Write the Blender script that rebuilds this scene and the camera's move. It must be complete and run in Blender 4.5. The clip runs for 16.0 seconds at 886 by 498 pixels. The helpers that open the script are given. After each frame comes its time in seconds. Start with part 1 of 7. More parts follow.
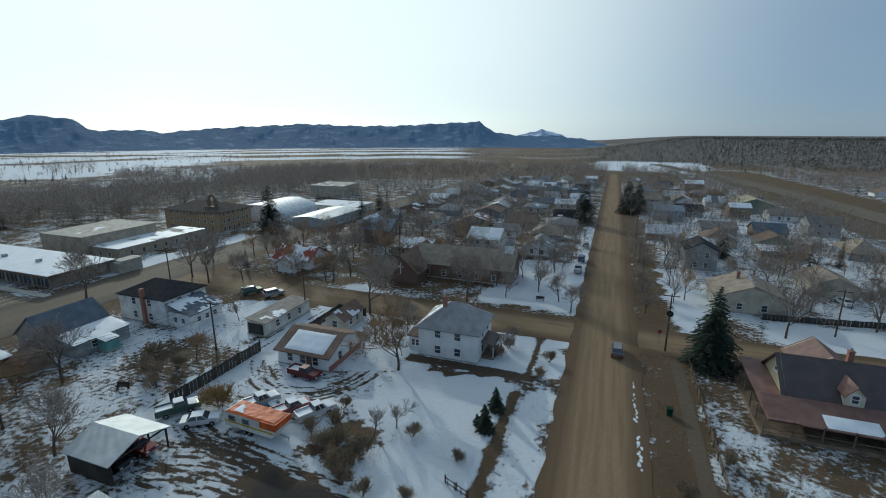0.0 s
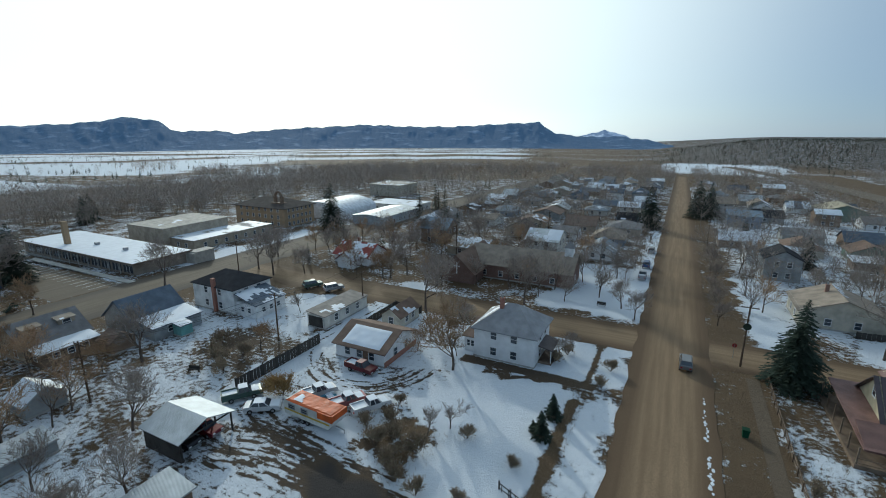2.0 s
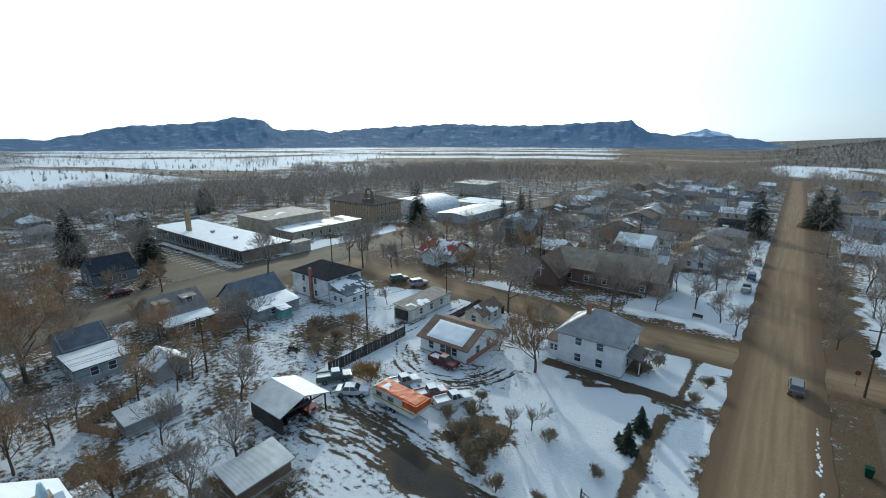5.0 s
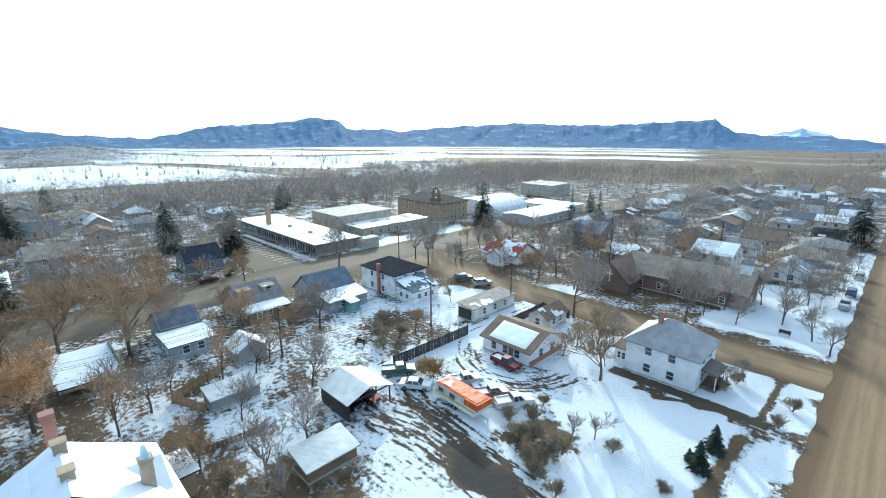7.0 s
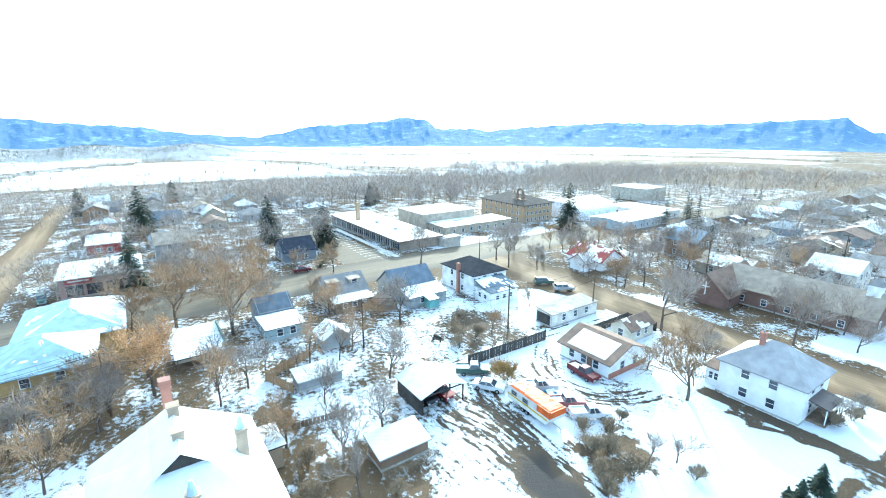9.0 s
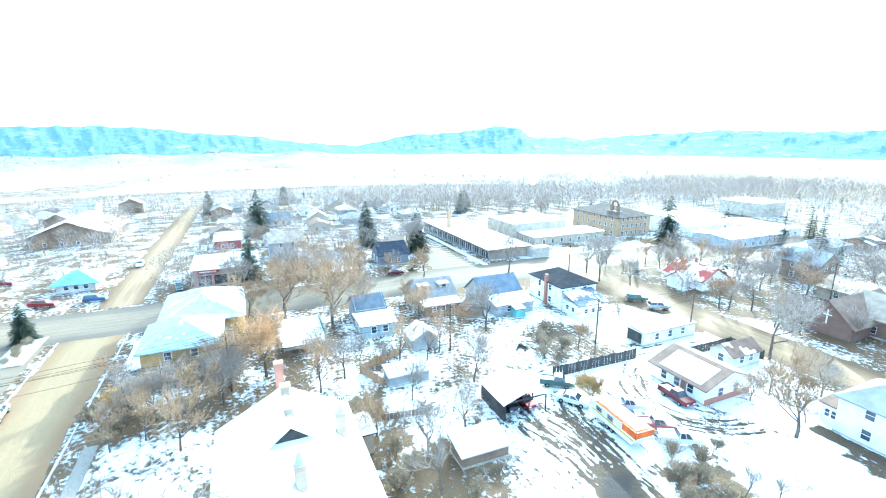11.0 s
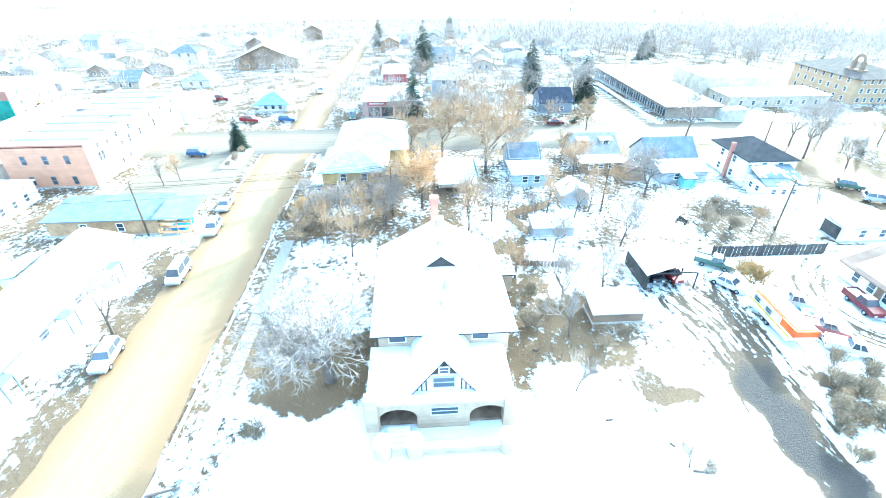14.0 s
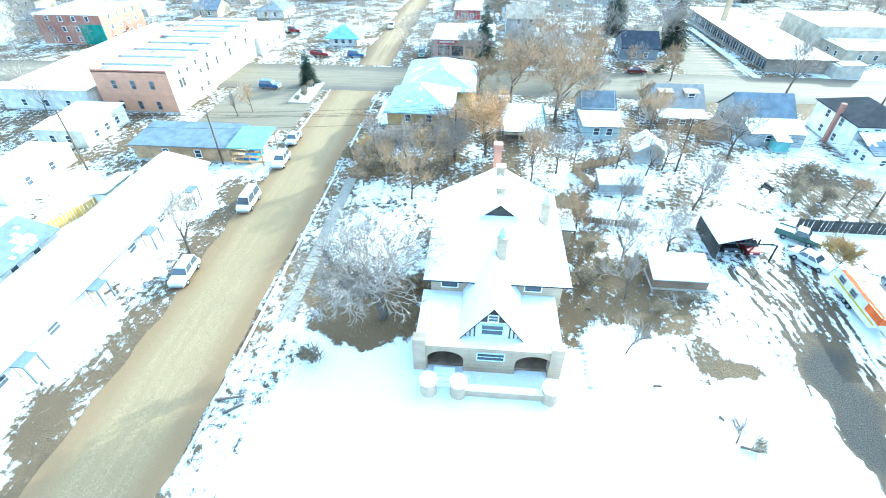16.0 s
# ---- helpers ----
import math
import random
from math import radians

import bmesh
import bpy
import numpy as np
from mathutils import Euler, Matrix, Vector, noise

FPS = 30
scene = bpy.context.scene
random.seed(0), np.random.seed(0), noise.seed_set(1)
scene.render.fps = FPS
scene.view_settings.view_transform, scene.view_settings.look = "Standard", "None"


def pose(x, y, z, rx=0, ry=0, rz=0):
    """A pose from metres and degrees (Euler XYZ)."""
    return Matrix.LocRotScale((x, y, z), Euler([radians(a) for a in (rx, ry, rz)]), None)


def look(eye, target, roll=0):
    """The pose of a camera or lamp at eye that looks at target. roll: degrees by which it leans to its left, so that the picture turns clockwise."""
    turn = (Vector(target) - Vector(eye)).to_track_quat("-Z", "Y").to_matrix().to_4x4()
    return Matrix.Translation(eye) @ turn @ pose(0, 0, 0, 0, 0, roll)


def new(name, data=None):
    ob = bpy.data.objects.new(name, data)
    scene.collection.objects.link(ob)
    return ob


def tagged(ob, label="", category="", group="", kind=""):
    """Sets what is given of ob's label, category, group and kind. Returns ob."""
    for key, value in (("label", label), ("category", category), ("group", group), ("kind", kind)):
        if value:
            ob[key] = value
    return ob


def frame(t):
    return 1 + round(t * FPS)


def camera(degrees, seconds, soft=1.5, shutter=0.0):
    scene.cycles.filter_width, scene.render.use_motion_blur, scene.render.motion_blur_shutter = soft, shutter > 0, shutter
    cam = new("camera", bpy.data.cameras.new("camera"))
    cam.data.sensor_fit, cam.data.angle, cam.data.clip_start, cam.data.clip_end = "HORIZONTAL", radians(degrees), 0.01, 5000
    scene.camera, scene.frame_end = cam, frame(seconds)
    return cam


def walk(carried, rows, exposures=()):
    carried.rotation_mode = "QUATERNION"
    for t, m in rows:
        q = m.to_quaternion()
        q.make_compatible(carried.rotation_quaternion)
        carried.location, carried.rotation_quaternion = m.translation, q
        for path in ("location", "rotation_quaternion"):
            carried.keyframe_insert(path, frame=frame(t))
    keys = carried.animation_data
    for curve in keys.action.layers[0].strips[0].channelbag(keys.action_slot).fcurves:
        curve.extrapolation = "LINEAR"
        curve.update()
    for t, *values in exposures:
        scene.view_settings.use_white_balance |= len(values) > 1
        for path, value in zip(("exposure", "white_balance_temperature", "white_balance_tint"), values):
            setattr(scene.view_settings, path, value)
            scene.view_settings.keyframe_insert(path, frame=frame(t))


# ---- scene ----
cam = camera(87.4, 16.0, soft=1.0)
# seconds, place in metres, heading left of the road, tilt
PATH = [
    (0.0, 0.00, 0.00, 36.00, 19.93, -14.41), (0.5, 0.00, 0.40, 35.75, 20.70, -14.37), (1.0, -0.26, 0.55, 35.69, 21.82, -14.38),
    (1.5, -0.58, 0.57, 35.59, 23.82, -14.32), (2.0, -0.85, 0.55, 35.56, 26.89, -14.32), (2.5, -1.10, 0.45, 35.55, 29.95, -14.36),
    (3.0, -1.30, 0.25, 35.62, 32.63, -14.42), (3.5, -1.39, 0.08, 35.69, 34.41, -14.48), (4.0, -1.44, -0.12, 35.75, 35.29, -14.50),
    (6.5, -1.43, -1.36, 35.97, 42.21, -14.44), (7.0, -1.36, -1.38, 36.04, 45.10, -14.51), (7.5, -1.29, -1.35, 36.07, 48.20, -14.56),
    (8.0, -1.17, -1.31, 36.15, 50.72, -14.60), (8.5, -1.00, -1.29, 36.25, 52.54, -14.60), (9.0, -0.83, -1.32, 36.36, 55.58, -14.56),
    (11.5, 1.15, -2.90, 37.12, 70.14, -15.50), (12.0, 1.17, -2.95, 37.15, 74.04, -18.86), (12.5, 1.12, -2.95, 37.16, 77.19, -22.40),
    (13.0, 1.02, -2.96, 37.10, 80.92, -25.73), (13.5, 0.90, -2.99, 37.01, 84.00, -28.95), (14.0, 0.79, -3.03, 36.93, 86.34, -32.07),
    (14.5, 0.70, -3.07, 36.86, 88.37, -34.87), (15.0, 0.63, -3.12, 36.80, 90.52, -37.02), (15.5, 0.60, -3.16, 36.76, 92.83, -38.32),
    (16.0, 0.59, -3.20, 36.74, 94.77, -38.55),
]
EXPOSE = [(0.0, -1.0, 5650, -1), (2.5, -0.74, 5650, -1), (4.0, -0.74, 5650, -1), (6.5, 0.36, 5600, -2), (7.0, 0.57, 5520, -3), (8.0, 1.1, 5400, -5), (9.0, 1.67, 5250, -7), (11.5, 2.58, 5000, -9),
          (12.5, 2.9, 5000, -9), (13.5, 2.9, 5000, -9), (14.5, 2.65, 5000, -10), (15.0, 2.42, 5000, -12), (16.0, 2.18, 4950, -12)]
walk(cam, [(t, pose(x, y, z, 90 + tilt, 0, yaw)) for t, x, y, z, yaw, tilt in PATH], EXPOSE)

# ---- light ----
SUN_AZ, SUN_EL = radians(46), radians(19.5)  # azimuth is left of the road's far end
world = bpy.data.worlds.new("world")
scene.world = world
world.use_nodes = True
wn, wl = world.node_tree.nodes, world.node_tree.links
wn.clear()
sky = wn.new("ShaderNodeTexSky")
sky.sky_type, sky.sun_disc = "NISHITA", False
sky.sun_elevation, sky.sun_rotation = SUN_EL, -SUN_AZ
sky.air_density, sky.dust_density, sky.ozone_density, sky.altitude = 1.0, 1.0, 2.0, 2000
wtc = wn.new("ShaderNodeTexCoord")
wmap = wn.new("ShaderNodeMapping")
wmap.inputs["Scale"].default_value = (1.2, 1.2, 6.0)
wnz = wn.new("ShaderNodeTexNoise")
wnz.inputs["Scale"].default_value, wnz.inputs["Detail"].default_value = 1.6, 6
wrp = wn.new("ShaderNodeMapRange")
wrp.inputs["From Min"].default_value, wrp.inputs["From Max"].default_value = 0.35, 0.75
wrp.inputs["To Min"].default_value, wrp.inputs["To Max"].default_value = 0.74, 0.92
wmix = wn.new("ShaderNodeMixRGB")
wmix.inputs["Color2"].default_value = (4.2, 5.15, 6.5, 1)
wbg = wn.new("ShaderNodeBackground")
wbg.inputs["Strength"].default_value = 0.13
wout = wn.new("ShaderNodeOutputWorld")
wl.new(wtc.outputs["Generated"], wmap.inputs["Vector"])
wl.new(wmap.outputs["Vector"], wnz.inputs["Vector"])
wl.new(wnz.outputs["Fac"], wrp.inputs["Value"])
wl.new(wrp.outputs["Result"], wmix.inputs["Fac"])
wl.new(sky.outputs["Color"], wmix.inputs["Color1"])
# thin cloud brightens towards the sun
wdot = wn.new("ShaderNodeVectorMath")
wdot.operation = "DOT_PRODUCT"
wdot.inputs[1].default_value = (-math.sin(SUN_AZ) * math.cos(SUN_EL), math.cos(SUN_AZ) * math.cos(SUN_EL), math.sin(SUN_EL))
wl.new(wtc.outputs["Generated"], wdot.inputs[0])
wglow = wn.new("ShaderNodeMapRange")
wglow.interpolation_type = "SMOOTHERSTEP"
wglow.inputs["From Min"].default_value, wglow.inputs["From Max"].default_value = 0.15, 1.04
wl.new(wdot.outputs["Value"], wglow.inputs["Value"])
wadd = wn.new("ShaderNodeMixRGB")
wadd.blend_type = "ADD"
wadd.inputs["Color2"].default_value = (11, 10, 7.7, 1)
wpow = wn.new("ShaderNodeMath")
wpow.operation = "POWER"
wpow.inputs[1].default_value = 2.2
wl.new(wglow.outputs["Result"], wpow.inputs[0])
wl.new(wpow.outputs["Value"], wadd.inputs["Fac"])
wl.new(wmix.outputs["Color"], wadd.inputs["Color1"])
wl.new(wadd.outputs["Color"], wbg.inputs["Color"])
wl.new(wbg.outputs["Background"], wout.inputs["Surface"])
sun = new("sun", bpy.data.lights.new("sun", "SUN"))
sun.data.energy, sun.data.angle, sun.data.color = 3.1, radians(1.0), (1.0, 0.90, 0.76)
S_DIR = Vector((-math.sin(SUN_AZ) * math.cos(SUN_EL), math.cos(SUN_AZ) * math.cos(SUN_EL), math.sin(SUN_EL)))
sun.matrix_world = look(S_DIR * 200, (0, 0, 0))

# ---- materials ----
MATS = {}


def material(key, color, rough=0.8, metal=0.0, var=0.25, scale=2.0, bump=0.2, fine=25.0, second=None, kind="", snow=0.0):
    """A surface with colour variation at two scales and a fine relief. kind adds siding, ribs, shingles or bricks."""
    if key in MATS:
        return MATS[key]
    m = bpy.data.materials.new(key)
    m.use_nodes = True
    n, l = m.node_tree.nodes, m.node_tree.links
    b = n["Principled BSDF"]
    b.inputs["Roughness"].default_value, b.inputs["Metallic"].default_value = rough, metal
    b.inputs["Specular IOR Level"].default_value = 0.12 if rough > 0.6 else 0.4
    tc = n.new("ShaderNodeTexCoord")
    info = n.new("ShaderNodeObjectInfo")
    big, small = n.new("ShaderNodeTexNoise"), n.new("ShaderNodeTexNoise")
    big.inputs["Scale"].default_value, big.inputs["Detail"].default_value = scale * 0.35, 5
    small.inputs["Scale"].default_value, small.inputs["Detail"].default_value = fine, 3
    l.new(tc.outputs["Object"], big.inputs["Vector"])
    l.new(tc.outputs["Object"], small.inputs["Vector"])
    ramp = n.new("ShaderNodeMixRGB")
    dark = tuple(c * (1 - var) for c in color) if second is None else second
    light = tuple(min(1, c * (1 + var * 0.5)) for c in color)
    ramp.inputs["Color1"].default_value, ramp.inputs["Color2"].default_value = (*dark, 1), (*light, 1)
    rng = n.new("ShaderNodeMapRange")
    rng.inputs["From Min"].default_value, rng.inputs["From Max"].default_value = 0.35, 0.65
    l.new(big.outputs["Fac"], rng.inputs["Value"])
    l.new(rng.outputs["Result"], ramp.inputs["Fac"])
    spot = n.new("ShaderNodeMixRGB")
    spot.blend_type = "OVERLAY"
    spot.inputs["Fac"].default_value = min(0.6, var)
    l.new(ramp.outputs["Color"], spot.inputs["Color1"])
    l.new(small.outputs["Color"], spot.inputs["Color2"])
    hue = n.new("ShaderNodeHueSaturation")
    vr = n.new("ShaderNodeMapRange")
    vr.inputs["To Min"].default_value, vr.inputs["To Max"].default_value = 1 - var * 0.5, 1 + var * 0.3
    l.new(info.outputs["Random"], vr.inputs["Value"])
    l.new(vr.outputs["Result"], hue.inputs["Value"])
    l.new(spot.outputs["Color"], hue.inputs["Color"])
    height = small.outputs["Fac"]
    out = hue.outputs["Color"]
    if kind in ("siding", "ribs", "shingle"):
        wave = n.new("ShaderNodeTexWave")
        wave.wave_type, wave.bands_direction, wave.wave_profile = "BANDS", {"siding": "Z", "ribs": "DIAGONAL", "shingle": "Z"}[kind], "SAW" if kind != "ribs" else "SIN"
        wave.inputs["Scale"].default_value = {"siding": 1.6, "ribs": 4.5, "shingle": 1.4}[kind]
        wave.inputs["Distortion"].default_value = 0.0 if kind != "shingle" else 0.6
        l.new(tc.outputs["Object"], wave.inputs["Vector"])
        add = n.new("ShaderNodeMath")
        add.operation = "MULTIPLY_ADD"
        add.inputs[1].default_value = 1.5
        l.new(wave.outputs["Fac"], add.inputs[0])
        l.new(height, add.inputs[2])
        height = add.outputs["Value"]
    if kind == "brick":
        br = n.new("ShaderNodeTexBrick")
        br.inputs["Scale"].default_value = 2.4
        br.inputs["Mortar Size"].default_value = 0.03
        br.inputs["Color1"].default_value, br.inputs["Color2"].default_value = (*color, 1), (*dark, 1)
        br.inputs["Mortar"].default_value = (*(0.6 * c + 0.12 for c in color), 1)
        rot = n.new("ShaderNodeMapping")
        rot.inputs["Rotation"].default_value = (radians(90), 0, 0)
        l.new(tc.outputs["Object"], rot.inputs["Vector"])
        l.new(rot.outputs["Vector"], br.inputs["Vector"])
        mx = n.new("ShaderNodeMixRGB")
        mx.inputs["Fac"].default_value = 0.5
        l.new(out, mx.inputs["Color1"])
        l.new(br.outputs["Color"], mx.inputs["Color2"])
        out = mx.outputs["Color"]
    l.new(out, b.inputs["Base Color"])
    bp = n.new("ShaderNodeBump")
    bp.inputs["Strength"].default_value, bp.inputs["Distance"].default_value = bump, 0.04
    l.new(height, bp.inputs["Height"])
    l.new(bp.outputs["Normal"], b.inputs["Normal"])
    MATS[key] = m
    return m


def tint(color, kind="", rough=0.75, var=0.22, metal=0.0):
    return material("%s %.2f %.2f %.2f" % (kind or "paint", *color), color, rough, metal, var, kind=kind, bump=0.3 if kind else 0.15)


SNOW = material("snow", (0.70, 0.735, 0.78), 0.6, var=0.07, scale=1.5, bump=0.5, fine=6)
GLASS = material("window glass", (0.05, 0.06, 0.075), 0.08, var=0.1, bump=0.0)
GLASS.node_tree.nodes["Principled BSDF"].inputs["Specular IOR Level"].default_value = 0.8
WHITE = tint((0.80, 0.80, 0.80), "siding", var=0.1)
TRIM = tint((0.75, 0.75, 0.74))
BARK = material("bark", (0.15, 0.12, 0.10), 0.9, var=0.35, bump=0.4, fine=12)
TWIG = material("bare twigs", (0.34, 0.29, 0.25), 0.9, var=0.35, bump=0.0)
RUST = material("dry leaves", (0.40, 0.275, 0.17), 0.9, var=0.4, bump=0.0)
GOLD = material("golden dry leaves", (0.46, 0.30, 0.13), 0.9, var=0.4, bump=0.0)
NEEDLE = material("conifer needles", (0.042, 0.058, 0.042), 0.85, var=0.4, bump=0.0)
# paler copy of the twig colour, with distance haze put into it
HAZY = material("far bare twigs paled for haze", (0.46, 0.39, 0.33), 0.9, var=0.3, bump=0.0)
BRUSH = material("dry brush", (0.33, 0.26, 0.18), 0.95, var=0.4, bump=0.0)
WOOD = material("weathered wood", (0.20, 0.15, 0.11), 0.85, var=0.35, bump=0.4)
DARKWOOD = material("dark boards", (0.07, 0.065, 0.06), 0.85, var=0.35, bump=0.4)
TANWOOD = material("tan boards", (0.36, 0.24, 0.14), 0.8, var=0.3, bump=0.3)
METAL = material("galvanised metal", (0.46, 0.49, 0.51), 0.5, 0.4, var=0.15, kind="ribs", bump=0.3)
STEEL = material("grey steel", (0.35, 0.36, 0.37), 0.5, 0.7, var=0.2)
RUBBER = material("rubber", (0.03, 0.03, 0.03), 0.9, var=0.2)
STONE = material("tan sandstone blocks", (0.44, 0.34, 0.24), 0.85, var=0.3, kind="brick", bump=0.5)
CONCRETE = material("concrete", (0.42, 0.41, 0.38), 0.85, var=0.25, bump=0.3)


# ---- mesh tools ----
class Shape:
    def __init__(self):
        self.v, self.f = [], []

    def add(self, verts, faces):
        o = len(self.v)
        self.v += [tuple(p) for p in verts]
        self.f += [tuple(i + o for i in f) for f in faces]
        return self

    def box(self, x0, x1, y0, y1, z0, z1):
        return self.add([(x0, y0, z0), (x1, y0, z0), (x1, y1, z0), (x0, y1, z0), (x0, y0, z1), (x1, y0, z1), (x1, y1, z1), (x0, y1, z1)],
                        [(3, 2, 1, 0), (4, 5, 6, 7), (0, 1, 5, 4), (1, 2, 6, 5), (2, 3, 7, 6), (3, 0, 4, 7)])

    def slab(self, pts, thick):
        """A flat polygon (counter-clockwise from above), thickened downwards."""
        k = len(pts)
        low = [(p[0], p[1], p[2] - thick) for p in pts]
        return self.add(list(pts) + low, [tuple(range(k)), tuple(range(2 * k - 1, k - 1, -1))] + [(i, k + i, k + (i + 1) % k, (i + 1) % k) for i in range(k)])

    def tube(self, a, b, r0, r1, n=6, cap=True):
        a, b = Vector(a), Vector(b)
        d = (b - a).normalized()
        u = d.cross((0, 0, 1) if abs(d.z) < 0.9 else (1, 0, 0)).normalized()
        w = d.cross(u)
        ring = [u * math.cos(2 * math.pi * i / n) + w * math.sin(2 * math.pi * i / n) for i in range(n)]
        return self.add([a + q * r0 for q in ring] + [b + q * r1 for q in ring],
                        [((i + 1) % n, i, n + i, n + (i + 1) % n) for i in range(n)] + ([tuple(range(n)), tuple(range(2 * n - 1, n - 1, -1))] if cap else []))

    def prism(self, profile, y0, y1):
        """A profile in x and z, drawn out along y."""
        k = len(profile)
        return self.add([(x, y0, z) for x, z in profile] + [(x, y1, z) for x, z in profile],
                        [tuple(range(k)), tuple(range(2 * k - 1, k - 1, -1))] + [((i + 1) % k, i, k + i, k + (i + 1) % k) for i in range(k)])

    def mesh(self, name, mat, smooth=False):
        me = bpy.data.meshes.new(name)
        me.from_pydata(self.v, [], self.f)
        if smooth:
            me.shade_smooth()
        if mat:
            me.materials.append(mat)
        return me


def part(name, shape, mat, parent=None, label="", smooth=False):
    me = shape.mesh(name, mat, smooth) if isinstance(shape, Shape) else shape
    ob = new(name, me)
    ob.parent = parent
    if label:
        ob["label"] = label
    return ob


def thing(name, label, category, x, y, z=0.0, turn=0.0, group=""):
    ob = new(name)
    ob.empty_display_size = 0.3
    ob.matrix_world = pose(x, y, z, 0, 0, turn)
    return tagged(ob, label, category, group)


def step(a, b, v):
    t = np.clip((v - a) / (b - a), 0, 1)
    return t * t * (3 - 2 * t)


def land(x, y):
    """Height of the ground: level in the town, falling away to the valley, with a wooded ridge beyond."""
    d = np.hypot(x, y)
    z = -0.024 * np.clip(d - 140, 0, 2860)
    az = np.degrees(np.arctan2(-x, y))
    z = z + 52 * step(800, 2100, d) * step(5, -9, az) * step(-130, -70, az)
    z = z + 26 * step(900, 1500, d) * step(72, 84, az) * step(180, 120, az) * (0.7 + 0.3 * np.sin(az * 0.7))
    return z


def lie(x, y):
    return float(land(np.float64(x), np.float64(y)))

# ---- ground ----
def spread(lo, hi, fine, far0, far1):
    mid = np.arange(lo, hi, fine)
    def out(start, end):
        s, v = fine, []
        p = start
        while p < end:
            s *= 1.10
            p += s
            v.append(p)
        return np.array(v)
    right, left = out(hi, far1), -out(-lo, -far0)[::-1]
    return np.concatenate([left, mid, right])


ar = np.arange
GX, GY = spread(-140, 48, 0.9, -4700, 4700), spread(-75, 125, 0.9, -4700, 4700)


def zone(x, y, x0, x1, y0, y1, soft=1.2):
    return step(x0 - soft / 2, x0 + soft / 2, x) * step(x1 + soft / 2, x1 - soft / 2, x) * step(y0 - soft / 2, y0 + soft / 2, y) * step(y1 + soft / 2, y1 - soft / 2, y)


def ground_masks(x0, y0):
    """How much snow lies at a place (0 to 1), and how much bare wet mud shows."""
    x = x0 + 0.9 * np.sin(y0 * 0.55 + 1.3 * np.sin(x0 * 0.31)) + 0.5 * np.sin(y0 * 1.7 + x0)
    y = y0 + 0.9 * np.sin(x0 * 0.5 + 1.1 * np.sin(y0 * 0.37)) + 0.5 * np.sin(x0 * 1.6 - y0)
    s = 0.46 + 0 * x
    d = np.hypot(x, y)
    s = np.where(d > 420, 0.30, s)
    az = np.degrees(np.arctan2(-x, y))
    # open snowy fields in the valley
    field = step(420, 480, d) * step(38, 50, az) * step(160, 130, az)
    s = np.maximum(s, 0.95 * field * step(0.0, 1.0, 1 - zone(x, y, -2500, -300, 900, 1000)))
    s = np.maximum(s, 0.85 * step(900, 1000, d) * step(12, 20, az) * step(60, 48, az) * (np.sin(d / 70.0) > 0.1))
    s = np.where((d > 125) & (d < 420), 0.46, s)
    s = s + 0.16 * step(500, 800, d) * np.sin(d / 60.0 + np.sin(az * 0.2) * 4) * step(115, 60, az)
    s = s - 0.55 * field * (np.sin(d / 95.0 + 2.2 * np.sin(az * 0.13)) > 0.72)
    s = np.where((x > 60) & (d > 125) & (d < 700), 0.47, s)
    m = 0 * x
    wooded = step(700, 1000, d) * step(10, -4, az) * step(-130, -70, az)
    s = s * (1 - wooded) + 0.40 * wooded
    m = np.maximum(m, 0.6 * wooded)
    hills = step(900, 1100, d) * step(72, 82, az)
    s = s * (1 - hills) + 0.5 * hills
    m = np.maximum(m, 0.9 * hills)
    def lay(v, *box, wet=None, soft=2.6, straight=False):
        nonlocal s, m
        k = zone(x0, y0, *box, soft) if straight else zone(x, y, *box, soft)
        s = s * (1 - k) + v * k
        if wet is not None:
            m = m * (1 - k) + wet * k
    lay(0.9, -54, -8, 62, 75)
    lay(0.9, -29, -9, 35, 62)          # lawn by the white house
    lay(0.95, -29, -9.5, 66, 77)
    lay(0.2, -29, -8, 62.0, 64.2, wet=0.5, soft=1.0, straight=True)
    lay(0.78, -9.2, -5.2, 36, 60)
    lay(0.84, -8.7, -4.4, 65, 80.5)
    lay(0.1, -9.7, -8.8, 60, 81, wet=0.3, soft=0.8, straight=True)    # trodden path at the corner
    lay(0.35, -24, -7.5, 60.6, 62.4, wet=0.4, soft=1.2)
    lay(0.05, -11.2, -9.6, 36, 59, soft=0.8, straight=True)
    lay(0.74, -54, -29, 34, 62, wet=0.3)          # yard
    lay(0.69, -50, -29, 22, 38, wet=0.45, soft=7)
    lay(0.95, -27, -8, 26, 38)
    lay(0.35, -31, -23, 36.5, 44)
    lay(0.97, -30, -7, -21, 26)         # lawn before the big stone house
    lay(0.80, -34, -28, 8, 26)
    lay(0.45, -33, -27, 17.5, 21, wet=0.3)
    lay(0.40, -47, -33, 8.5, 17)
    lay(0.2, -38, -29.5, -19, -8.8)     # bare ground under the old tree
    lay(0.66, -60, -40, -21, -9)
    lay(0.7, -60, -45, 14, 24)
    lay(0.93, -56, -49, 34, 92)
    lay(0.6, -78, -56, 20, 38)
    lay(0.5, -71, -57, 40, 57, wet=0.4, soft=8)
    lay(0.68, -72, -58, 33, 44)
    lay(0.76, -74, -57, 56, 76)
    lay(0.66, -90, -72, 40, 60)
    lay(0.6, -78, -60, 4, 22)
    lay(0.54, -100, -76, -2, 36)
    lay(0.70, -72, -44, -46, -37)
    lay(0.72, -60, 5, -80, -40)
    lay(0.62, -62, 5, -43, -37, wet=0.2)        # lots across the side street
    lay(0.35, -60, 5, -40.5, -36.5)
    lay(0.62, -30, 5, -26, -20.5)
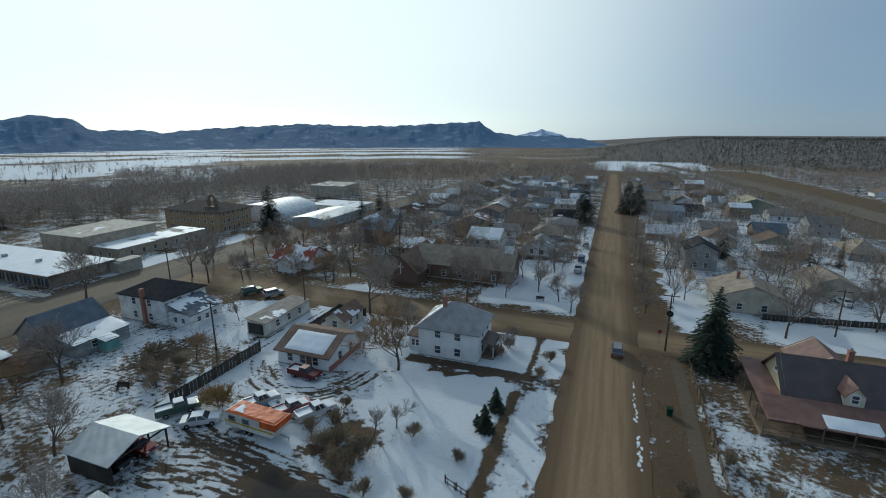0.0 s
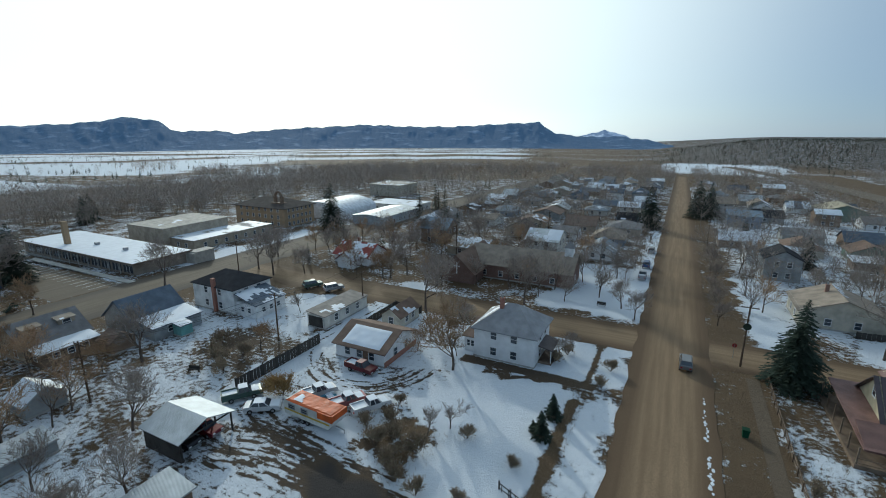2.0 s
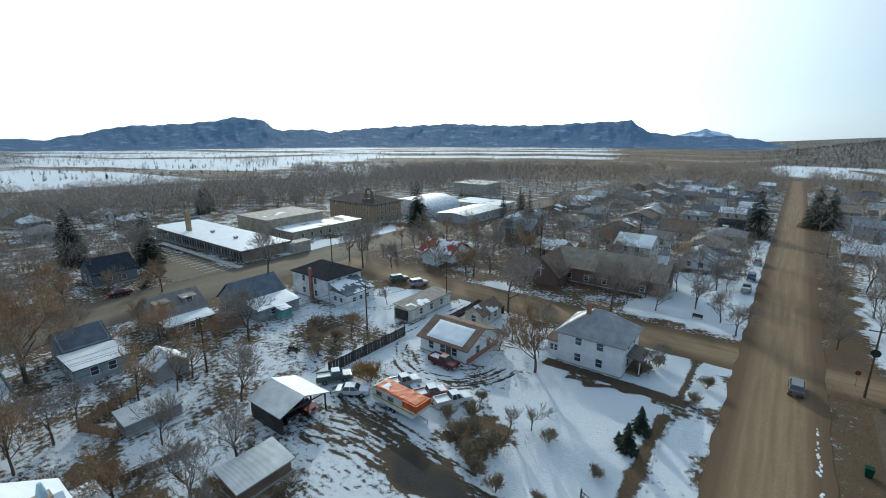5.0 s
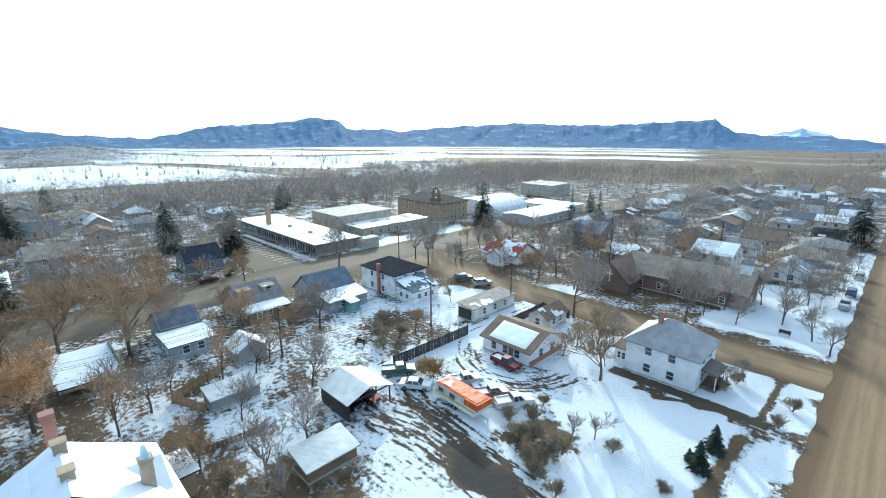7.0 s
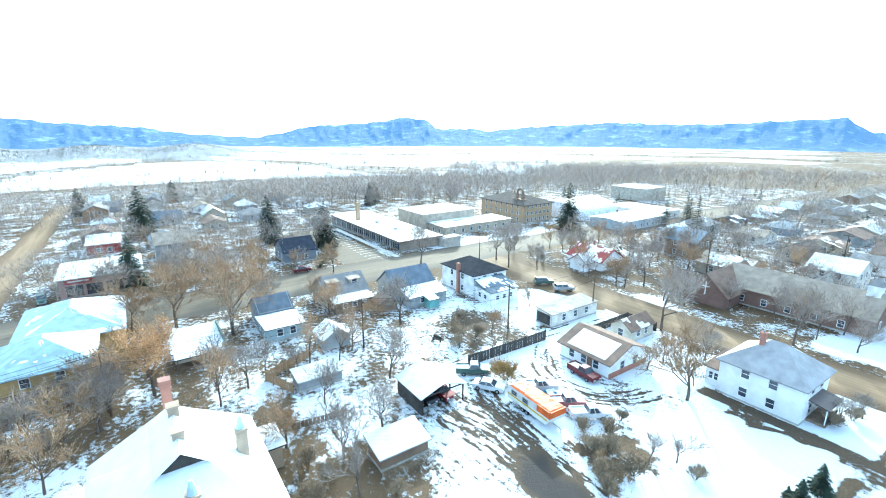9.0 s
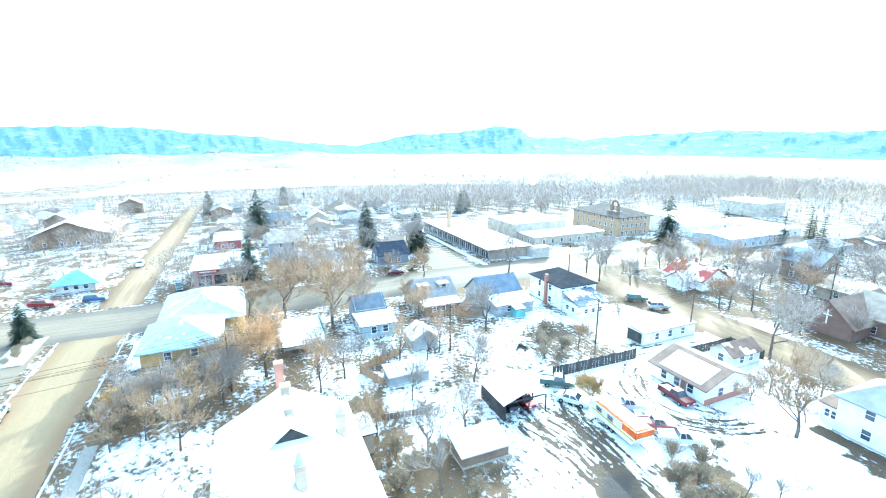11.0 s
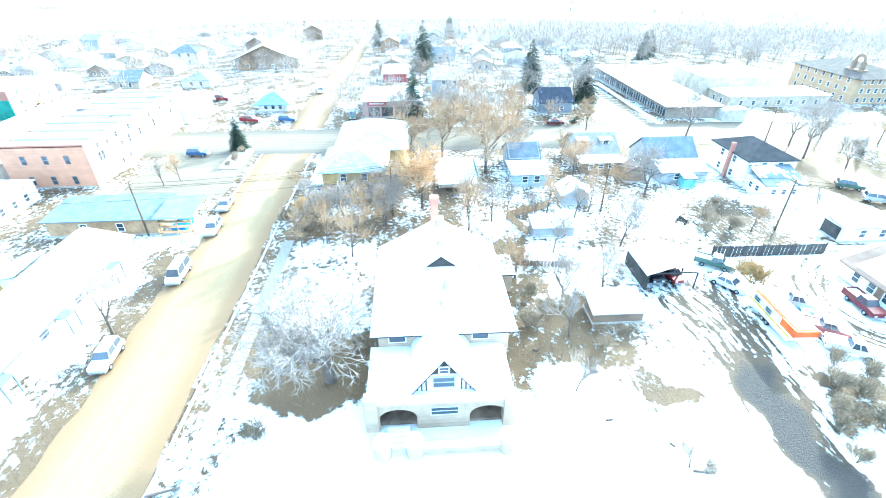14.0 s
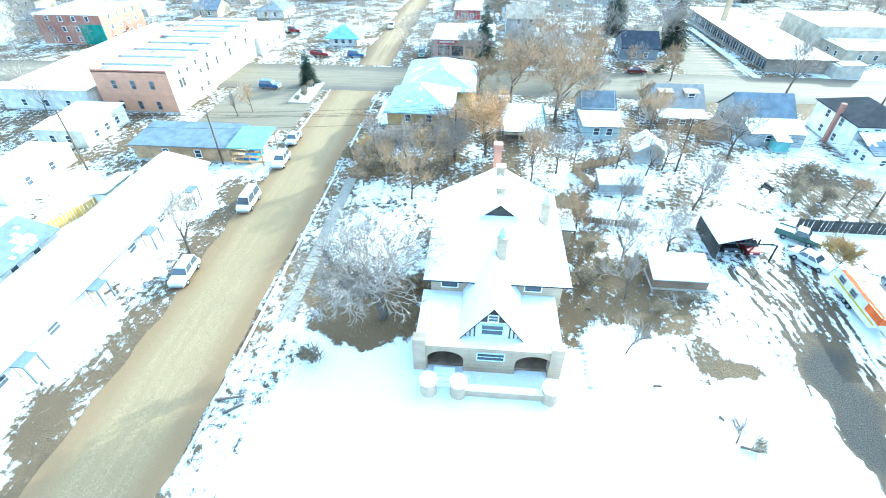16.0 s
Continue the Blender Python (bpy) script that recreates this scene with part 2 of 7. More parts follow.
    lay(0.12, 92, 150, 130, 640, soft=14)      # bare ground along the far road
    far_field = step(560, 640, d) * step(900, 820, d) * step(3, 1, az) * step(-11, -8, az)
    s = np.maximum(s, 0.95 * far_field)
    lay(0.95, -25, -4, 92, 128)
    lay(0.75, -8, -4.5, 90, 190)
    lay(0.27, 6.5, 14, 30, 250)          # verge
    lay(0.60, 13.8, 19.5, 40, 62)
    lay(0.55, 14, 60, 30, 52)
    lay(0.62, 14, 90, 98, 250, soft=8)
    lay(0.8, 14, 20, 84, 130)
    lay(0.93, 30, 60, 88, 100)
    lay(0.9, -125, -105, 76, 130)
    s = s - 0.05 * step(-30, -36, x) * step(140, 120, d) * step(-24, -18, y)
    lay(0.25, -104, -98, 40, 160)
    lay(0.15, -100, -70, 76, 92)
    return s, m


def paint(ob_mesh, snow, mud):
    for nm, val in (("snow", snow), ("mud", mud)):
        at = ob_mesh.attributes.new(nm, "FLOAT", "POINT")
        at.data.foreach_set("value", np.ascontiguousarray(val, dtype=np.float32).ravel())


def ground_material(key, soil, soil2, wet, streak=None, ruts=None, relief=(1.0, 0.16)):
    m = bpy.data.materials.new(key)
    m.use_nodes = True
    n, l = m.node_tree.nodes, m.node_tree.links
    b = n["Principled BSDF"]
    b.inputs["Roughness"].default_value = 0.85
    b.inputs["Specular IOR Level"].default_value = 0.15
    tc = n.new("ShaderNodeTexCoord")
    def noise_at(scale, detail=6, rough=0.6):
        q = n.new("ShaderNodeTexNoise")
        q.inputs["Scale"].default_value, q.inputs["Detail"].default_value, q.inputs["Roughness"].default_value = scale, detail, rough
        l.new(tc.outputs["Object"], q.inputs["Vector"])
        return q
    def math_node(op, a, bb):
        q = n.new("ShaderNodeMath")
        q.operation = op
        for i, v in enumerate((a, bb)):
            if isinstance(v, (int, float)):
                q.inputs[i].default_value = v
            else:
                l.new(v, q.inputs[i])
        return q.outputs["Value"]
    def mix(fac, c1, c2):
        q = n.new("ShaderNodeMixRGB")
        for nm, v in (("Fac", fac), ("Color1", c1), ("Color2", c2)):
            if isinstance(v, tuple):
                q.inputs[nm].default_value = (*v, 1)
            elif isinstance(v, (int, float)):
                q.inputs[nm].default_value = v
            else:
                l.new(v, q.inputs[nm])
        return q.outputs["Color"]
    n1, n2, n3 = noise_at(0.16), noise_at(1.3, 5), noise_at(9.0, 3)
    att = n.new("ShaderNodeAttribute")
    att.attribute_name = "snow"
    mud = n.new("ShaderNodeAttribute")
    mud.attribute_name = "mud"
    soil_c = mix(n1.outputs["Fac"], soil, soil2)
    sp = n.new("ShaderNodeMapRange")
    sp.inputs["From Min"].default_value, sp.inputs["From Max"].default_value = 0.3, 0.7
    l.new(n3.outputs["Fac"], sp.inputs["Value"])
    soil_c = mix(math_node("MULTIPLY", sp.outputs["Result"], 0.85), soil_c, tuple(c * 0.45 for c in soil2))
    if streak:
        smap, sn_ = n.new("ShaderNodeMapping"), n.new("ShaderNodeTexNoise")
        smap.inputs["Scale"].default_value = (1.3, 0.05, 1) if streak == "y" else (0.05, 1.3, 1)
        sn_.inputs["Scale"].default_value, sn_.inputs["Detail"].default_value = 1.0, 6
        l.new(tc.outputs["Object"], smap.inputs["Vector"])
        l.new(smap.outputs["Vector"], sn_.inputs["Vector"])
        sr = n.new("ShaderNodeMapRange")
        sr.inputs["From Min"].default_value, sr.inputs["From Max"].default_value = 0.4, 0.62
        l.new(sn_.outputs["Fac"], sr.inputs["Value"])
        soil_c = mix(math_node("MULTIPLY", sr.outputs["Result"], 0.6), soil_c, tuple(c * 0.58 for c in soil))
    soil_c = mix(mud.outputs["Fac"], soil_c, wet)
    total = math_node("ADD", att.outputs["Fac"], math_node("MULTIPLY", math_node("SUBTRACT", n1.outputs["Fac"], 0.5), 1.0))
    total = math_node("ADD", total, math_node("MULTIPLY", math_node("SUBTRACT", n2.outputs["Fac"], 0.5), 1.0))
    total = math_node("ADD", total, math_node("MULTIPLY", math_node("SUBTRACT", n3.outputs["Fac"], 0.5), 0.65))
    if ruts:
        turn_map, stretch = n.new("ShaderNodeMapping"), n.new("ShaderNodeTexNoise")
        turn_map.inputs["Rotation"].default_value, turn_map.inputs["Scale"].default_value = (0, 0, radians(38)), (0.16, 2.1, 1)
        stretch.inputs["Scale"].default_value, stretch.inputs["Detail"].default_value, stretch.inputs["Distortion"].default_value = 1.0, 4, 0.35
        l.new(tc.outputs["Object"], turn_map.inputs["Vector"])
        l.new(turn_map.outputs["Vector"], stretch.inputs["Vector"])
        total = math_node("ADD", total, math_node("MULTIPLY", math_node("MULTIPLY", math_node("SUBTRACT", stretch.outputs["Fac"], 0.55), mud.outputs["Fac"]), 1.5))
    sm = n.new("ShaderNodeMapRange")
    sm.interpolation_type = "SMOOTHSTEP"
    sm.inputs["From Min"].default_value, sm.inputs["From Max"].default_value = 0.47, 0.56
    l.new(total, sm.inputs["Value"])
    snow_c = mix(n2.outputs["Fac"], (0.65, 0.69, 0.735), (0.73, 0.755, 0.79))
    l.new(mix(sm.outputs["Result"], soil_c, snow_c), b.inputs["Base Color"])
    bp = n.new("ShaderNodeBump")
    bp.inputs["Strength"].default_value, bp.inputs["Distance"].default_value = relief
    l.new(math_node("ADD", math_node("MULTIPLY", sm.outputs["Result"], 0.8), math_node("ADD", n2.outputs["Fac"], n3.outputs["Fac"])), bp.inputs["Height"])
    l.new(bp.outputs["Normal"], b.inputs["Normal"])
    return m


def sheet(name, xs, ys, lift, mat, masks, wobble=0.0):
    X, Y = np.meshgrid(xs, ys, indexing="ij")
    if wobble:
        edge = np.minimum(np.minimum(X - xs[0], xs[-1] - X), np.minimum(Y - ys[0], ys[-1] - Y)) < 0.01
        rough = np.sin(X * 0.9 + Y * 0.37) + np.sin(Y * 0.83 - X * 0.21) + 0.6 * np.sin((X + Y) * 2.3)
        if len(xs) < len(ys):
            X = X + edge * rough * wobble
        else:
            Y = Y + edge * rough * wobble
    Z = land(X, Y) + lift
    co = np.stack([X, Y, Z], -1).reshape(-1, 3)
    nx, ny = len(xs), len(ys)
    i = np.arange(nx * ny).reshape(nx, ny)
    q = np.stack([i[:-1, :-1], i[1:, :-1], i[1:, 1:], i[:-1, 1:]], -1).reshape(-1, 4)
    me = bpy.data.meshes.new(name)
    me.vertices.add(len(co))
    me.vertices.foreach_set("co", co.astype(np.float32).ravel())
    me.loops.add(q.size)
    me.loops.foreach_set("vertex_index", q.astype(np.int32).ravel())
    me.polygons.add(len(q))
    me.polygons.foreach_set("loop_start", np.arange(0, q.size, 4, dtype=np.int32))
    me.update()
    me.shade_smooth()
    me.materials.append(mat)
    paint(me, *masks(X, Y))
    return new(name, me)


EARTH = ground_material("winter yard earth and snow", (0.10, 0.067, 0.043), (0.20, 0.14, 0.08), (0.048, 0.043, 0.04), ruts=True)


def smooth_line(pts, n=14):
    """Points along a smooth curve through pts."""
    p = [Vector(q) for q in pts]
    p = [p[0] * 2 - p[1]] + p + [p[-1] * 2 - p[-2]]
    out = []
    for a, b, c, d in zip(p, p[1:], p[2:], p[3:]):
        for i in range(n):
            t = i / n
            out.append(0.5 * ((2 * b) + (c - a) * t + (2 * a - 5 * b + 4 * c - d) * t * t + (3 * b - a - 3 * c + d) * t * t * t))
    return np.array([tuple(q) for q in out + [p[-2]]])


def offset_from(X, Y, line):
    """Signed distance to a curve, and the share of its length where that is least."""
    best, sign, along = np.full(X.shape, 1e9), np.zeros(X.shape), np.zeros(X.shape)
    for i, (a, b) in enumerate(zip(line, line[1:])):
        u = b - a
        L = math.hypot(*u)
        t = np.clip(((X - a[0]) * u[0] + (Y - a[1]) * u[1]) / (L * L), 0, 1)
        dx, dy = X - a[0] - t * u[0], Y - a[1] - t * u[1]
        dist = np.hypot(dx, dy)
        near = dist < best
        best, sign, along = np.where(near, dist, best), np.where(near, np.sign(u[0] * dy - u[1] * dx), sign), np.where(near, (i + t) / len(line), along)
    return best * sign, along


# wheel tracks across the snowy yard: a curve, the ruts' places beside it, their depth
TRACKS = [
    (((-20, 30.6), (-26, 31.4), (-33, 32.6), (-39, 33.0), (-46, 31.0)), (-2.6, -1.9, -1.2, -0.5, 0.3, 1.0, 1.7, 2.5, 3.2), 0.5),
    (((-22, 33.0), (-30, 34.2), (-38, 35.2), (-45, 36.0), (-50, 38.2), (-53.6, 42)), (-1.6, -0.9, -0.2, 0.5, 1.2), 0.55),
    (((-27, 30), (-33, 30.4), (-39, 29.2), (-45, 28.6)), (-1.8, -0.9, 0.1, 1.0), 0.5),
    (((-51.8, 56), (-49.6, 52), (-45.5, 48.6), (-41, 47.4), (-36.4, 48.8), (-33.2, 53), (-32.0, 58)), (-1.5, -0.9, -0.2, 0.4, 1.0, 1.6), 0.6),
    (((-54.6, 30), (-55.0, 44), (-54.6, 60), (-54.0, 78)), (-0.8, 0.7), 0.5),
]


def yard_masks(X, Y):
    s, m = ground_masks(X, Y)
    for pts, ruts, deep in TRACKS:
        d, along = offset_from(X, Y, smooth_line(pts))
        fade = step(0, 0.1, along) * step(1.0, 0.9, along)
        for k, o in enumerate(ruts):
            w = 0.13 + 0.08 * math.sin(k * 2.3 + 1)
            g = np.exp(-((d - o - 0.12 * np.sin(along * 17 + k * 1.9)) / w) ** 2) * fade * (0.55 + 0.45 * np.sin(along * 23 + k * 4.1))
            s, m = s - deep * g, np.maximum(m, 0.8 * g)
    # thawed end of the drive, dark and wet
    d, along = offset_from(X, Y, smooth_line(((-12, 31.0), (-22, 31.2), (-27, 31.0), (-31, 31.8), (-35, 32.6))))
    g = step(2.9, 1.3, np.abs(d + 0.5 * np.sin(X * 0.9) + 0.3 * np.sin(Y * 2.1))) * step(1.0, 0.75, along)
    s, m = s - 0.8 * g, np.maximum(m, g)
    g = step(1.0, 0.4, np.hypot((X + 29.0) / 1.5, (Y - 22.4) / 4.6))
    return s - 0.5 * g, m


tagged(sheet("yard", ar(-57, -12, 0.24), ar(17, 79, 0.24), 0.022, EARTH, yard_masks), "snowy yard crossed by dark curved wheel tracks", "yard", kind="structure")
tagged(sheet("ground", GX, GY, 0.0, EARTH, ground_masks), "patchy snow over brown winter grass and mud", "ground", kind="structure")


def road_masks(a, b, across, mid, half):
    """Bare in the wheel tracks, some snow crumbs by the edges."""
    def f(X, Y):
        off = np.abs((X if across == "x" else Y) - mid) / half
        return a + b * step(0.75, 1.05, off), 0.9 * step(0.38, 0.88, off)
    return f


DIRT = ground_material("packed dirt road", (0.29, 0.195, 0.115), (0.36, 0.255, 0.155), (0.10, 0.066, 0.04), "y", relief=(0.4, 0.06))
DIRT_X = ground_material("packed dirt cross street", (0.27, 0.185, 0.11), (0.34, 0.245, 0.15), (0.10, 0.066, 0.04), "x", relief=(0.4, 0.06))
DUSTY = ground_material("dusty worn asphalt", (0.32, 0.235, 0.135), (0.24, 0.18, 0.11), (0.16, 0.105, 0.06), "x", relief=(0.3, 0.05))
ASPHALT = ground_material("worn asphalt", (0.19, 0.155, 0.115), (0.25, 0.205, 0.15), (0.10, 0.085, 0.07), "y", relief=(0.3, 0.05))
long_y = np.concatenate([ar(-120, 240, 2.0), ar(240, 530, 12.0)])
tagged(sheet("road", np.linspace(-4.6, 6.8, 9), long_y, 0.05, DIRT, road_masks(-0.35, 0.25, "x", 1.1, 5.7), 0.12), "brown packed dirt road with wheel tracks", "road", kind="structure")
tagged(sheet("road", ar(-101, 160, 2.0), np.linspace(77.5, 88.5, 9), 0.025, DIRT_X, road_masks(-0.3, 0.25, "y", 83, 5.5), 0.12), "brown dirt cross street between house lots", "road", kind="structure")
tagged(sheet("road", ar(-101, 30, 2.0), np.linspace(-36.5, -26.2, 9), 0.03, DUSTY, road_masks(-0.35, 0.3, "y", -31.5, 5.2), 0.2), "dusty asphalt side street with tree shadows", "road", kind="structure")
tagged(sheet("road", np.linspace(-117, -100, 11), np.concatenate([ar(-160, 200, 2.0), ar(200, 600, 10.0)]), 0.05, ASPHALT, road_masks(-0.4, 0.3, "x", -108.5, 8.5), 0.2), "wide grey asphalt highway through town", "road", kind="structure")
tagged(sheet("road", ar(-330, -116, 2.0), np.linspace(-35, -26, 7), 0.03, DIRT_X, road_masks(-0.2, 0.4, "y", -30.5, 4.5), 0.3), "dirt lane beyond the highway", "road", kind="structure")
tagged(sheet("pavement", ar(-101, -78, 1.5), ar(-58, -37, 1.5), 0.02, ASPHALT, lambda X, Y: (X * 0 - 0.3, X * 0 + 0.1)), "grey asphalt car park beside the brick building", "car park", kind="structure")
tagged(sheet("pavement", ar(-170, -116, 1.5), ar(46, 61, 1.5), 0.02, ASPHALT, lambda X, Y: (X * 0 - 0.2, X * 0 + 0.1)), "grey asphalt school car park", "car park", kind="structure")
tagged(sheet("pavement", np.linspace(11.2, 12.9, 4), ar(40, 77, 1.0), 0.04, ground_material("sidewalk dirt", (0.15, 0.115, 0.08), (0.20, 0.155, 0.11), (0.1, 0.08, 0.06)), lambda X, Y: (X * 0 - 0.3, X * 0)), "old brown sidewalk along the dirt road", "sidewalk", kind="structure")
tagged(sheet("pavement", ar(-62, -6, 1.0), np.linspace(-23.6, -22.0, 4), 0.06, ground_material("sidewalk concrete", (0.36, 0.34, 0.31), (0.28, 0.26, 0.23), (0.2, 0.18, 0.16)), lambda X, Y: (0.2 + 0.5 * step(-33, -30, X), X * 0)), "concrete sidewalk with blown snow beside the street", "sidewalk", kind="structure")

far_road = Shape()
RLINE = [(60, 800), (88, 620), (106, 487), (116, 337), (118, 260), (121, 180), (126, 100)]
for (xa, ya), (xb, yb) in zip(RLINE, RLINE[1:]):
    for i in range(8):
        u, v = i / 8, (i + 1) / 8
        p0, p1 = (xa + (xb - xa) * u, ya + (yb - ya) * u), (xa + (xb - xa) * v, ya + (yb - ya) * v)
        far_road.add([(p0[0] - 9, p0[1] - 3, lie(p0[0] - 9, p0[1] - 3) + 0.35), (p0[0] + 9, p0[1] + 3, lie(p0[0] + 9, p0[1] + 3) + 0.35), (p1[0] + 9, p1[1] + 3, lie(p1[0] + 9, p1[1] + 3) + 0.35), (p1[0] - 9, p1[1] - 3, lie(p1[0] - 9, p1[1] - 3) + 0.35)], [(0, 1, 2, 3)])
tagged(part("road", far_road, material("far road gravel", (0.20, 0.165, 0.125), 0.9, var=0.3), None), "grey-brown road running out of the town", "road", kind="structure")

# ---- far mountains ----
PROFILE = [(160, 0.6), (140, 1.0), (126, 1.3), (112, 0.9), (103, 1.1), (98, 0.95), (94.4, 0.5), (88, 0.15), (84, -0.5), (77, -0.95), (74, -0.4), (71, 0.3), (66, 0.55), (63, 0.8), (61, 1.2), (59.8, 1.3), (57.5, 0.95),
           (56.6, 0.2), (55.6, -0.1), (52.5, 0.02), (50.2, -0.3), (47, 0.05), (43.2, 0.3), (39, 0.5), (36, 0.68), (31, 0.45), (25.6, 0.45), (20, 0.75), (15.6, 0.95), (15.0, 0.5), (13.5, -0.36), (10, -0.7), (6.5, -0.65), (3, -1.1), (0, -1.9)]


def ridge(name, prof, d0, d1, low, mat, label, rough=1.0, cliff=0.0):
    az = np.arange(prof[-1][0], prof[0][0], 0.12)
    xs, ys = zip(*prof[::-1])
    el = np.interp(az, xs, ys) + 0.05 * np.sin(az * 2.1) + 0.03 * np.sin(az * 5.3 + 1)
    rows, nv = [], 15
    top = 36 + d1 * np.tan(np.radians(el))
    base = low + 0 * top
    co = []
    for j in range(nv + 1):
        s = j / (nv - 1)
        for k, a in enumerate(az):
            gully = 0.7 * noise.noise((a * 0.5 + s * 1.2, s * 1.4, 3.0)) + 0.45 * noise.noise((a * 1.3 - s * 2.0, s * 2.5, 7.0)) + 0.2 * noise.noise((a * 3.1 + s * 3, s * 5, 1.0))
            if j == nv:
                d, z = d1 + 500, base[k] - 10
            else:
                d = d0 + (d1 - d0) * s + gully * 130 * rough * math.sin(math.pi * min(1, s)) ** 0.6
                lift = s ** 1.25 if s < 0.8 else 0.757 + (s - 0.8) * 1.215
                z = base[k] + max(0.0, top[k] - base[k]) * lift + (gully * 7 * rough * (1 - s) * s * 4)
            r = math.radians(a)
            co.append((-math.sin(r) * d, math.cos(r) * d, z))
    n = len(az)
    sh = Shape().add(co, [(j * n + k + 1, j * n + k, (j + 1) * n + k, (j + 1) * n + k + 1) for j in range(nv) for k in range(n - 1)])
    return tagged(part(name, sh, mat, None, smooth=True), label, "mountain", kind="structure")


def mountain_material(key, rock, snow, haze, amount, cover):
    m = bpy.data.materials.new(key)
    m.use_nodes = True
    n, l = m.node_tree.nodes, m.node_tree.links
    b = n["Principled BSDF"]
    b.inputs["Roughness"].default_value, b.inputs["Specular IOR Level"].default_value = 0.95, 0.05
    tc = n.new("ShaderNodeTexCoord")
    nz = n.new("ShaderNodeTexNoise")
    nz.inputs["Scale"].default_value, nz.inputs["Detail"].default_value, nz.inputs["Roughness"].default_value = 0.011, 9, 0.66
    mp = n.new("ShaderNodeMapping")
    mp.inputs["Scale"].default_value = (1, 1, 2.5)
    l.new(tc.outputs["Object"], mp.inputs["Vector"])
    l.new(mp.outputs["Vector"], nz.inputs["Vector"])
    r = n.new("ShaderNodeMapRange")
    r.inputs["From Min"].default_value, r.inputs["From Max"].default_value = cover, cover + 0.14
    l.new(nz.outputs["Fac"], r.inputs["Value"])
    mx = n.new("ShaderNodeMixRGB")
    mx.inputs["Color1"].default_value, mx.inputs["Color2"].default_value = (*rock, 1), (*snow, 1)
    l.new(r.outputs["Result"], mx.inputs["Fac"])
    l.new(mx.outputs["Color"], b.inputs["Base Color"])
    bp = n.new("ShaderNodeBump")
    bp.inputs["Strength"].default_value, bp.inputs["Distance"].default_value = 0.8, 60
    l.new(nz.outputs["Fac"], bp.inputs["Height"])
    l.new(bp.outputs["Normal"], b.inputs["Normal"])
    # distance haze, put in as an even blue glow of the surface
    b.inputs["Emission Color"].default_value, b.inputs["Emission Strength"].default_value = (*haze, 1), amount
    return m


# bluish rock and snow colours carry part of the painted haze
MOUNT = mountain_material("distant mesa with haze glow", (0.07, 0.09, 0.13), (0.20, 0.245, 0.33), (0.14, 0.30, 0.56), 0.29, 0.54)
PEAK = mountain_material("far snowy peak with haze glow", (0.25, 0.3, 0.42), (0.7, 0.75, 0.85), (0.3, 0.45, 0.7), 0.30, 0.45)
ridge("backdrop_mesa", PROFILE, 2650, 3300, -66, MOUNT, "mesa with painted blue haze, snow-dusted gullies and cliffs")
ridge("backdrop_peak", [(12.5, -1.2), (11, -0.6), (9.2, -0.25), (8.2, 0.15), (7.4, -0.2), (5.8, -0.6), (4.5, -1.2)], 4000, 4300, -70, PEAK, "distant snowy mountain peak paled by painted haze", 0.3)

# ---- houses ----
WIN_CACHE = {}
BUILT = []  # plan rectangles of what is built


def window(parent, x, y, z, side, w=1.0, h=1.3, frame_mat=None, name="window"):
    """A window on a wall; side is the wall's outward direction: +x, -x, +y or -y."""
    frame_mat = frame_mat or TRIM
    key = (w, h, frame_mat.name)
    if key not in WIN_CACHE:
        fr = Shape()
        t = 0.10
        fr.box(-w / 2 - t, w / 2 + t, -0.07, 0.02, -h / 2 - t, -h / 2).box(-w / 2 - t, w / 2 + t, -0.07, 0.02, h / 2, h / 2 + t)
        fr.box(-w / 2 - t, -w / 2, -0.07, 0.02, -h / 2, h / 2).box(w / 2, w / 2 + t, -0.07, 0.02, -h / 2, h / 2)
        fr.box(-w / 2, w / 2, -0.055, 0.0, -0.03, 0.03)
        WIN_CACHE[key] = (fr.mesh("window", frame_mat), Shape().box(-w / 2, w / 2, -0.025, 0.01, -h / 2, h / 2).mesh("pane", GLASS))
    a, b = WIN_CACHE[key]
    o = part(name, a, None, parent)
    o.matrix_local = pose(x, y, z, 0, 0, {"-y": 0, "+x": 90, "+y": 180, "-x": 270}[side])
    part("pane", b, None, o)
    return o


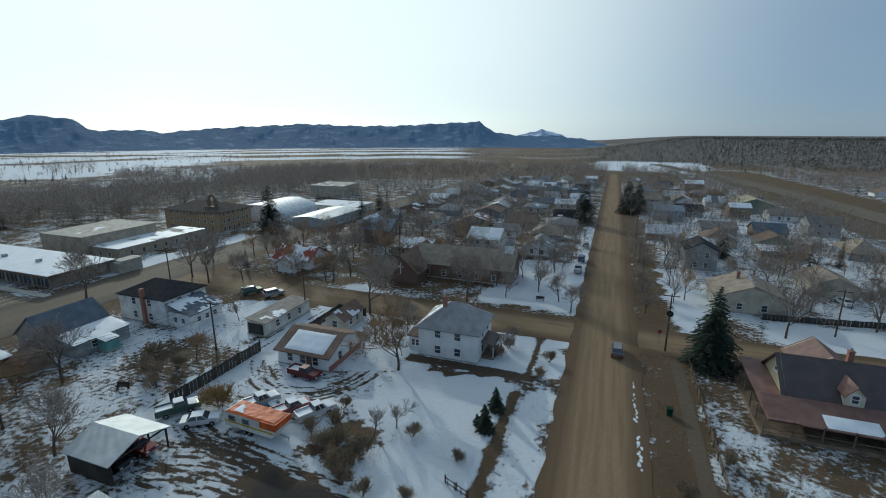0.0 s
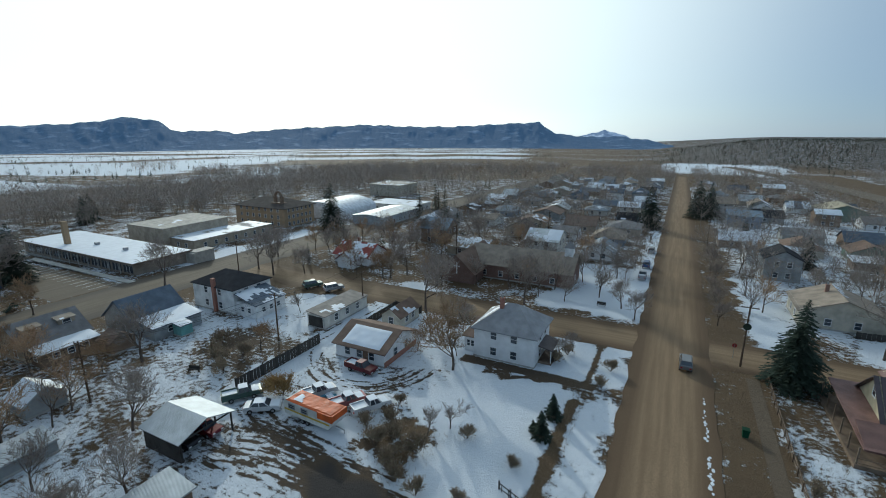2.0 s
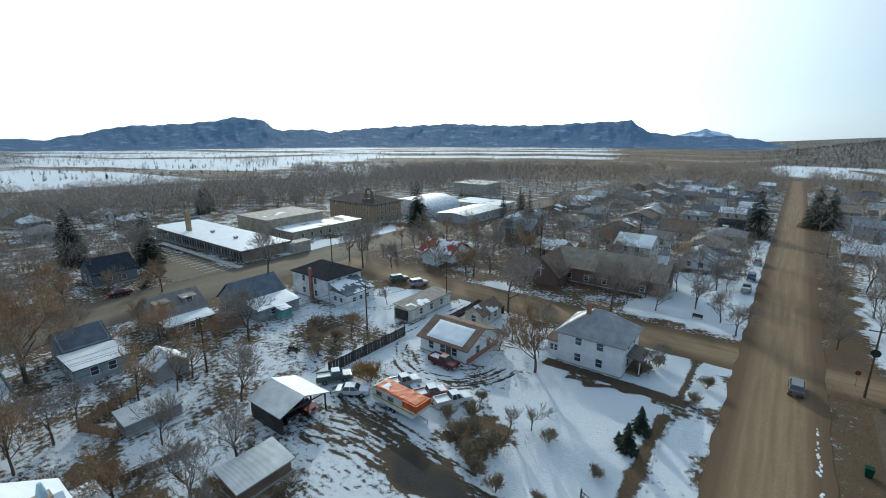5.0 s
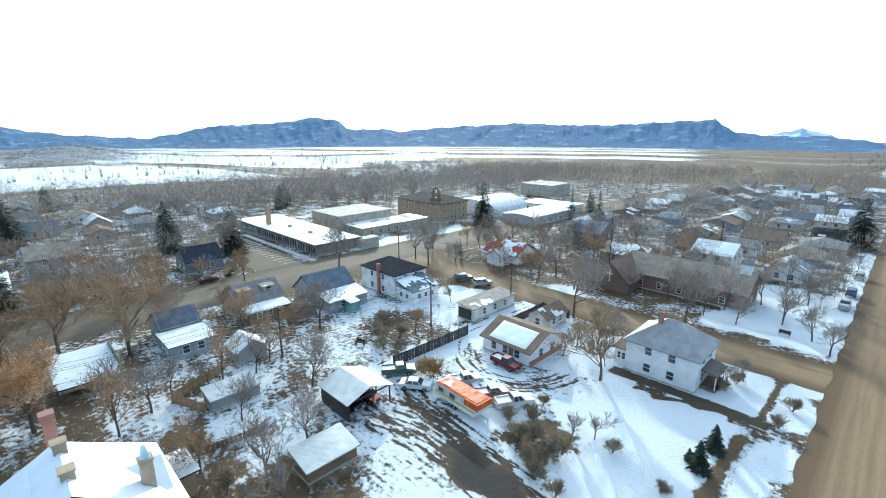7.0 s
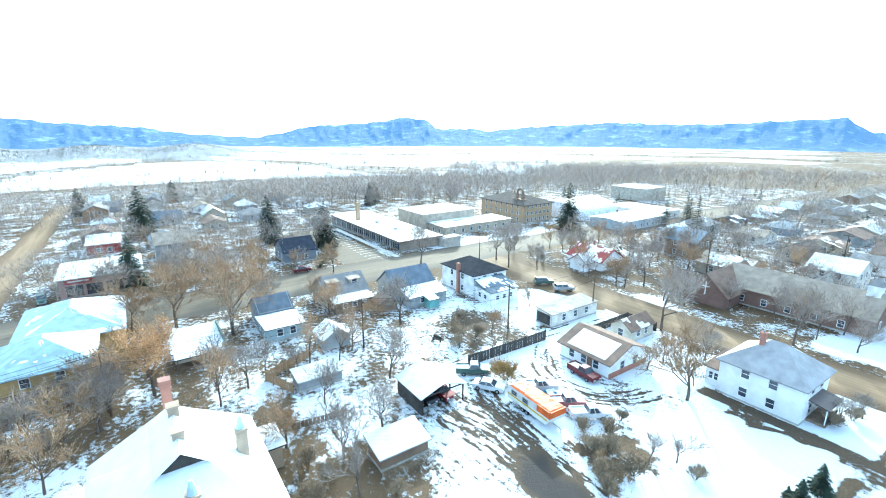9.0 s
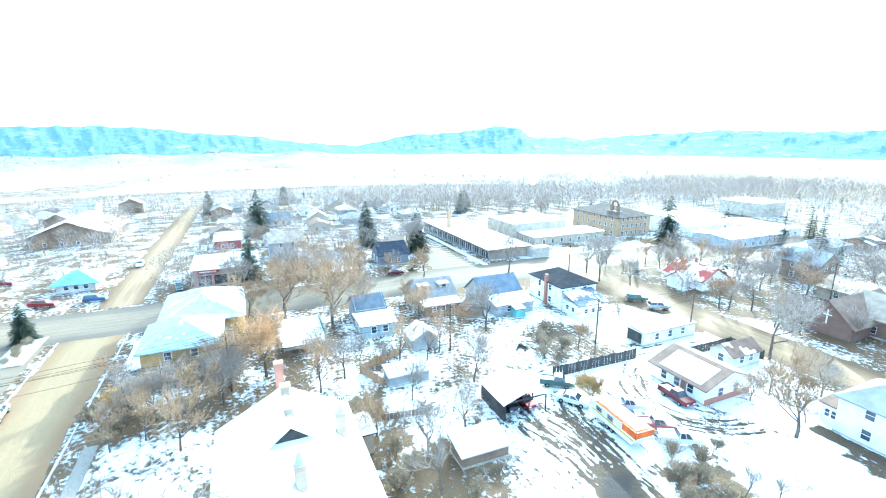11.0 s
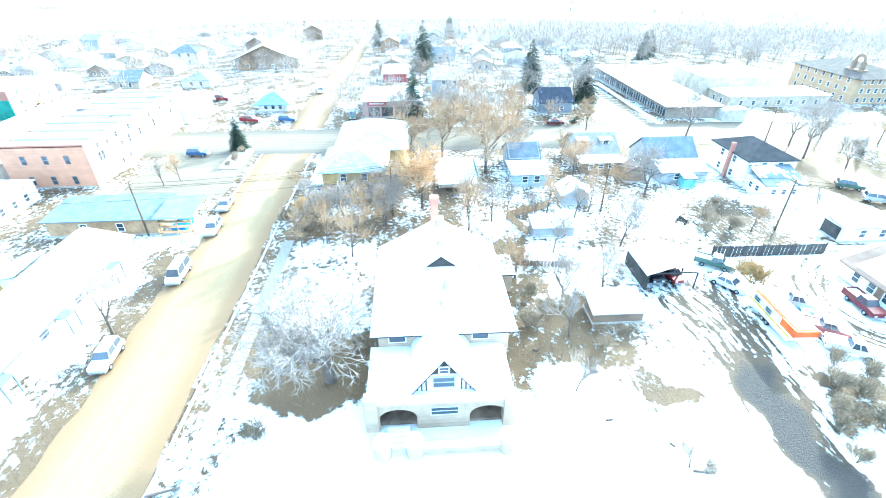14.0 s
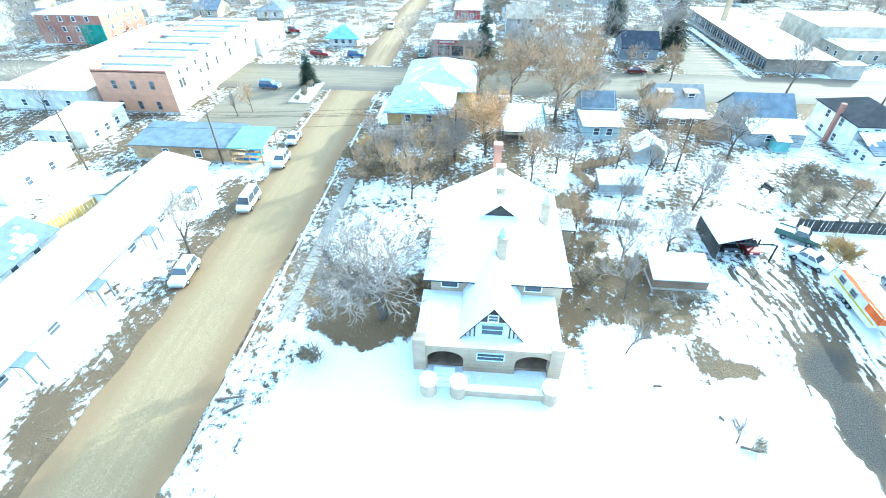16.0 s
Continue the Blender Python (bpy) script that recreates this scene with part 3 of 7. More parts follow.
def snow_patch(sh, pts, cover, seed, cell=0.55, depth=0.09):
    """An uneven snow sheet over a roof slope: pts are two eave corners, then the ridge's."""
    p = [Vector(q) for q in pts]
    if len(p) == 3:
        p.append(p[2].copy())
    nu, nv = max(2, round((p[1] - p[0]).length / cell)), max(2, round((p[3] - p[0]).length / cell))
    nrm = (p[1] - p[0]).cross(p[2] - p[0]).normalized()
    keep = {}
    for i in range(nu):
        for j in range(nv):
            u, v = (i + 0.5) / nu, (j + 0.5) / nv
            q = noise.noise((u * (p[1] - p[0]).length * 0.22 + seed * 7.3, v * (p[3] - p[0]).length * 0.3, seed)) * 0.75 + 0.25 * noise.noise((i * 0.7, j * 0.7, seed))
            if q * 0.5 + 0.5 < cover * 1.25 - 0.12:
                keep[i, j] = True
    idx = {}
    for (i, j) in keep:
        quad = []
        for a, b in ((i, j), (i + 1, j), (i + 1, j + 1), (i, j + 1)):
            if (a, b) not in idx:
                inner = all((a + da, b + db) in keep for da in (-1, 0) for db in (-1, 0))
                ju = 0 if a in (0, nu) else 0.3 * noise.noise((a * 1.7, b * 1.3, seed + 5))
                jv = 0 if b in (0, nv) else 0.3 * noise.noise((a * 1.1, b * 1.9, seed + 9))
                u, v = (a + ju) / nu, (b + jv) / nv
                q = (p[0] * (1 - u) + p[1] * u) * (1 - v) + (p[3] * (1 - u) + p[2] * u) * v
                q += nrm * (depth * (1 + 0.5 * noise.noise((a * 0.4, b * 0.4, seed))) if inner else 0.012)
                idx[a, b] = len(sh.v)
                sh.v.append(tuple(q))
            quad.append(idx[a, b])
        sh.f.append(tuple(quad))


def slopes(x0, x1, y0, y1, z, rise, kind):
    """The roof's planes, each from its eave corners to its ridge."""
    mx, my = (x0 + x1) / 2, (y0 + y1) / 2
    if kind == "gable_x":
        return [[(x0, y0, z), (x1, y0, z), (x1, my, z + rise), (x0, my, z + rise)], [(x1, y1, z), (x0, y1, z), (x0, my, z + rise), (x1, my, z + rise)]]
    if kind == "gable_y":
        return [[(x1, y0, z), (x1, y1, z), (mx, y1, z + rise), (mx, y0, z + rise)], [(x0, y1, z), (x0, y0, z), (mx, y0, z + rise), (mx, y1, z + rise)]]
    if kind == "shed_x":   # falls towards +x
        return [[(x1, y0, z), (x1, y1, z), (x0, y1, z + rise), (x0, y0, z + rise)]]
    if kind == "shed_y":   # falls towards -y
        return [[(x0, y0, z), (x1, y0, z), (x1, y1, z + rise), (x0, y1, z + rise)]]
    if kind == "flat":
        return [[(x0, y0, z), (x1, y0, z), (x1, y1, z), (x0, y1, z)]]
    w, d = x1 - x0, y1 - y0
    k = min(w, d) / 2 * 0.96
    if w >= d:
        a, b = (x0 + k, my, z + rise), (x1 - k, my, z + rise)
        return [[(x0, y0, z), (x1, y0, z), b, a], [(x1, y1, z), (x0, y1, z), a, b], [(x1, y0, z), (x1, y1, z), b], [(x0, y1, z), (x0, y0, z), a]]
    a, b = (mx, y0 + k, z + rise), (mx, y1 - k, z + rise)
    return [[(x1, y0, z), (x1, y1, z), b, a], [(x0, y1, z), (x0, y0, z), a, b], [(x0, y0, z), (x1, y0, z), a], [(x1, y1, z), (x0, y1, z), b]]


def roof_on(parent, x0, x1, y0, y1, z, rise, kind, over, mat, cover, seed, cell=0.55, thick=0.16, name="roof", planes=None):
    """Roof planes with eaves and snow. cover: snow on the planes away from the sun and towards it."""
    k = over * rise / max(0.5, (min(x1 - x0, y1 - y0) / 2)) if kind.startswith(("gable", "hip")) else 0
    planes = planes or slopes(x0 - over, x1 + over, y0 - over, y1 + over, z - k, rise + k, kind)
    sh = Shape()
    for p in planes:
        sh.slab(p, thick)
    rf = part(name, sh, mat, parent)
    for i, p in enumerate(planes):
        v = [Vector(q) for q in p]
        nrm = (v[1] - v[0]).cross(v[2] - v[0])
        c = cover[0] if (nrm.normalized().dot(S_DIR) < math.sin(SUN_EL) * 1.02 or kind == "flat") else cover[1]
        sn = Shape()
        if c > 0.03:
            snow_patch(sn, p, c, seed + i * 1.7, cell)
        if sn.f:
            part("roof_snow", sn, SNOW, rf, "settled white snow", smooth=True)
    return rf


def walls_on(parent, x0, x1, y0, y1, h, rise, kind, mat, name="wall", z0=0.0):
    sh = Shape().box(x0, x1, y0, y1, z0, h)
    mx, my = (x0 + x1) / 2, (y0 + y1) / 2
    if kind == "gable_x":
        for xa, xb in ((x0, x0 + 0.12), (x1 - 0.12, x1)):
            sh.add([(xa, y0, h), (xa, y1, h), (xa, my, h + rise), (xb, y0, h), (xb, y1, h), (xb, my, h + rise)], [(0, 2, 1), (3, 4, 5), (0, 3, 5, 2), (1, 2, 5, 4)])
    if kind == "gable_y":
        for ya, yb in ((y0, y0 + 0.12), (y1 - 0.12, y1)):
            sh.add([(x0, ya, h), (x1, ya, h), (mx, ya, h + rise), (x0, yb, h), (x1, yb, h), (mx, yb, h + rise)], [(0, 1, 2), (3, 5, 4), (0, 2, 5, 3), (1, 4, 5, 2)])
    return part(name, sh, mat, parent)


def windows_on(parent, x0, x1, y0, y1, h, counts, w=0.95, wh=1.25, mat=None, storey=2.7, z0=0.0):
    """counts: windows a storey on the sides -y, +x, +y and -x."""
    floors = max(1, int((h - z0 + 0.4) // storey))
    for f in range(floors):
        z = z0 + storey * f + 1.5
        for side, c in zip(("-y", "+x", "+y", "-x"), counts):
            for i in range(c):
                u = (i + 1) / (c + 1)
                x = x0 + (x1 - x0) * u if side[1] == "y" else (x1 if side == "+x" else x0)
                y = y0 + (y1 - y0) * u if side[1] == "x" else (y1 if side == "+y" else y0)
                window(parent, x, y, z, side, w, wh, mat)


def door_on(parent, x, y, side, mat, w=0.95, h=2.05, z=0.0, name="door"):
    d = part(name, Shape().box(-w / 2, w / 2, -0.06, 0.02, 0.02, h), mat, parent)
    d.matrix_local = pose(x, y, z, 0, 0, {"-y": 0, "+x": 90, "+y": 180, "-x": 270}[side])
    part("door_handle", Shape().box(w / 2 - 0.16, w / 2 - 0.1, -0.12, -0.06, 0.95, 1.07), STEEL, d)
    return d


def chimney_on(parent, x, y, z0, z1, mat, w=0.6):
    c = part("chimney", Shape().box(x - w / 2, x + w / 2, y - w / 2, y + w / 2, z0, z1).box(x - w / 2 - 0.08, x + w / 2 + 0.08, y - w / 2 - 0.08, y + w / 2 + 0.08, z1, z1 + 0.12), mat, parent)
    part("flue", Shape().tube((x, y, z1 + 0.1), (x, y, z1 + 0.5), w * 0.28, w * 0.25, 8), STEEL, c)
    return c


def house(label, x0, x1, y0, y1, h, rise, kind, wall, roof, cover=(0.9, 0.2), over=0.45, wins=(2, 2, 2, 2), chimney=None, door=None, name="house", category="house", seed=None, cell=0.55, group="", win_mat=None, base=True):
    cx, cy = (x0 + x1) / 2, (y0 + y1) / 2
    BUILT.append((x0, x1, y0, y1))
    th = thing(name, label, category, cx, cy, lie(cx, cy), 0, group)
    a, b, c, d = x0 - cx, x1 - cx, y0 - cy, y1 - cy
    seed = seed if seed is not None else abs(cx * 0.37 + cy * 0.11) + 1
    walls_on(th, a, b, c, d, h, rise, kind, wall)
    if base:
        part("foundation", Shape().box(a - 0.06, b + 0.06, c - 0.06, d + 0.06, -0.9, 0.28), CONCRETE, th)
    roof_on(th, a, b, c, d, h + 0.02, rise, kind, over, roof, cover, seed, cell)
    windows_on(th, a, b, c, d, h, wins, mat=win_mat)
    if chimney:
        chimney_on(th, chimney[0] - cx, chimney[1] - cy, h - 0.5, h + rise + 0.7, tint((0.33, 0.2, 0.15), "brick"))
    if door:
        dx = {"-y": 0.25 * b, "+y": 0.25 * b, "+x": b, "-x": a}[door]
        dy = {"-y": c, "+y": d, "+x": 0.2 * d, "-x": 0.2 * d}[door]
        door_on(th, dx, dy, door, tint((0.25, 0.16, 0.11)), z=0.28)
    return th, (a, b, c, d)


R_GREY, R_DARK, R_BROWN = tint((0.24, 0.23, 0.225), "shingle"), tint((0.038, 0.038, 0.042), "shingle", 0.9), tint((0.21, 0.145, 0.11), "shingle")
R_RED, R_BLUE, R_SLATE = tint((0.26, 0.07, 0.06), "ribs"), tint((0.32, 0.43, 0.47), "ribs", 0.6), tint((0.13, 0.155, 0.19), "shingle")
R_RUST, R_TAN, R_GREEN = tint((0.20, 0.11, 0.09), "ribs", 0.6), tint((0.34, 0.28, 0.22), "shingle"), tint((0.16, 0.30, 0.27), "ribs", 0.5)
W_TAN, W_CREAM, W_GREY = tint((0.42, 0.36, 0.28), "siding"), tint((0.58, 0.54, 0.45), "siding"), tint((0.33, 0.34, 0.34), "siding")
W_BLUE, W_BROWN, W_BRICK = tint((0.22, 0.27, 0.34), "siding"), tint((0.24, 0.17, 0.12), "siding"), tint((0.36, 0.17, 0.12), "brick")
W_GREEN, W_BUFF, W_OCHRE = tint((0.2, 0.27, 0.22), "siding"), tint((0.44, 0.305, 0.18), "brick"), tint((0.42, 0.29, 0.13), "siding")
W_PALE = tint((0.62, 0.60, 0.55))

# the white two-storey house by the cross street
# the snow patches on its sunward roof planes are painted in for sun glare
th, (a, b, c, d) = house("white two-storey wooden house with a grey hipped roof", -27.6, -17.6, 64.4, 73.2, 5.4, 3.0, "hip", WHITE, tint((0.25, 0.25, 0.26), "shingle", 0.45), (0.0, 0.45), 0.5, (2, 2, 2, 2), None)
chimney_on(th, -1.6, -0.9, 6.5, 9.3, W_BRICK)
walls_on(th, a - 2.2, a, c + 1.2, d - 1.5, 2.7, 0, "flat", WHITE, "porch_wall")
roof_on(th, a - 2.2, a + 0.0, c + 1.2, d - 1.5, 2.75, 0.9, "shed_y", 0.3, R_BROWN, (0.1, 0.1), 3, name="porch_roof")
windows_on(th, a - 2.2, a, c + 1.2, d - 1.5, 2.7, (2, 0, 0, 1), 0.5, 1.0)
roof_on(th, b, b + 2.1, c + 2.2, d - 2.2, 2.6, 0.5, "shed_x", 0.15, tint((0.10, 0.08, 0.075), "ribs", 0.6), (0.1, 0.1), 4, name="porch_roof")
for yy in (c + 2.3, d - 2.4):
    part("porch_post", Shape().box(b + 1.9, b + 2.02, yy, yy + 0.15, 0, 2.6), TRIM, th)
part("porch_floor", Shape().box(b, b + 2.1, c + 2.2, d - 2.2, 0, 0.35), WOOD, th)
part("lattice", Shape().box(b + 2.0, b + 2.06, c + 2.4, d - 2.4, 0.35, 1.15), DARKWOOD, th)

# small white house with a brown roof and a snow patch
th, (a, b, c, d) = house("low white bungalow with a brown roof half under snow", -47.5, -38.2, 54.2, 63.8, 2.7, 1.9, "gable_x", WHITE, R_BROWN, (0.0, 0.0), 0.5, (3, 2, 2, 1), None, "-y")
sn = Shape()
snow_patch(sn, [(a + 1.2, c + 0.1, 2.76), (b - 0.9, c + 0.1, 2.76), (b - 0.9, c + 4.0, 4.3), (a + 1.2, c + 4.0, 4.3)], 0.93, 2.5, 0.4)
part("roof_snow", sn, SNOW, th, "square snow patch on the brown roof", smooth=True)
part("brick_base", Shape().box(b + 0.0, b + 0.08, c, d, 0.0, 0.9), W_BRICK, th)
house("small weathered shed with a snowy gable roof", -47.6, -43.6, 67.5, 74.3, 2.5, 1.4, "gable_y", W_CREAM, R_BROWN, (0.45, 0.1), 0.3, (1, 2, 0, 0), name="shed", category="shed")
th, (a, b, c, d) = house("long white garage with a metal shed roof", -60.0, -55.9, 61.2, 74.2, 2.6, 0.5, "shed_x", W_PALE, tint((0.28, 0.25, 0.22), "ribs", 0.7), (0.4, 0.4), 0.2, (0, 3, 0, 0), name="garage", category="garage")
# solid dark panel in place of the open bay's shaded inside
part("open_bay", Shape().box(a + 0.3, b - 0.5, c - 0.05, c + 0.06, 0, 2.3), DARKWOOD, th, "dark panel standing in for the shaded open garage bay")
# white two-storey house with dark roof
th, (a, b, c, d) = house("white two-storey stuccoed house with a dark roof", -88.5, -76.5, 58.6, 68.0, 5.4, 2.1, "hip", tint((0.74, 0.74, 0.73)), R_DARK, (0.0, 0.0), 0.35, (2, 2, 2, 2), None)
part("chimney", Shape().box(b - 5.6, b - 4.9, c - 0.55, c + 0.1, 0, 7.0), W_BRICK, th, "reddish brick outside chimney")
walls_on(th, b, b + 5.5, c + 0.4, d - 1.5, 2.8, 0, "flat", tint((0.74, 0.74, 0.73)), "back_wing")
roof_on(th, b, b + 5.5, c + 0.4, d - 1.5, 2.85, 1.7, "shed_x", 0.25, R_SLATE, (0.5, 0.3), 5, name="wing_roof")
windows_on(th, b, b + 5.5, c + 0.4, d - 1.5, 2.8, (2, 3, 0, 0), 0.8, 0.9)
# grey-roofed house
th, (a, b, c, d) = house("grey-roofed cottage with a snowy lean-to", -92.0, -83.4, 43.2, 53.0, 3.0, 3.4, "gable_y", W_GREY, R_SLATE, (0.05, 0.0), 0.4, (2, 2, 2, 2), None)
walls_on(th, b, b + 4.5, c + 0.8, d, 2.4, 0, "flat", W_GREY, "back_wing")
roof_on(th, b, b + 4.5, c + 0.8, d, 2.45, 0.8, "shed_x", 0.3, R_SLATE, (0.95, 0.9), 6, name="wing_roof")
windows_on(th, b, b + 4.5, c + 0.8, d, 2.4, (0, 2, 1, 0), 0.9, 1.1)
# tan house with dormers
th, (a, b, c, d) = house("tan storey-and-half house with two dormers", -97.0, -88.0, 29.6, 38.8, 2.9, 3.1, "gable_y", W_TAN, R_GREY, (0.12, 0.0), 0.4, (2, 3, 2, 2), None)
for yy in (-2.4, 2.4):
    dm = walls_on(th, b - 4.4, b - 2.0, yy - 1.2, yy + 1.2, 5.2, 0, "flat", W_TAN, "dormer", 3.2)
    window(dm, b - 2.0, yy, 4.5, "+x", 1.1, 1.0)
    roof_on(th, b - 5.0, b - 2.0, yy - 1.2, yy + 1.2, 5.2, 0.45, "shed_x", 0.2, R_TAN, (0.3, 0.2), yy + 9, name="dormer_roof")
walls_on(th, b, b + 3.2, c + 0.6, d - 0.4, 2.3, 0, "flat", W_BROWN, "porch_wall")
roof_on(th, b, b + 3.2, c + 0.6, d - 0.4, 2.35, 0.5, "shed_x", 0.3, R_TAN, (0.98, 0.95), 11, name="porch_roof")
windows_on(th, b, b + 3.2, c + 0.6, d - 0.4, 2.3, (1, 3, 0, 0), 0.9, 0.9)
# snowy flat house, little hut, sheds
th, (a, b, c, d) = house("low blue house with a snowy flat roof", -86.6, -79.4, 15.4, 22.2, 2.5, 0, "flat", tint((0.36, 0.44, 0.46), "siding"), R_SLATE, (0.85, 0.85), 0.3, (2, 2, 1, 0))
walls_on(th, a - 7, a - 0.1, c + 0.5, d, 2.9, 2.2, "gable_y", W_GREY, "back_wing")
roof_on(th, a - 7, a - 0.3, c + 0.5, d, 2.9, 2.2, "gable_y", 0.3, R_SLATE, (0.05, 0.0), 2, name="back_roof")
house("little grey hut with a white gable roof", -75.5, -71.0, 22.6, 27.2, 2.2, 1.5, "gable_x", W_GREY, METAL, (0.85, 0.5), 0.4, (0, 0, 0, 0), name="hut", category="hut")
house("teal garden shed beside the cottage", -78.6, -76.4, 47.2, 49.4, 2.1, 0.4, "shed_x", tint((0.2, 0.4, 0.38)), R_SLATE, (0.7, 0.4), 0.15, (0, 0, 0, 0), name="shed", category="shed")
house("old brown shed under bare branches", -83.5, -80.0, 37.5, 41.5, 2.2, 1.3, "gable_x", W_BROWN, R_BROWN, (0.3, 0.1), 0.2, (0, 0, 0, 0), name="shed", category="shed")
house("long low shed with a frosted metal roof", -63.8, -60.6, 15.0, 21.4, 1.7, 0.6, "shed_x", W_GREY, METAL, (0.0, 0.0), 0.2, (0, 0, 0, 0), name="shed", category="shed")
th, (a, b, c, d) = house("low cream house with a snow-covered lean-to roof", -87.0, -79.4, 1.4, 8.0, 2.2, 0.8, "shed_x", W_CREAM, R_DARK, (0.97, 0.95), 0.5, (1, 3, 1, 0))
part("porch_floor", Shape().box(b, b + 2.2, c, d, 0, 0.25), WOOD, th)
roof_on(th, b, b + 2.2, c, d, 2.0, 0.25, "shed_x", 0.25, R_DARK, (0.95, 0.95), 7, name="porch_roof")
for yy in (c + 0.1, 0, d - 0.25):
    part("porch_post", Shape().box(b + 2.0, b + 2.12, yy, yy + 0.12, 0.2, 2.0), WOOD, th)
part("parapet", Shape().box(a - 0.3, b, d + 0.55, d + 0.75, 0, 3.3), W_GREEN, th, "tall green end wall")
# lower metal shed near the stone house
th, (a, b, c, d) = house("low shed with a pale ribbed metal roof", -43.4, -40.0, 17.4, 23.4, 1.8, 0.8, "shed_x", W_BROWN, METAL, (0.12, 0.1), 0.35, (0, 0, 0, 0), name="shed", category="shed")
# open carport
th = thing("carport", "open pole carport with a broad pale metal roof", "carport", -49.4, 29.8)
roof_on(th, -3.3, 3.3, -3.4, 3.4, 2.75, 1.15, "gable_x", 0.3, METAL, (0.0, 0.12), 2, thick=0.1)
for px in (-3.2, 0, 3.1):
    for py in (-3.3, 3.2):
        part("post", Shape().box(px, px + 0.16, py, py + 0.16, -0.1, 2.75), DARKWOOD, th)
part("side_wall", Shape().box(-3.2, 3.2, -3.4, -3.32, 0, 2.6), DARKWOOD, th)
part("back_wall", Shape().box(-3.3, -3.22, -3.3, 3.3, 0, 2.7), DARKWOOD, th)
for px in (-3.1, 0.05, 3.15):
    part("rafter", Shape().box(px, px + 0.1, -3.5, 3.5, 2.5, 2.66), DARKWOOD, th)
    part("king_post", Shape().box(px, px + 0.1, -0.06, 0.06, 2.66, 3.75), DARKWOOD, th)

# ---- the big stone house ----
th = thing("mansion", "large tan stone house under a snowy hipped roof", "house", -43, -0.4)
E0, E1, N0, N1 = -6.4, 9.0, -6.9, 6.3
walls_on(th, E0, E1, N0, N1, 6.0, 0, "flat", STONE)
q0, q1, q2, q3 = (E0 - 0.7, N0 - 0.7, 5.6), (E1 + 0.7, N0 - 0.7, 5.6), (E1 + 0.7, N1 + 0.7, 5.6), (E0 - 0.7, N1 + 0.7, 5.6)
MID = (N0 + N1) / 2
TOP = 11.4
ra, rt = (-3.6, MID, TOP), (4.0, MID, TOP)
half = N1 + 0.7 - MID
gz = TOP - 2.0 * (TOP - 5.6) / half
g1, g2 = (4.0, MID - 2.0, gz), (4.0, MID + 2.0, gz)
hx = -3.6 + (E0 - 0.7 + 3.6) * 2.0 / half
part("roof", Shape().slab([q0, q1, g1, rt, ra], 0.16).slab([q2, q3, ra, rt, g2], 0.16).slab([q1, q2, g2, g1], 0.16).slab([q3, q0, ra], 0.16), R_DARK, th)
part("gablet", Shape().add([(4.05, MID - 1.9, gz + 0.05), (4.05, MID + 1.9, gz + 0.05), (4.05, MID, TOP - 0.15)], [(0, 1, 2)]), DARKWOOD, th, "dark shingled gablet under the ridge")
rt2, g1b, g2b = (4.6, MID, TOP + 0.05), (4.6, MID - 2.1, gz), (4.6, MID + 2.1, gz)
sn = Shape()
for k, quad in enumerate(([q0, q1, g1, (hx, MID - 2.0, gz)], [(hx, MID - 2.0, gz), g1b, rt2, ra], [q2, q3, (hx, MID + 2.0, gz), g2], [g2b, (hx, MID + 2.0, gz), ra, rt2], [q1, q2, g2, g1], [q3, q0, ra])):
    snow_patch(sn, quad, 1.0, 21 + k)
part("roof_snow", sn, SNOW, th, "deep snow over the whole roof", smooth=True)
for yy in (-5.0, 3.4):
    window(th, E1, yy, 4.9, "+x", 1.6, 1.3)
windows_on(th, E0, E1, N0, N1, 6.0, (4, 0, 4, 3), 1.1, 1.5)
for x, y, n in ((-0.5, N0 + 0.7, "gable_x"), (-0.5, N1 - 0.7, "gable_x")):
    s = 1.5
    if n == "gable_x":
        k = -1 if y < 0 else 1
        tri = [(x - s * 1.7, y, 6.9), (x + s * 1.7, y, 6.9), (x, y, 8.4)]
        sh = Shape().add(tri + [(x, y - k * 4.0, 8.5), (x - s * 1.7, y - k * 1.8, 6.9), (x + s * 1.7, y - k * 1.8, 6.9)], [(0, 1, 2), (0, 2, 3, 4), (1, 5, 3, 2)])
        part("dormer_front", Shape().add([(q[0], q[1] + k * 0.02, q[2]) for q in tri], [(0, 1, 2)]), DARKWOOD, th, "dark shingled dormer face")
        rf = Shape().add([(tri[0][0] - 0.3, y + k * 0.5, 6.78), (x, y + k * 0.5, 8.5), (x, y - k * 4.2, 8.6), (tri[0][0] - 0.3, y - k * 2.2, 6.9),
                          (tri[1][0] + 0.3, y + k * 0.5, 6.78), (tri[1][0] + 0.3, y - k * 2.2, 6.9)], [(0, 1, 2, 3), (1, 4, 5, 2)])
        part("dormer_roof", rf, SNOW, th, "snow-covered dormer roof")
# front wing with half-timbered gable
walls_on(th, E1 - 2, 14.9, -3.2, 1.8, 4.4, 3.2, "gable_x", tint((0.70, 0.70, 0.68)), "front_wing")
roof_on(th, E1 - 6, 14.9, -3.2, 1.8, 4.4, 3.4, "gable_x", 0.45, R_DARK, (1.0, 1.0), 33, name="wing_roof")
part("gable_face", Shape().add([(15.0, -2.0, 5.8), (15.0, 0.6, 5.8), (15.0, -0.7, 7.5), (14.9, -2.0, 5.8), (14.9, 0.6, 5.8), (14.9, -0.7, 7.5)], [(0, 1, 2), (0, 2, 5, 3), (1, 4, 5, 2), (0, 3, 4, 1)]), DARKWOOD, th, "dark shingled gable top")
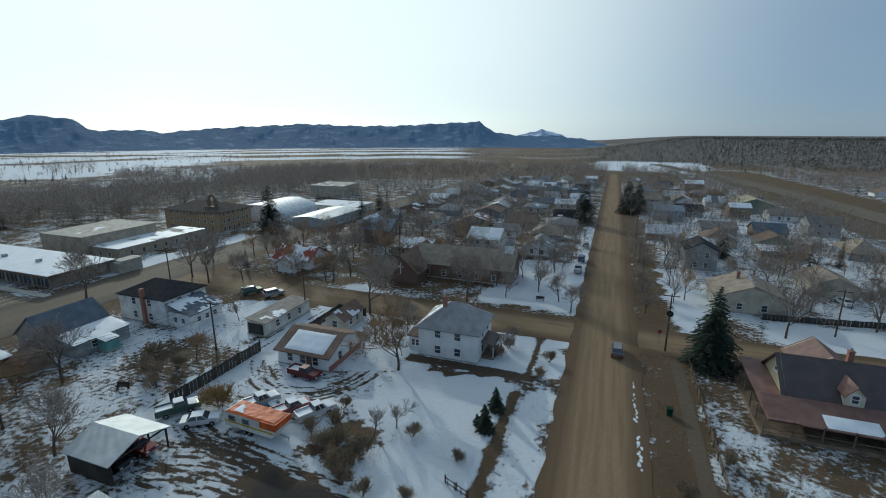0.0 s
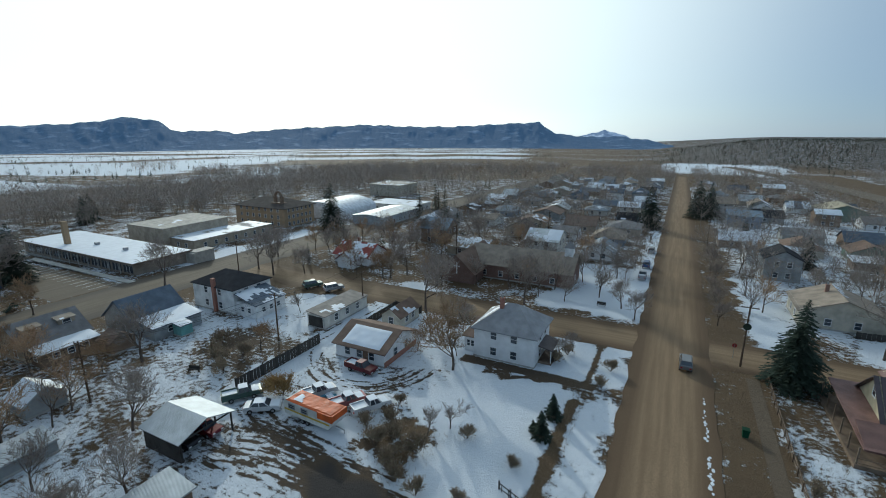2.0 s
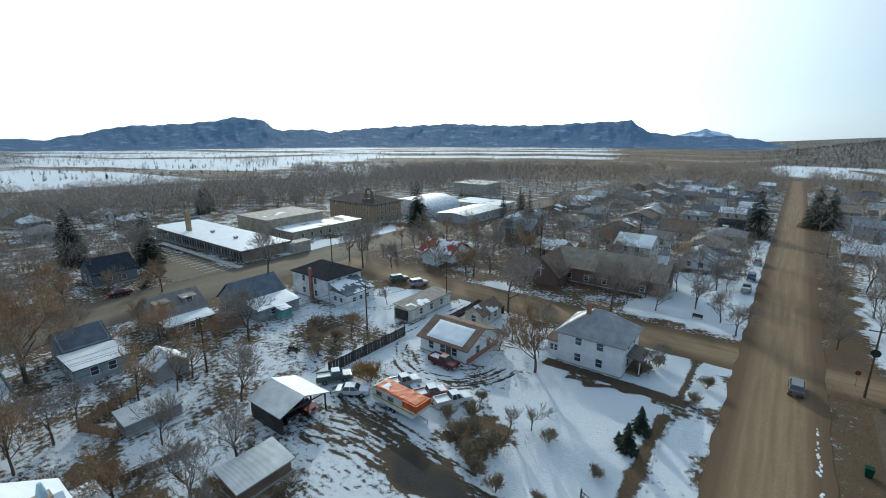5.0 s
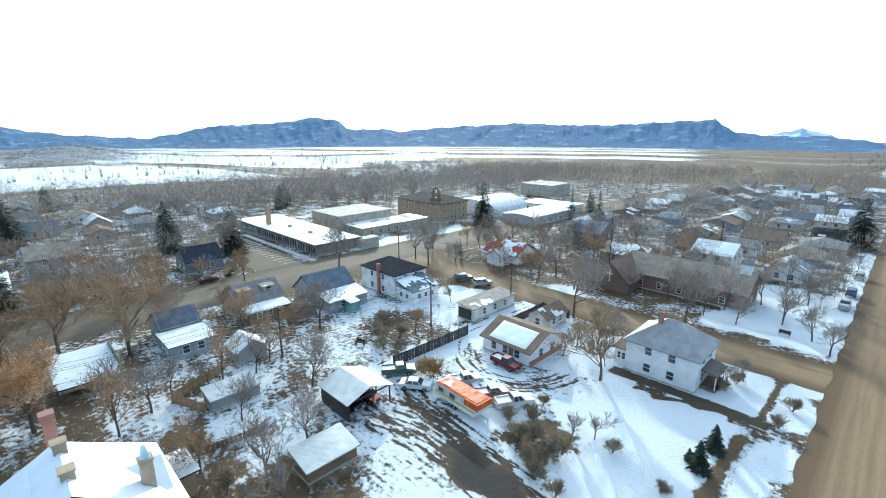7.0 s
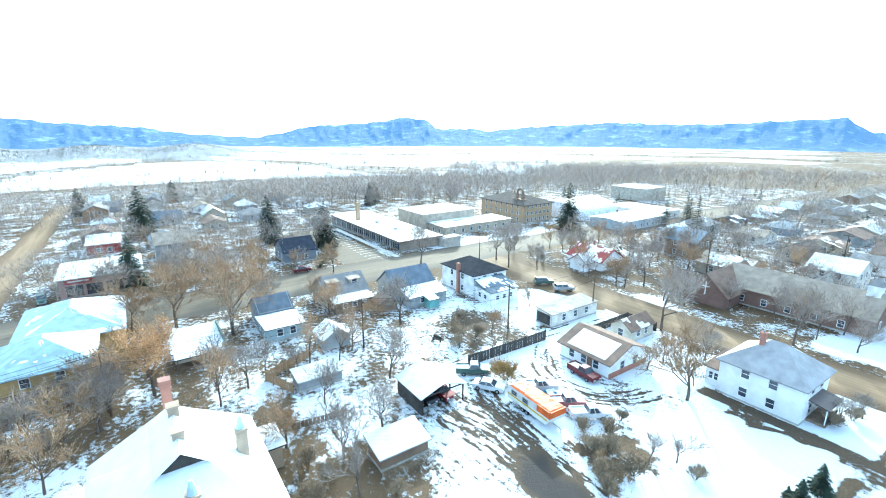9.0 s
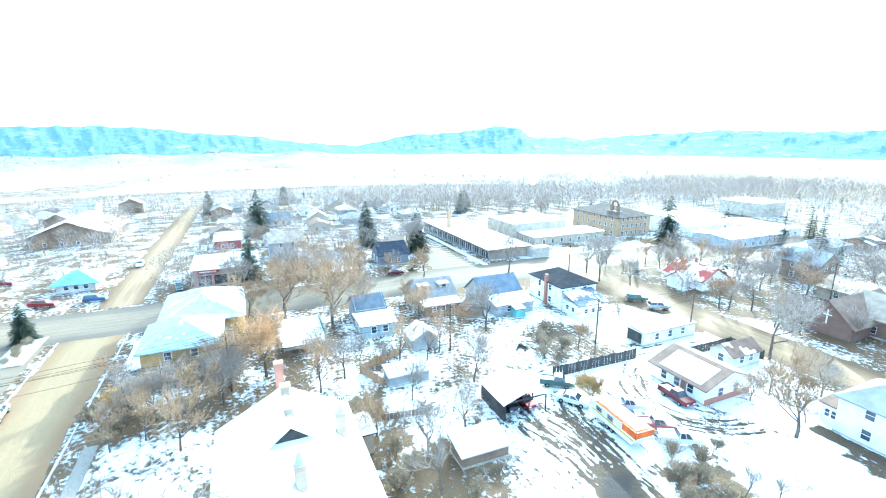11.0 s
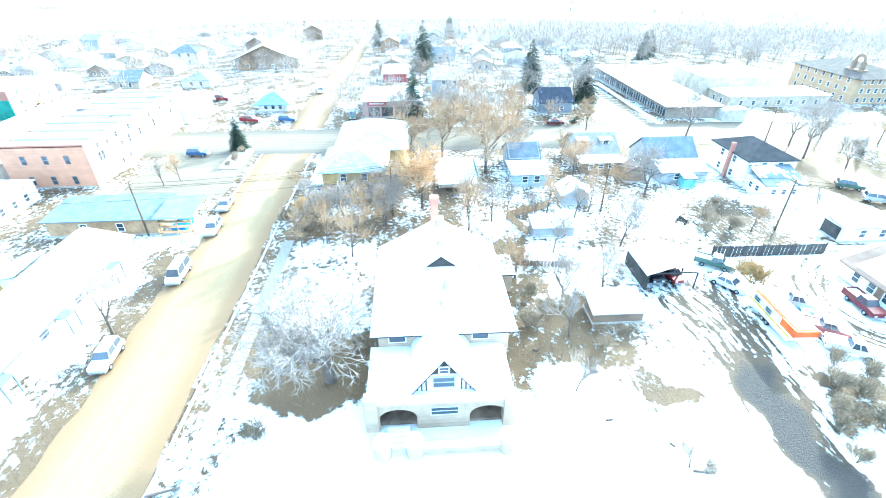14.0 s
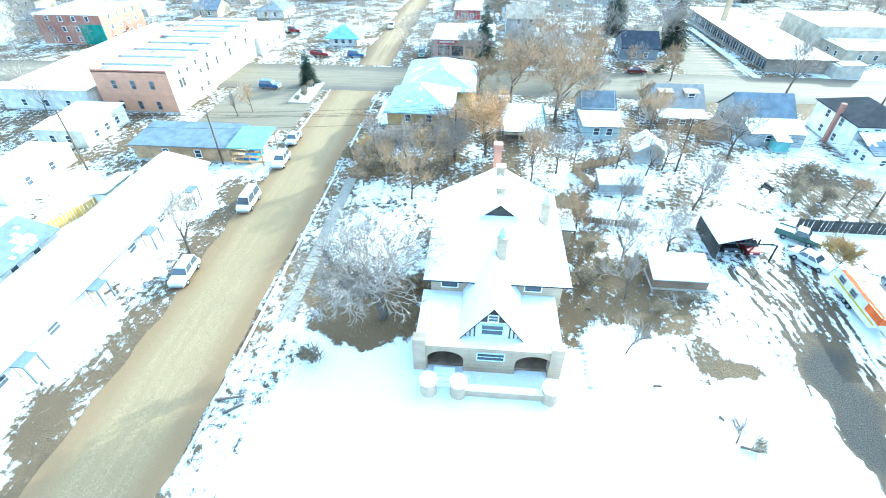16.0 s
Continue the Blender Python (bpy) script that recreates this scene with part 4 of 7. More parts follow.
window(th, 15.05, -0.7, 6.35, "+x", 0.8, 0.7)
for yy in (-3.1, -2.7, -2.3, 0.9, 1.3, 1.7):
    part("timber", Shape().box(14.9, 14.97, yy - 0.06, yy + 0.06, 3.7, 5.7 - max(0, abs(yy + 0.7) - 1.3)), DARKWOOD, th)
window(th, 14.95, -0.7, 4.75, "+x", 1.9, 1.2, tint((0.55, 0.7, 0.74)))
window(th, 16.12, -0.7, 2.35, "+x", 2.4, 0.9, tint((0.55, 0.7, 0.74)))
# porch
part("porch_roof", Shape().box(E1, 16.2, -7.6, 5.6, 3.35, 3.6), STONE, th)
sn = Shape()
snow_patch(sn, [(E1, -7.7, 3.62), (16.3, -7.7, 3.62), (16.3, 5.7, 3.62), (E1, 5.7, 3.62)], 1.0, 4)
part("porch_snow", sn, SNOW, th, "thick snow on the porch roof", smooth=True)


def arch_wall(y0, y1, ax, aw, zs, zt, x):
    """A stone front with one round-headed opening."""
    sh, n = Shape(), 10
    pts = [(ax + aw * math.cos(math.pi * i / n), zs + (zt - zs) * 0.8 * math.sin(math.pi * i / n)) for i in range(n + 1)]
    for xa in (x, x - 0.45):
        sh.add([(xa, y0, 0), (xa, ax - aw, 0), (xa, ax - aw, 3.35), (xa, y0, 3.35)], [(0, 1, 2, 3)])
        sh.add([(xa, ax + aw, 0), (xa, y1, 0), (xa, y1, 3.35), (xa, ax + aw, 3.35)], [(0, 1, 2, 3)])
        for (ya, za), (yb, zb) in zip(pts, pts[1:]):
            sh.add([(xa, ya, za), (xa, ya, 3.35), (xa, yb, 3.35), (xa, yb, zb)], [(0, 1, 2, 3)])
    prof = [(ax + aw, 0)] + pts + [(ax - aw, 0)]
    for (ya, za), (yb, zb) in zip(prof, prof[1:]):
        sh.add([(x, ya, za), (x, yb, zb), (x - 0.45, yb, zb), (x - 0.45, ya, za)], [(0, 1, 2, 3)])
    return sh


part("porch_front", arch_wall(-7.6, -2.9, -4.9, 1.7, 1.6, 3.0, 16.1), STONE, th)
part("porch_front", Shape().box(15.65, 16.1, -2.9, 1.3, 0, 3.35), STONE, th)
part("porch_front", arch_wall(1.3, 5.6, 3.3, 1.7, 1.6, 3.0, 16.1), STONE, th)
# dark sheet added behind the arches to imitate the porch's deep shade
part("porch_back", Shape().box(E1, E1 + 0.15, -7.2, 5.2, 0.1, 3.35), DARKWOOD, th, "dark sheet standing in for shade inside the porch")
part("porch_floor", Shape().box(E1, 15.6, -7.2, 5.2, 0, 0.3), WOOD, th)
part("porch_side", Shape().box(E1, 16.1, -7.6, -7.2, 0, 3.35), STONE, th)
part("porch_side", Shape().box(E1, 16.1, 5.2, 5.6, 0, 3.35), STONE, th)
for yy, zz in ((-7.3, 4.2), (5.3, 4.0)):
    part("corner_pier", Shape().box(15.3, 16.3, yy - 0.6, yy + 0.6, 0, zz), STONE, th)
for x, y, z0, z1 in ((7.4, 0.0, 6.4, 9.6), (1.6, 4.6, 6.5, 10.0), (1.8, -0.2, 9.8, 11.9), (-2.2, -0.2, 11.0, 12.1)):
    ch = part("chimney", Shape().box(x - 0.45, x + 0.45, y - 0.45, y + 0.45, z0, z1).box(x - 0.55, x + 0.55, y - 0.55, y + 0.55, z1, z1 + 0.15), STONE, th)
    if z1 < 10.5:
        part("cap", Shape().tube((x, y, z1 + 0.1), (x, y, z1 + 1.3), 0.42, 0.14, 10), tint((0.5, 0.62, 0.68)), ch, "pale blue tapered chimney cap")
part("side_porch", Shape().box(-8, -4, N1 - 0.3, N1 + 3.0, 0, 2.9), STONE, th)
roof_on(th, -8.2, -3.8, N1, N1 + 3.2, 2.95, 0.3, "flat", 0.2, R_DARK, (1, 1), 8, name="side_porch_roof")
part("tall_chimney", Shape().box(-8.0, -7.1, -0.9, 0.0, 0, 11.6).box(-8.1, -7.0, -1.0, 0.1, 11.6, 12.3), W_BRICK, th, "tall red brick stack")
# terrace before it
tw = thing("garden_wall", "low stone terrace wall capped with snow", "wall", -24.4, -1.0)
part("wall", Shape().box(-0.25, 0.25, -2.6, 5.4, 0, 0.9), STONE, tw)
part("coping", Shape().box(-0.32, 0.32, -2.6, 5.4, 0.9, 1.05), SNOW, tw, "snow on the wall top")
for yy in (-5.6, -2.9, 5.3):
    p = part("pillar", Shape().tube((0, yy, 0), (0, yy, 1.7), 0.75, 0.7, 16), STONE, tw)
    part("cap", Shape().tube((0, yy, 1.7), (0, yy, 1.95), 0.85, 0.8, 16).tube((0, yy, 1.95), (0, yy, 2.2), 0.32, 0.22, 12), SNOW, p, "snowy round cap with a ball")
th2 = thing("front_path", "snowy stone front steps between two pillars", "steps", -25.2, -5.3)
for i in range(3):
    part("step", Shape().box(-1.6 + i * 0.5, -1.1 + i * 0.5 + 0.5, -1.0, 1.0, 0, 0.54 - 0.18 * i), SNOW, th2)

# ---- bungalow with dark metal roof and porch ----
th = thing("house", "brown bungalow with a dark metal roof and wraparound porch", "house", 33.5, 68)
walls_on(th, -10.5, 14, -4.6, 5.6, 3.0, 4.2, "gable_x", tint((0.62, 0.55, 0.38), "siding"))
roof_on(th, -10.5, 14, -4.6, 5.6, 3.0, 4.2, "gable_x", 0.5, tint((0.085, 0.065, 0.065), "ribs", 0.5), (0.0, 0.0), 2)
roof_on(th, -13.0, 14, -8.6, -4.6, 2.4, 1.1, "shed_y", 0.3, R_RUST, (0.0, 0.0), 14, name="porch_roof")
sn = Shape()
for u0, u1 in ((-7.5, -2.0), (-0.8, 6.5), (8, 13)):
    snow_patch(sn, [(u0, -8.7, 2.42), (u1, -8.7, 2.42), (u1, -6.6, 2.98), (u0, -6.6, 2.98)], 0.9, u0, 0.4)
part("roof_snow", sn, SNOW, th, "snow left along the porch eave", smooth=True)
roof_on(th, -13.2, -10.5, -8.6, 6.0, 2.5, 0.9, "shed_y", 0.3, R_RUST, (0.0, 0.0), 3, name="porch_roof")
part("porch_floor", Shape().box(-14.0, 14, -9.0, -4.6, 0, 0.5), WOOD, th)
part("porch_floor", Shape().box(-14.0, -10.5, -4.6, 7.0, 0, 0.5), WOOD, th)
for i in range(10):
    part("porch_post", Shape().box(-13.9 + i * 3.0, -13.75 + i * 3.0, -8.9, -8.75, 0, 2.6), WOOD, th)
for i in range(5):
    part("porch_post", Shape().box(-13.9, -13.75, -5.9 + i * 3.0, -5.75 + i * 3.0, 0, 2.6), WOOD, th)
part("railing", Shape().box(-13.9, 14, -8.9, -8.8, 1.2, 1.3).box(-13.9, 14, -8.9, -8.8, 0.65, 0.72), WOOD, th)
window(th, -10.5, 0.5, 5.2, "-x", 0.9, 1.3)
windows_on(th, -10.5, 14, -4.6, 5.6, 3.0, (5, 0, 4, 2))
for xx in (-3.6, 6.0):
    dm = walls_on(th, xx - 1.0, xx + 1.0, -4.3, -1.0, 5.0, 1.0, "gable_y", tint((0.66, 0.62, 0.5), "siding"), "dormer", 3.2)
    window(dm, xx, -4.3, 4.4, "-y", 0.7, 1.0)
    roof_on(th, xx - 1.0, xx + 1.0, -4.3, 0.2, 5.0, 1.1, "gable_y", 0.25, R_RUST, (0, 0), 1, name="dormer_roof")
roof_on(th, -6, 1, 5.6, 12.5, 3.0, 2.4, "gable_y", 0.4, R_RUST, (0, 0), 1, name="back_roof")
walls_on(th, -6, 1, 5.6, 12.5, 3.0, 2.4, "gable_y", tint((0.62, 0.55, 0.38), "siding"), "back_wing")
chimney_on(th, -2.5, 1.5, 6.5, 8.2, W_BRICK)

# ---- right-hand neighbours ----
house("tan stucco bungalow with a snow-edged roof", 22, 35, 103, 114, 3.4, 2.6, "gable_y", tint((0.48, 0.44, 0.36)), R_TAN, (0.35, 0.1), 0.5, (2, 2, 2, 2), (27, 110))
house("narrow blue-grey two-storey house", 20, 27.6, 133.5, 142, 5.6, 2.0, "gable_y", W_GREY, R_DARK, (0.1, 0.0), 0.4, (2, 2, 2, 2), None)
house("white cottage with a pale metal roof", 18, 33, 150, 160, 3.2, 1.8, "gable_x", WHITE, METAL, (0.5, 0.3), 0.4, (3, 2, 2, 2))
house("cream garage with a dark door", 43.5, 52.5, 119.5, 130, 2.9, 2.0, "gable_y", W_CREAM, R_TAN, (0.2, 0.0), 0.4, (0, 1, 0, 1), name="garage", category="garage")
house("green metal barn with a broad roof", 57, 73.5, 257, 274, 4.6, 2.8, "gable_y", W_GREEN, tint((0.42, 0.36, 0.24), "ribs", 0.6), (0.2, 0.1), 0.5, (2, 3, 0, 0), name="barn", category="barn", cell=1.2)

house("pale blue-roofed two-storey house by the dirt road", 18, 29.5, 215, 226, 5.0, 1.6, "gable_x", W_BLUE, tint((0.22, 0.28, 0.34), "ribs", 0.6), (0.1, 0.0), 0.4, (3, 2, 0, 2))
house("dark green cottage with a brown roof", 45.5, 55, 168.5, 177, 2.8, 2.2, "gable_y", W_GREEN, R_BROWN, (0.1, 0.1), 0.5, (2, 1, 0, 1))
house("long low open shed with a snowy metal roof", 43, 55, 155.5, 161, 2.5, 0.5, "shed_y", W_BROWN, METAL, (0.7, 0.7), 0.5, (0, 0, 0, 0), name="shed", category="shed")
house("tan shop with a flat snowy roof beyond the railway", 170, 196, 300, 318, 5.0, 0, "flat", W_TAN, CONCRETE, (0.7, 0.7), 0.3, (3, 0, 0, 2), name="shop", category="shop", cell=1.6)

# ---- church and red-roofed house ----
th, (a, b, c, d) = house("long brick church with a grey roof", -46, -20.5, 104, 114, 4.0, 3.4, "gable_x", tint((0.22, 0.135, 0.105), "brick"), R_TAN, (0.12, 0.0), 0.6, (5, 1, 5, 0))
walls_on(th, a - 4.5, a + 4.0, c - 6.5, d, 3.2, 3.6, "gable_y", tint((0.22, 0.135, 0.105), "brick"), "front_wing")
roof_on(th, a - 4.5, a + 4.0, c - 6.5, d, 3.2, 3.8, "gable_y", 0.7, R_BROWN, (0.25, 0.0), 3, name="wing_roof")
part("cross", Shape().box(a - 0.35, a - 0.15, c - 6.62, c - 6.5, 2.2, 5.0).box(a - 1.0, a + 0.5, c - 6.62, c - 6.5, 3.9, 4.1), TRIM, th, "pale wall cross")
st = part("steeple", Shape().box(b - 2.6, b - 0.6, -1, 1, 6.5, 8.8), TRIM, th, "small white bell steeple")
part("steeple_roof", Shape().add([(b - 2.8, -1.2, 8.8), (b - 0.4, -1.2, 8.8), (b - 0.4, 1.2, 8.8), (b - 2.8, 1.2, 8.8), (b - 1.6, 0, 10.4)], [(0, 1, 4), (1, 2, 4), (2, 3, 4), (3, 0, 4), (3, 2, 1, 0)]), R_GREY, st)
th, (a, b, c, d) = house("white house with a red roof patched by snow", -84.0, -73.0, 98.0, 107.0, 2.9, 2.6, "gable_x", WHITE, R_RED, (0.45, 0.1), 0.5, (3, 2, 2, 2), (-80, 104))
walls_on(th, -2, 3.2, c - 3.2, c, 2.6, 1.8, "gable_y", WHITE, "porch_wall")
roof_on(th, -2, 3.2, c - 3.2, c + 3, 2.6, 1.9, "gable_y", 0.4, R_RED, (0.95, 0.6), 6, name="porch_roof")
house("brown house with a low snowy roof", -60, -48, 120, 131, 2.8, 2.0, "gable_x", W_TAN, R_TAN, (0.5, 0.1), 0.4, (2, 2, 2, 1))
house("blue-white house with a steep snowy roof", -86, -77, 142, 152, 3.2, 3.4, "gable_y", WHITE, R_BLUE, (0.9, 0.6), 0.4, (2, 2, 2, 1))

# ---- school and its neighbours ----
th, (a, b, c, d) = house("long flat-roofed brick school wing under snow", -176.6, -120.9, 65.3, 79.8, 3.9, 0, "flat", tint((0.30, 0.25, 0.20), "brick"), CONCRETE, (1.0, 1.0), 0.9, (0, 0, 0, 0), name="school", category="school", cell=1.6)
for i in range(11):
    xx = a + 2 + i * 4.9
    wb = part("window_band", Shape().box(xx, xx + 3.9, c - 0.06, c + 0.03, 1.0, 2.9), GLASS, th)
    for u in (1.25, 2.57):
        part("mullion", Shape().box(xx + u, xx + u + 0.08, c - 0.1, c - 0.06, 1.0, 2.9), TRIM, wb)
    part("pier", Shape().box(xx - 0.62, xx - 0.38, c - 0.75, c - 0.65, 0, 3.85), CONCRETE, th)
part("fascia", Shape().box(a - 0.95, b + 0.95, c - 1.0, c - 0.91, 3.5, 4.0).box(b + 0.91, b + 1.0, c - 0.9, d + 0.9, 3.5, 4.0), tint((0.2, 0.16, 0.13)), th)
part("chimney", Shape().box(a + 17.0, a + 18.3, -4.5, -3.2, 3.8, 10.6), W_BUFF, th)
part("entrance", Shape().box(b, b + 3.6, d - 0.6, d + 0.1, 0, 3.4).box(b + 3.1, b + 3.6, d + 0.1, d + 5.6, 0, 3.4).box(b, b + 3.6, d + 0.1, d + 6.0, 3.4, 3.7), tint((0.5, 0.46, 0.40)), th, "square tan entrance canopy")
for i in range(2):
    part("rooftop_vent", Shape().box(a + 26 + 14 * i, a + 27.0 + 14 * i, -1, 0.0, 4, 4.7), STEEL, th)
lot = thing("parking_lot_lines", "faded white parking bay lines before the school", "road marking", -140, 57)
for i in range(17):
    part("bay_line", Shape().box(-20 + i * 2.7, -19.88 + i * 2.7, -3.2, 2.0, 0.03, 0.045), TRIM, lot)
tagged(part("kerb", Shape().box(-164, -116, 60.6, 62.4, -0.1, 0.15), CONCRETE, None), "concrete walk before the school wing", "kerb", kind="structure")
house("tan block gymnasium with a snowy flat roof", -163, -144.2, 88, 112, 6.6, 0, "flat", tint((0.47, 0.40, 0.31)), tint((0.48, 0.44, 0.38)), (0.35, 0.35), 0.2, (0, 0, 0, 0), name="gymnasium", category="school", cell=1.6)
house("low tan link building with a flat snowy roof", -144, -132.6, 90, 121, 3.4, 0, "flat", tint((0.45, 0.38, 0.29)), CONCRETE, (0.55, 0.55), 0.3, (2, 7, 0, 0), name="school_wing", category="school", cell=1.4)
th, (a, b, c, d) = house("old three-storey buff brick schoolhouse", -163, -136, 131, 147.5, 8.0, 2.6, "hip", W_BUFF, tint((0.10, 0.085, 0.075), "shingle", 0.9), (0.0, 0.0), 0.9, (7, 6, 4, 4), name="schoolhouse", category="school")
arch = Shape()
for i in range(10):
    u, v = math.pi * i / 9 - 0.0, math.pi * (i + 1) / 9
    if i < 9:
        arch.tube((b - 6.5 + 1.7 * math.cos(u), c + 4, 11.6 + 1.9 * math.sin(u)), (b - 6.5 + 1.7 * math.cos(v), c + 4, 11.6 + 1.9 * math.sin(v)), 0.45, 0.45, 6)
arch.box(b - 8.7, b - 7.8, c + 3.4, c + 4.6, 8.2, 11.7).box(b - 5.2, b - 4.3, c + 3.4, c + 4.6, 8.2, 11.7).box(b - 9.4, b - 3.6, c + 2.8, c + 5.2, 8.0, 9.4)
part("bell_arch", arch, W_BROWN, th, "brown arched bell gable")
th = thing("gymnasium", "white school gymnasium under a barrel roof", "school", -140, 168, lie(-140, 168))
arc = [(12 * math.cos(math.pi * i / 14), 3.2 + 4.2 * math.sin(math.pi * i / 14)) for i in range(15)]
part("hall", Shape().prism([(12, 0)] + arc + [(-12, 0)], -13, 13), tint((0.70, 0.73, 0.76), "ribs", 0.5), th, smooth=False)
house("pale greenhouse building with glass walls", -118, -103, 150, 178, 3.8, 0.8, "gable_y", tint((0.5, 0.54, 0.56)), METAL, (0.4, 0.3), 0.2, (0, 6, 0, 0), name="greenhouse", category="greenhouse", cell=1.4)
house("large tan block hall with snowy flat roof", -173, -151, 239, 260, 7.2, 0, "flat", tint((0.48, 0.44, 0.36)), tint((0.48, 0.44, 0.38)), (0.4, 0.4), 0.3, (0, 0, 0, 0), name="hall", category="hall", cell=2)
house("low white school annex with flat roof", -136, -110, 186, 202, 3.6, 0, "flat", W_PALE, CONCRETE, (0.6, 0.6), 0.3, (4, 3, 0, 0), name="annex", category="school", cell=2)

# ---- across the side street ----
BUILT.append((-61, 5, -54, -44))
th = thing("motel", "long white motel with a snowy street-side roof", "motel", -28, -48.6)
walls_on(th, -32, 33, -3.9, 3.8, 2.7, 0, "flat", tint((0.62, 0.58, 0.52)))
roof_on(th, -32, 33, -3.9, 3.8, 2.7, 1.5, "gable_x", 0.4, R_SLATE, (1, 1), 5, planes=[[(33.5, 4.4, 2.6), (-32.5, 4.4, 2.6), (-32.5, -2.4, 4.3), (33.5, -2.4, 4.3)], [(-32.5, -4.5, 3.1), (33.5, -4.5, 3.1), (33.5, -2.4, 4.3), (-32.5, -2.4, 4.3)]], cell=0.8)
windows_on(th, -32, 33, -3.9, 3.8, 2.7, (0, 1, 9, 1), 1.4, 0.9)
for i in range(6):
    ew = -25 + i * 10.0
    en = part("entry_porch", Shape().box(ew - 0.9, ew + 0.9, 3.8, 5.6, 2.3, 2.45).box(ew - 0.85, ew - 0.72, 5.4, 5.55, 0, 2.3).box(ew + 0.72, ew + 0.85, 5.4, 5.55, 0, 2.3), R_SLATE, th, "small dark-roofed entry porch")
    door_on(th, ew, 3.8, "+y", tint((0.3, 0.25, 0.2)))
house("small white house with a snowy gable roof", -42, -32, -64, -55.5, 2.6, 1.6, "gable_x", W_PALE, R_SLATE, (0.6, 0.4), 0.4, (2, 2, 2, 0))
house("long tan shed with a snowy flat roof", -64, -50, -77, -70, 2.6, 0.4, "shed_x", W_CREAM, METAL, (0.95, 0.95), 0.3, (0, 2, 2, 0), name="shed", category="shed")
house("white lean-to shed behind the motel", -57, -51, -57.5, -55, 2.0, 0.5, "shed_y", W_PALE, METAL, (0.9, 0.9), 0.2, (0, 0, 0, 0), name="shed", category="shed")
th, (a, b, c, d) = house("two-storey red brick commercial building with pale side wall", -128, -84.5, -78.5, -63.2, 8.0, 0, "flat", tint((0.55, 0.29, 0.18), "brick"), tint((0.2, 0.2, 0.2)), (0.62, 0.62), 0.0, (0, 0, 0, 0), name="brick_building", category="building", cell=0.9)
part("side_wall", Shape().box(a, b + 0.05, d, d + 0.12, 0, 8.5), tint((0.60, 0.53, 0.40)), th, "pale plastered side wall")
windows_on(th, a, b + 0.0, c, d + 0.12, 8.0, (0, 3, 0, 0), 0.8, 1.5, tint((0.3, 0.22, 0.18)), 4.0)
for xx, zz, hh in ((18.5, 4.9, 1.6), (17.4, 4.9, 1.6), (18.0, 7.0, 0.7), (15.0, 6.6, 0.7), (10.5, 4.9, 0.7), (11.5, 7.0, 0.9), (7.5, 4.9, 1.6), (6.5, 7.0, 0.9), (3.0, 4.9, 1.5), (-2.5, 6.9, 0.9), (-3.5, 4.9, 1.5), (-8.0, 6.9, 0.9), (-12.5, 4.9, 1.4), (12.0, 1.6, 0.8), (9.0, 1.8, 0.8), (-14.0, 7.0, 0.8)):
    window(th, xx, d + 0.12, zz, "+y", 0.7, hh, tint((0.3, 0.22, 0.18)))
part("parapet", Shape().box(a, b, c, c + 0.3, 8.0, 8.6).box(b - 0.3, b, c + 0.3, d, 8.0, 8.3), W_BRICK, th)
for i in range(8):
    part("roof_curb", Shape().box(a + 3 + i * 5.2, a + 3.6 + i * 5.2, c + 0.5, d - 0.3, 8.0, 8.45), STEEL, th)
th, (a, b, c, d) = house("two-storey brick shop with green front", -153, -134, -132, -112, 8, 0, "flat", W_BRICK, CONCRETE, (0.9, 0.9), 0.1, (2, 4, 4, 0), name="brick_shop", category="building", cell=1.5)
part("green_front", Shape().box(b, b + 0.2, d - 7, d, 0, 5.5), tint((0.06, 0.22, 0.17)), th, "dark green shop front")
house("low plaster workshop with a snowy roof", -80, -68.5, -80, -71, 3.2, 0.4, "shed_x", W_CREAM, METAL, (0.95, 0.9), 0.3, (0, 2, 3, 0), name="workshop", category="workshop")
house("long snow-roofed store across the yard", -130, -84, -100, -81, 4.2, 0, "flat", W_PALE, CONCRETE, (1, 1), 0.2, (3, 3, 2, 0), name="store", category="store", cell=1.4)
th, (a, b, c, d) = house("weathered plank shed with a grey metal roof", -72.5, -65.2, -60.0, -43.6, 2.9, 0.6, "shed_x", TANWOOD, tint((0.12, 0.145, 0.17), "ribs", 0.7), (0.08, 0.05), 0.5, (0, 2, 0, 0), name="shed", category="shed")
th = thing("lumber_rack", "open lumber rack under a green metal roof", "shed", -67.5, -40.3)
roof_on(th, -3.5, 3, -2.8, 2.4, 3.3, 0.6, "shed_x", 0.3, R_GREEN, (0, 0), 3)
for px in (-3.4, 2.8):
    for py in (-2.7, 0, 2.2):
        part("post", Shape().box(px, px + 0.15, py, py + 0.15, 0, 3.4), TANWOOD, th)
for k in range(3):
    part("shelf", Shape().box(2.4, 3.1, -2.8, 2.4, 0.6 + k * 0.9, 0.72 + k * 0.9), TANWOOD, th)
part("blue_tarp", Shape().box(-1.4, 1.8, -1.5, 0.6, 0.1, 1.1), tint((0.05, 0.2, 0.5)), th, "crumpled blue tarp")

# two-storey apartment house with blue metal roof
th, (a, b, c, d) = house("ochre two-storey apartment house with pale blue metal roof", -88, -76.2, -19.4, -8.4, 5.6, 2.6, "hip", W_OCHRE, R_BLUE, (0.35, 0.5), 0.6, (3, 2, 3, 0), name="apartment_house", category="house")
walls_on(th, a - 17, a + 0.5, c + 1, d + 3.5, 5.4, 0, "flat", W_OCHRE, "back_wing")
roof_on(th, a - 17, a + 0.5, c + 1, d + 3.5, 5.45, 2.6, "hip", 0.6, R_BLUE, (0.4, 0.55), 12, name="back_roof")
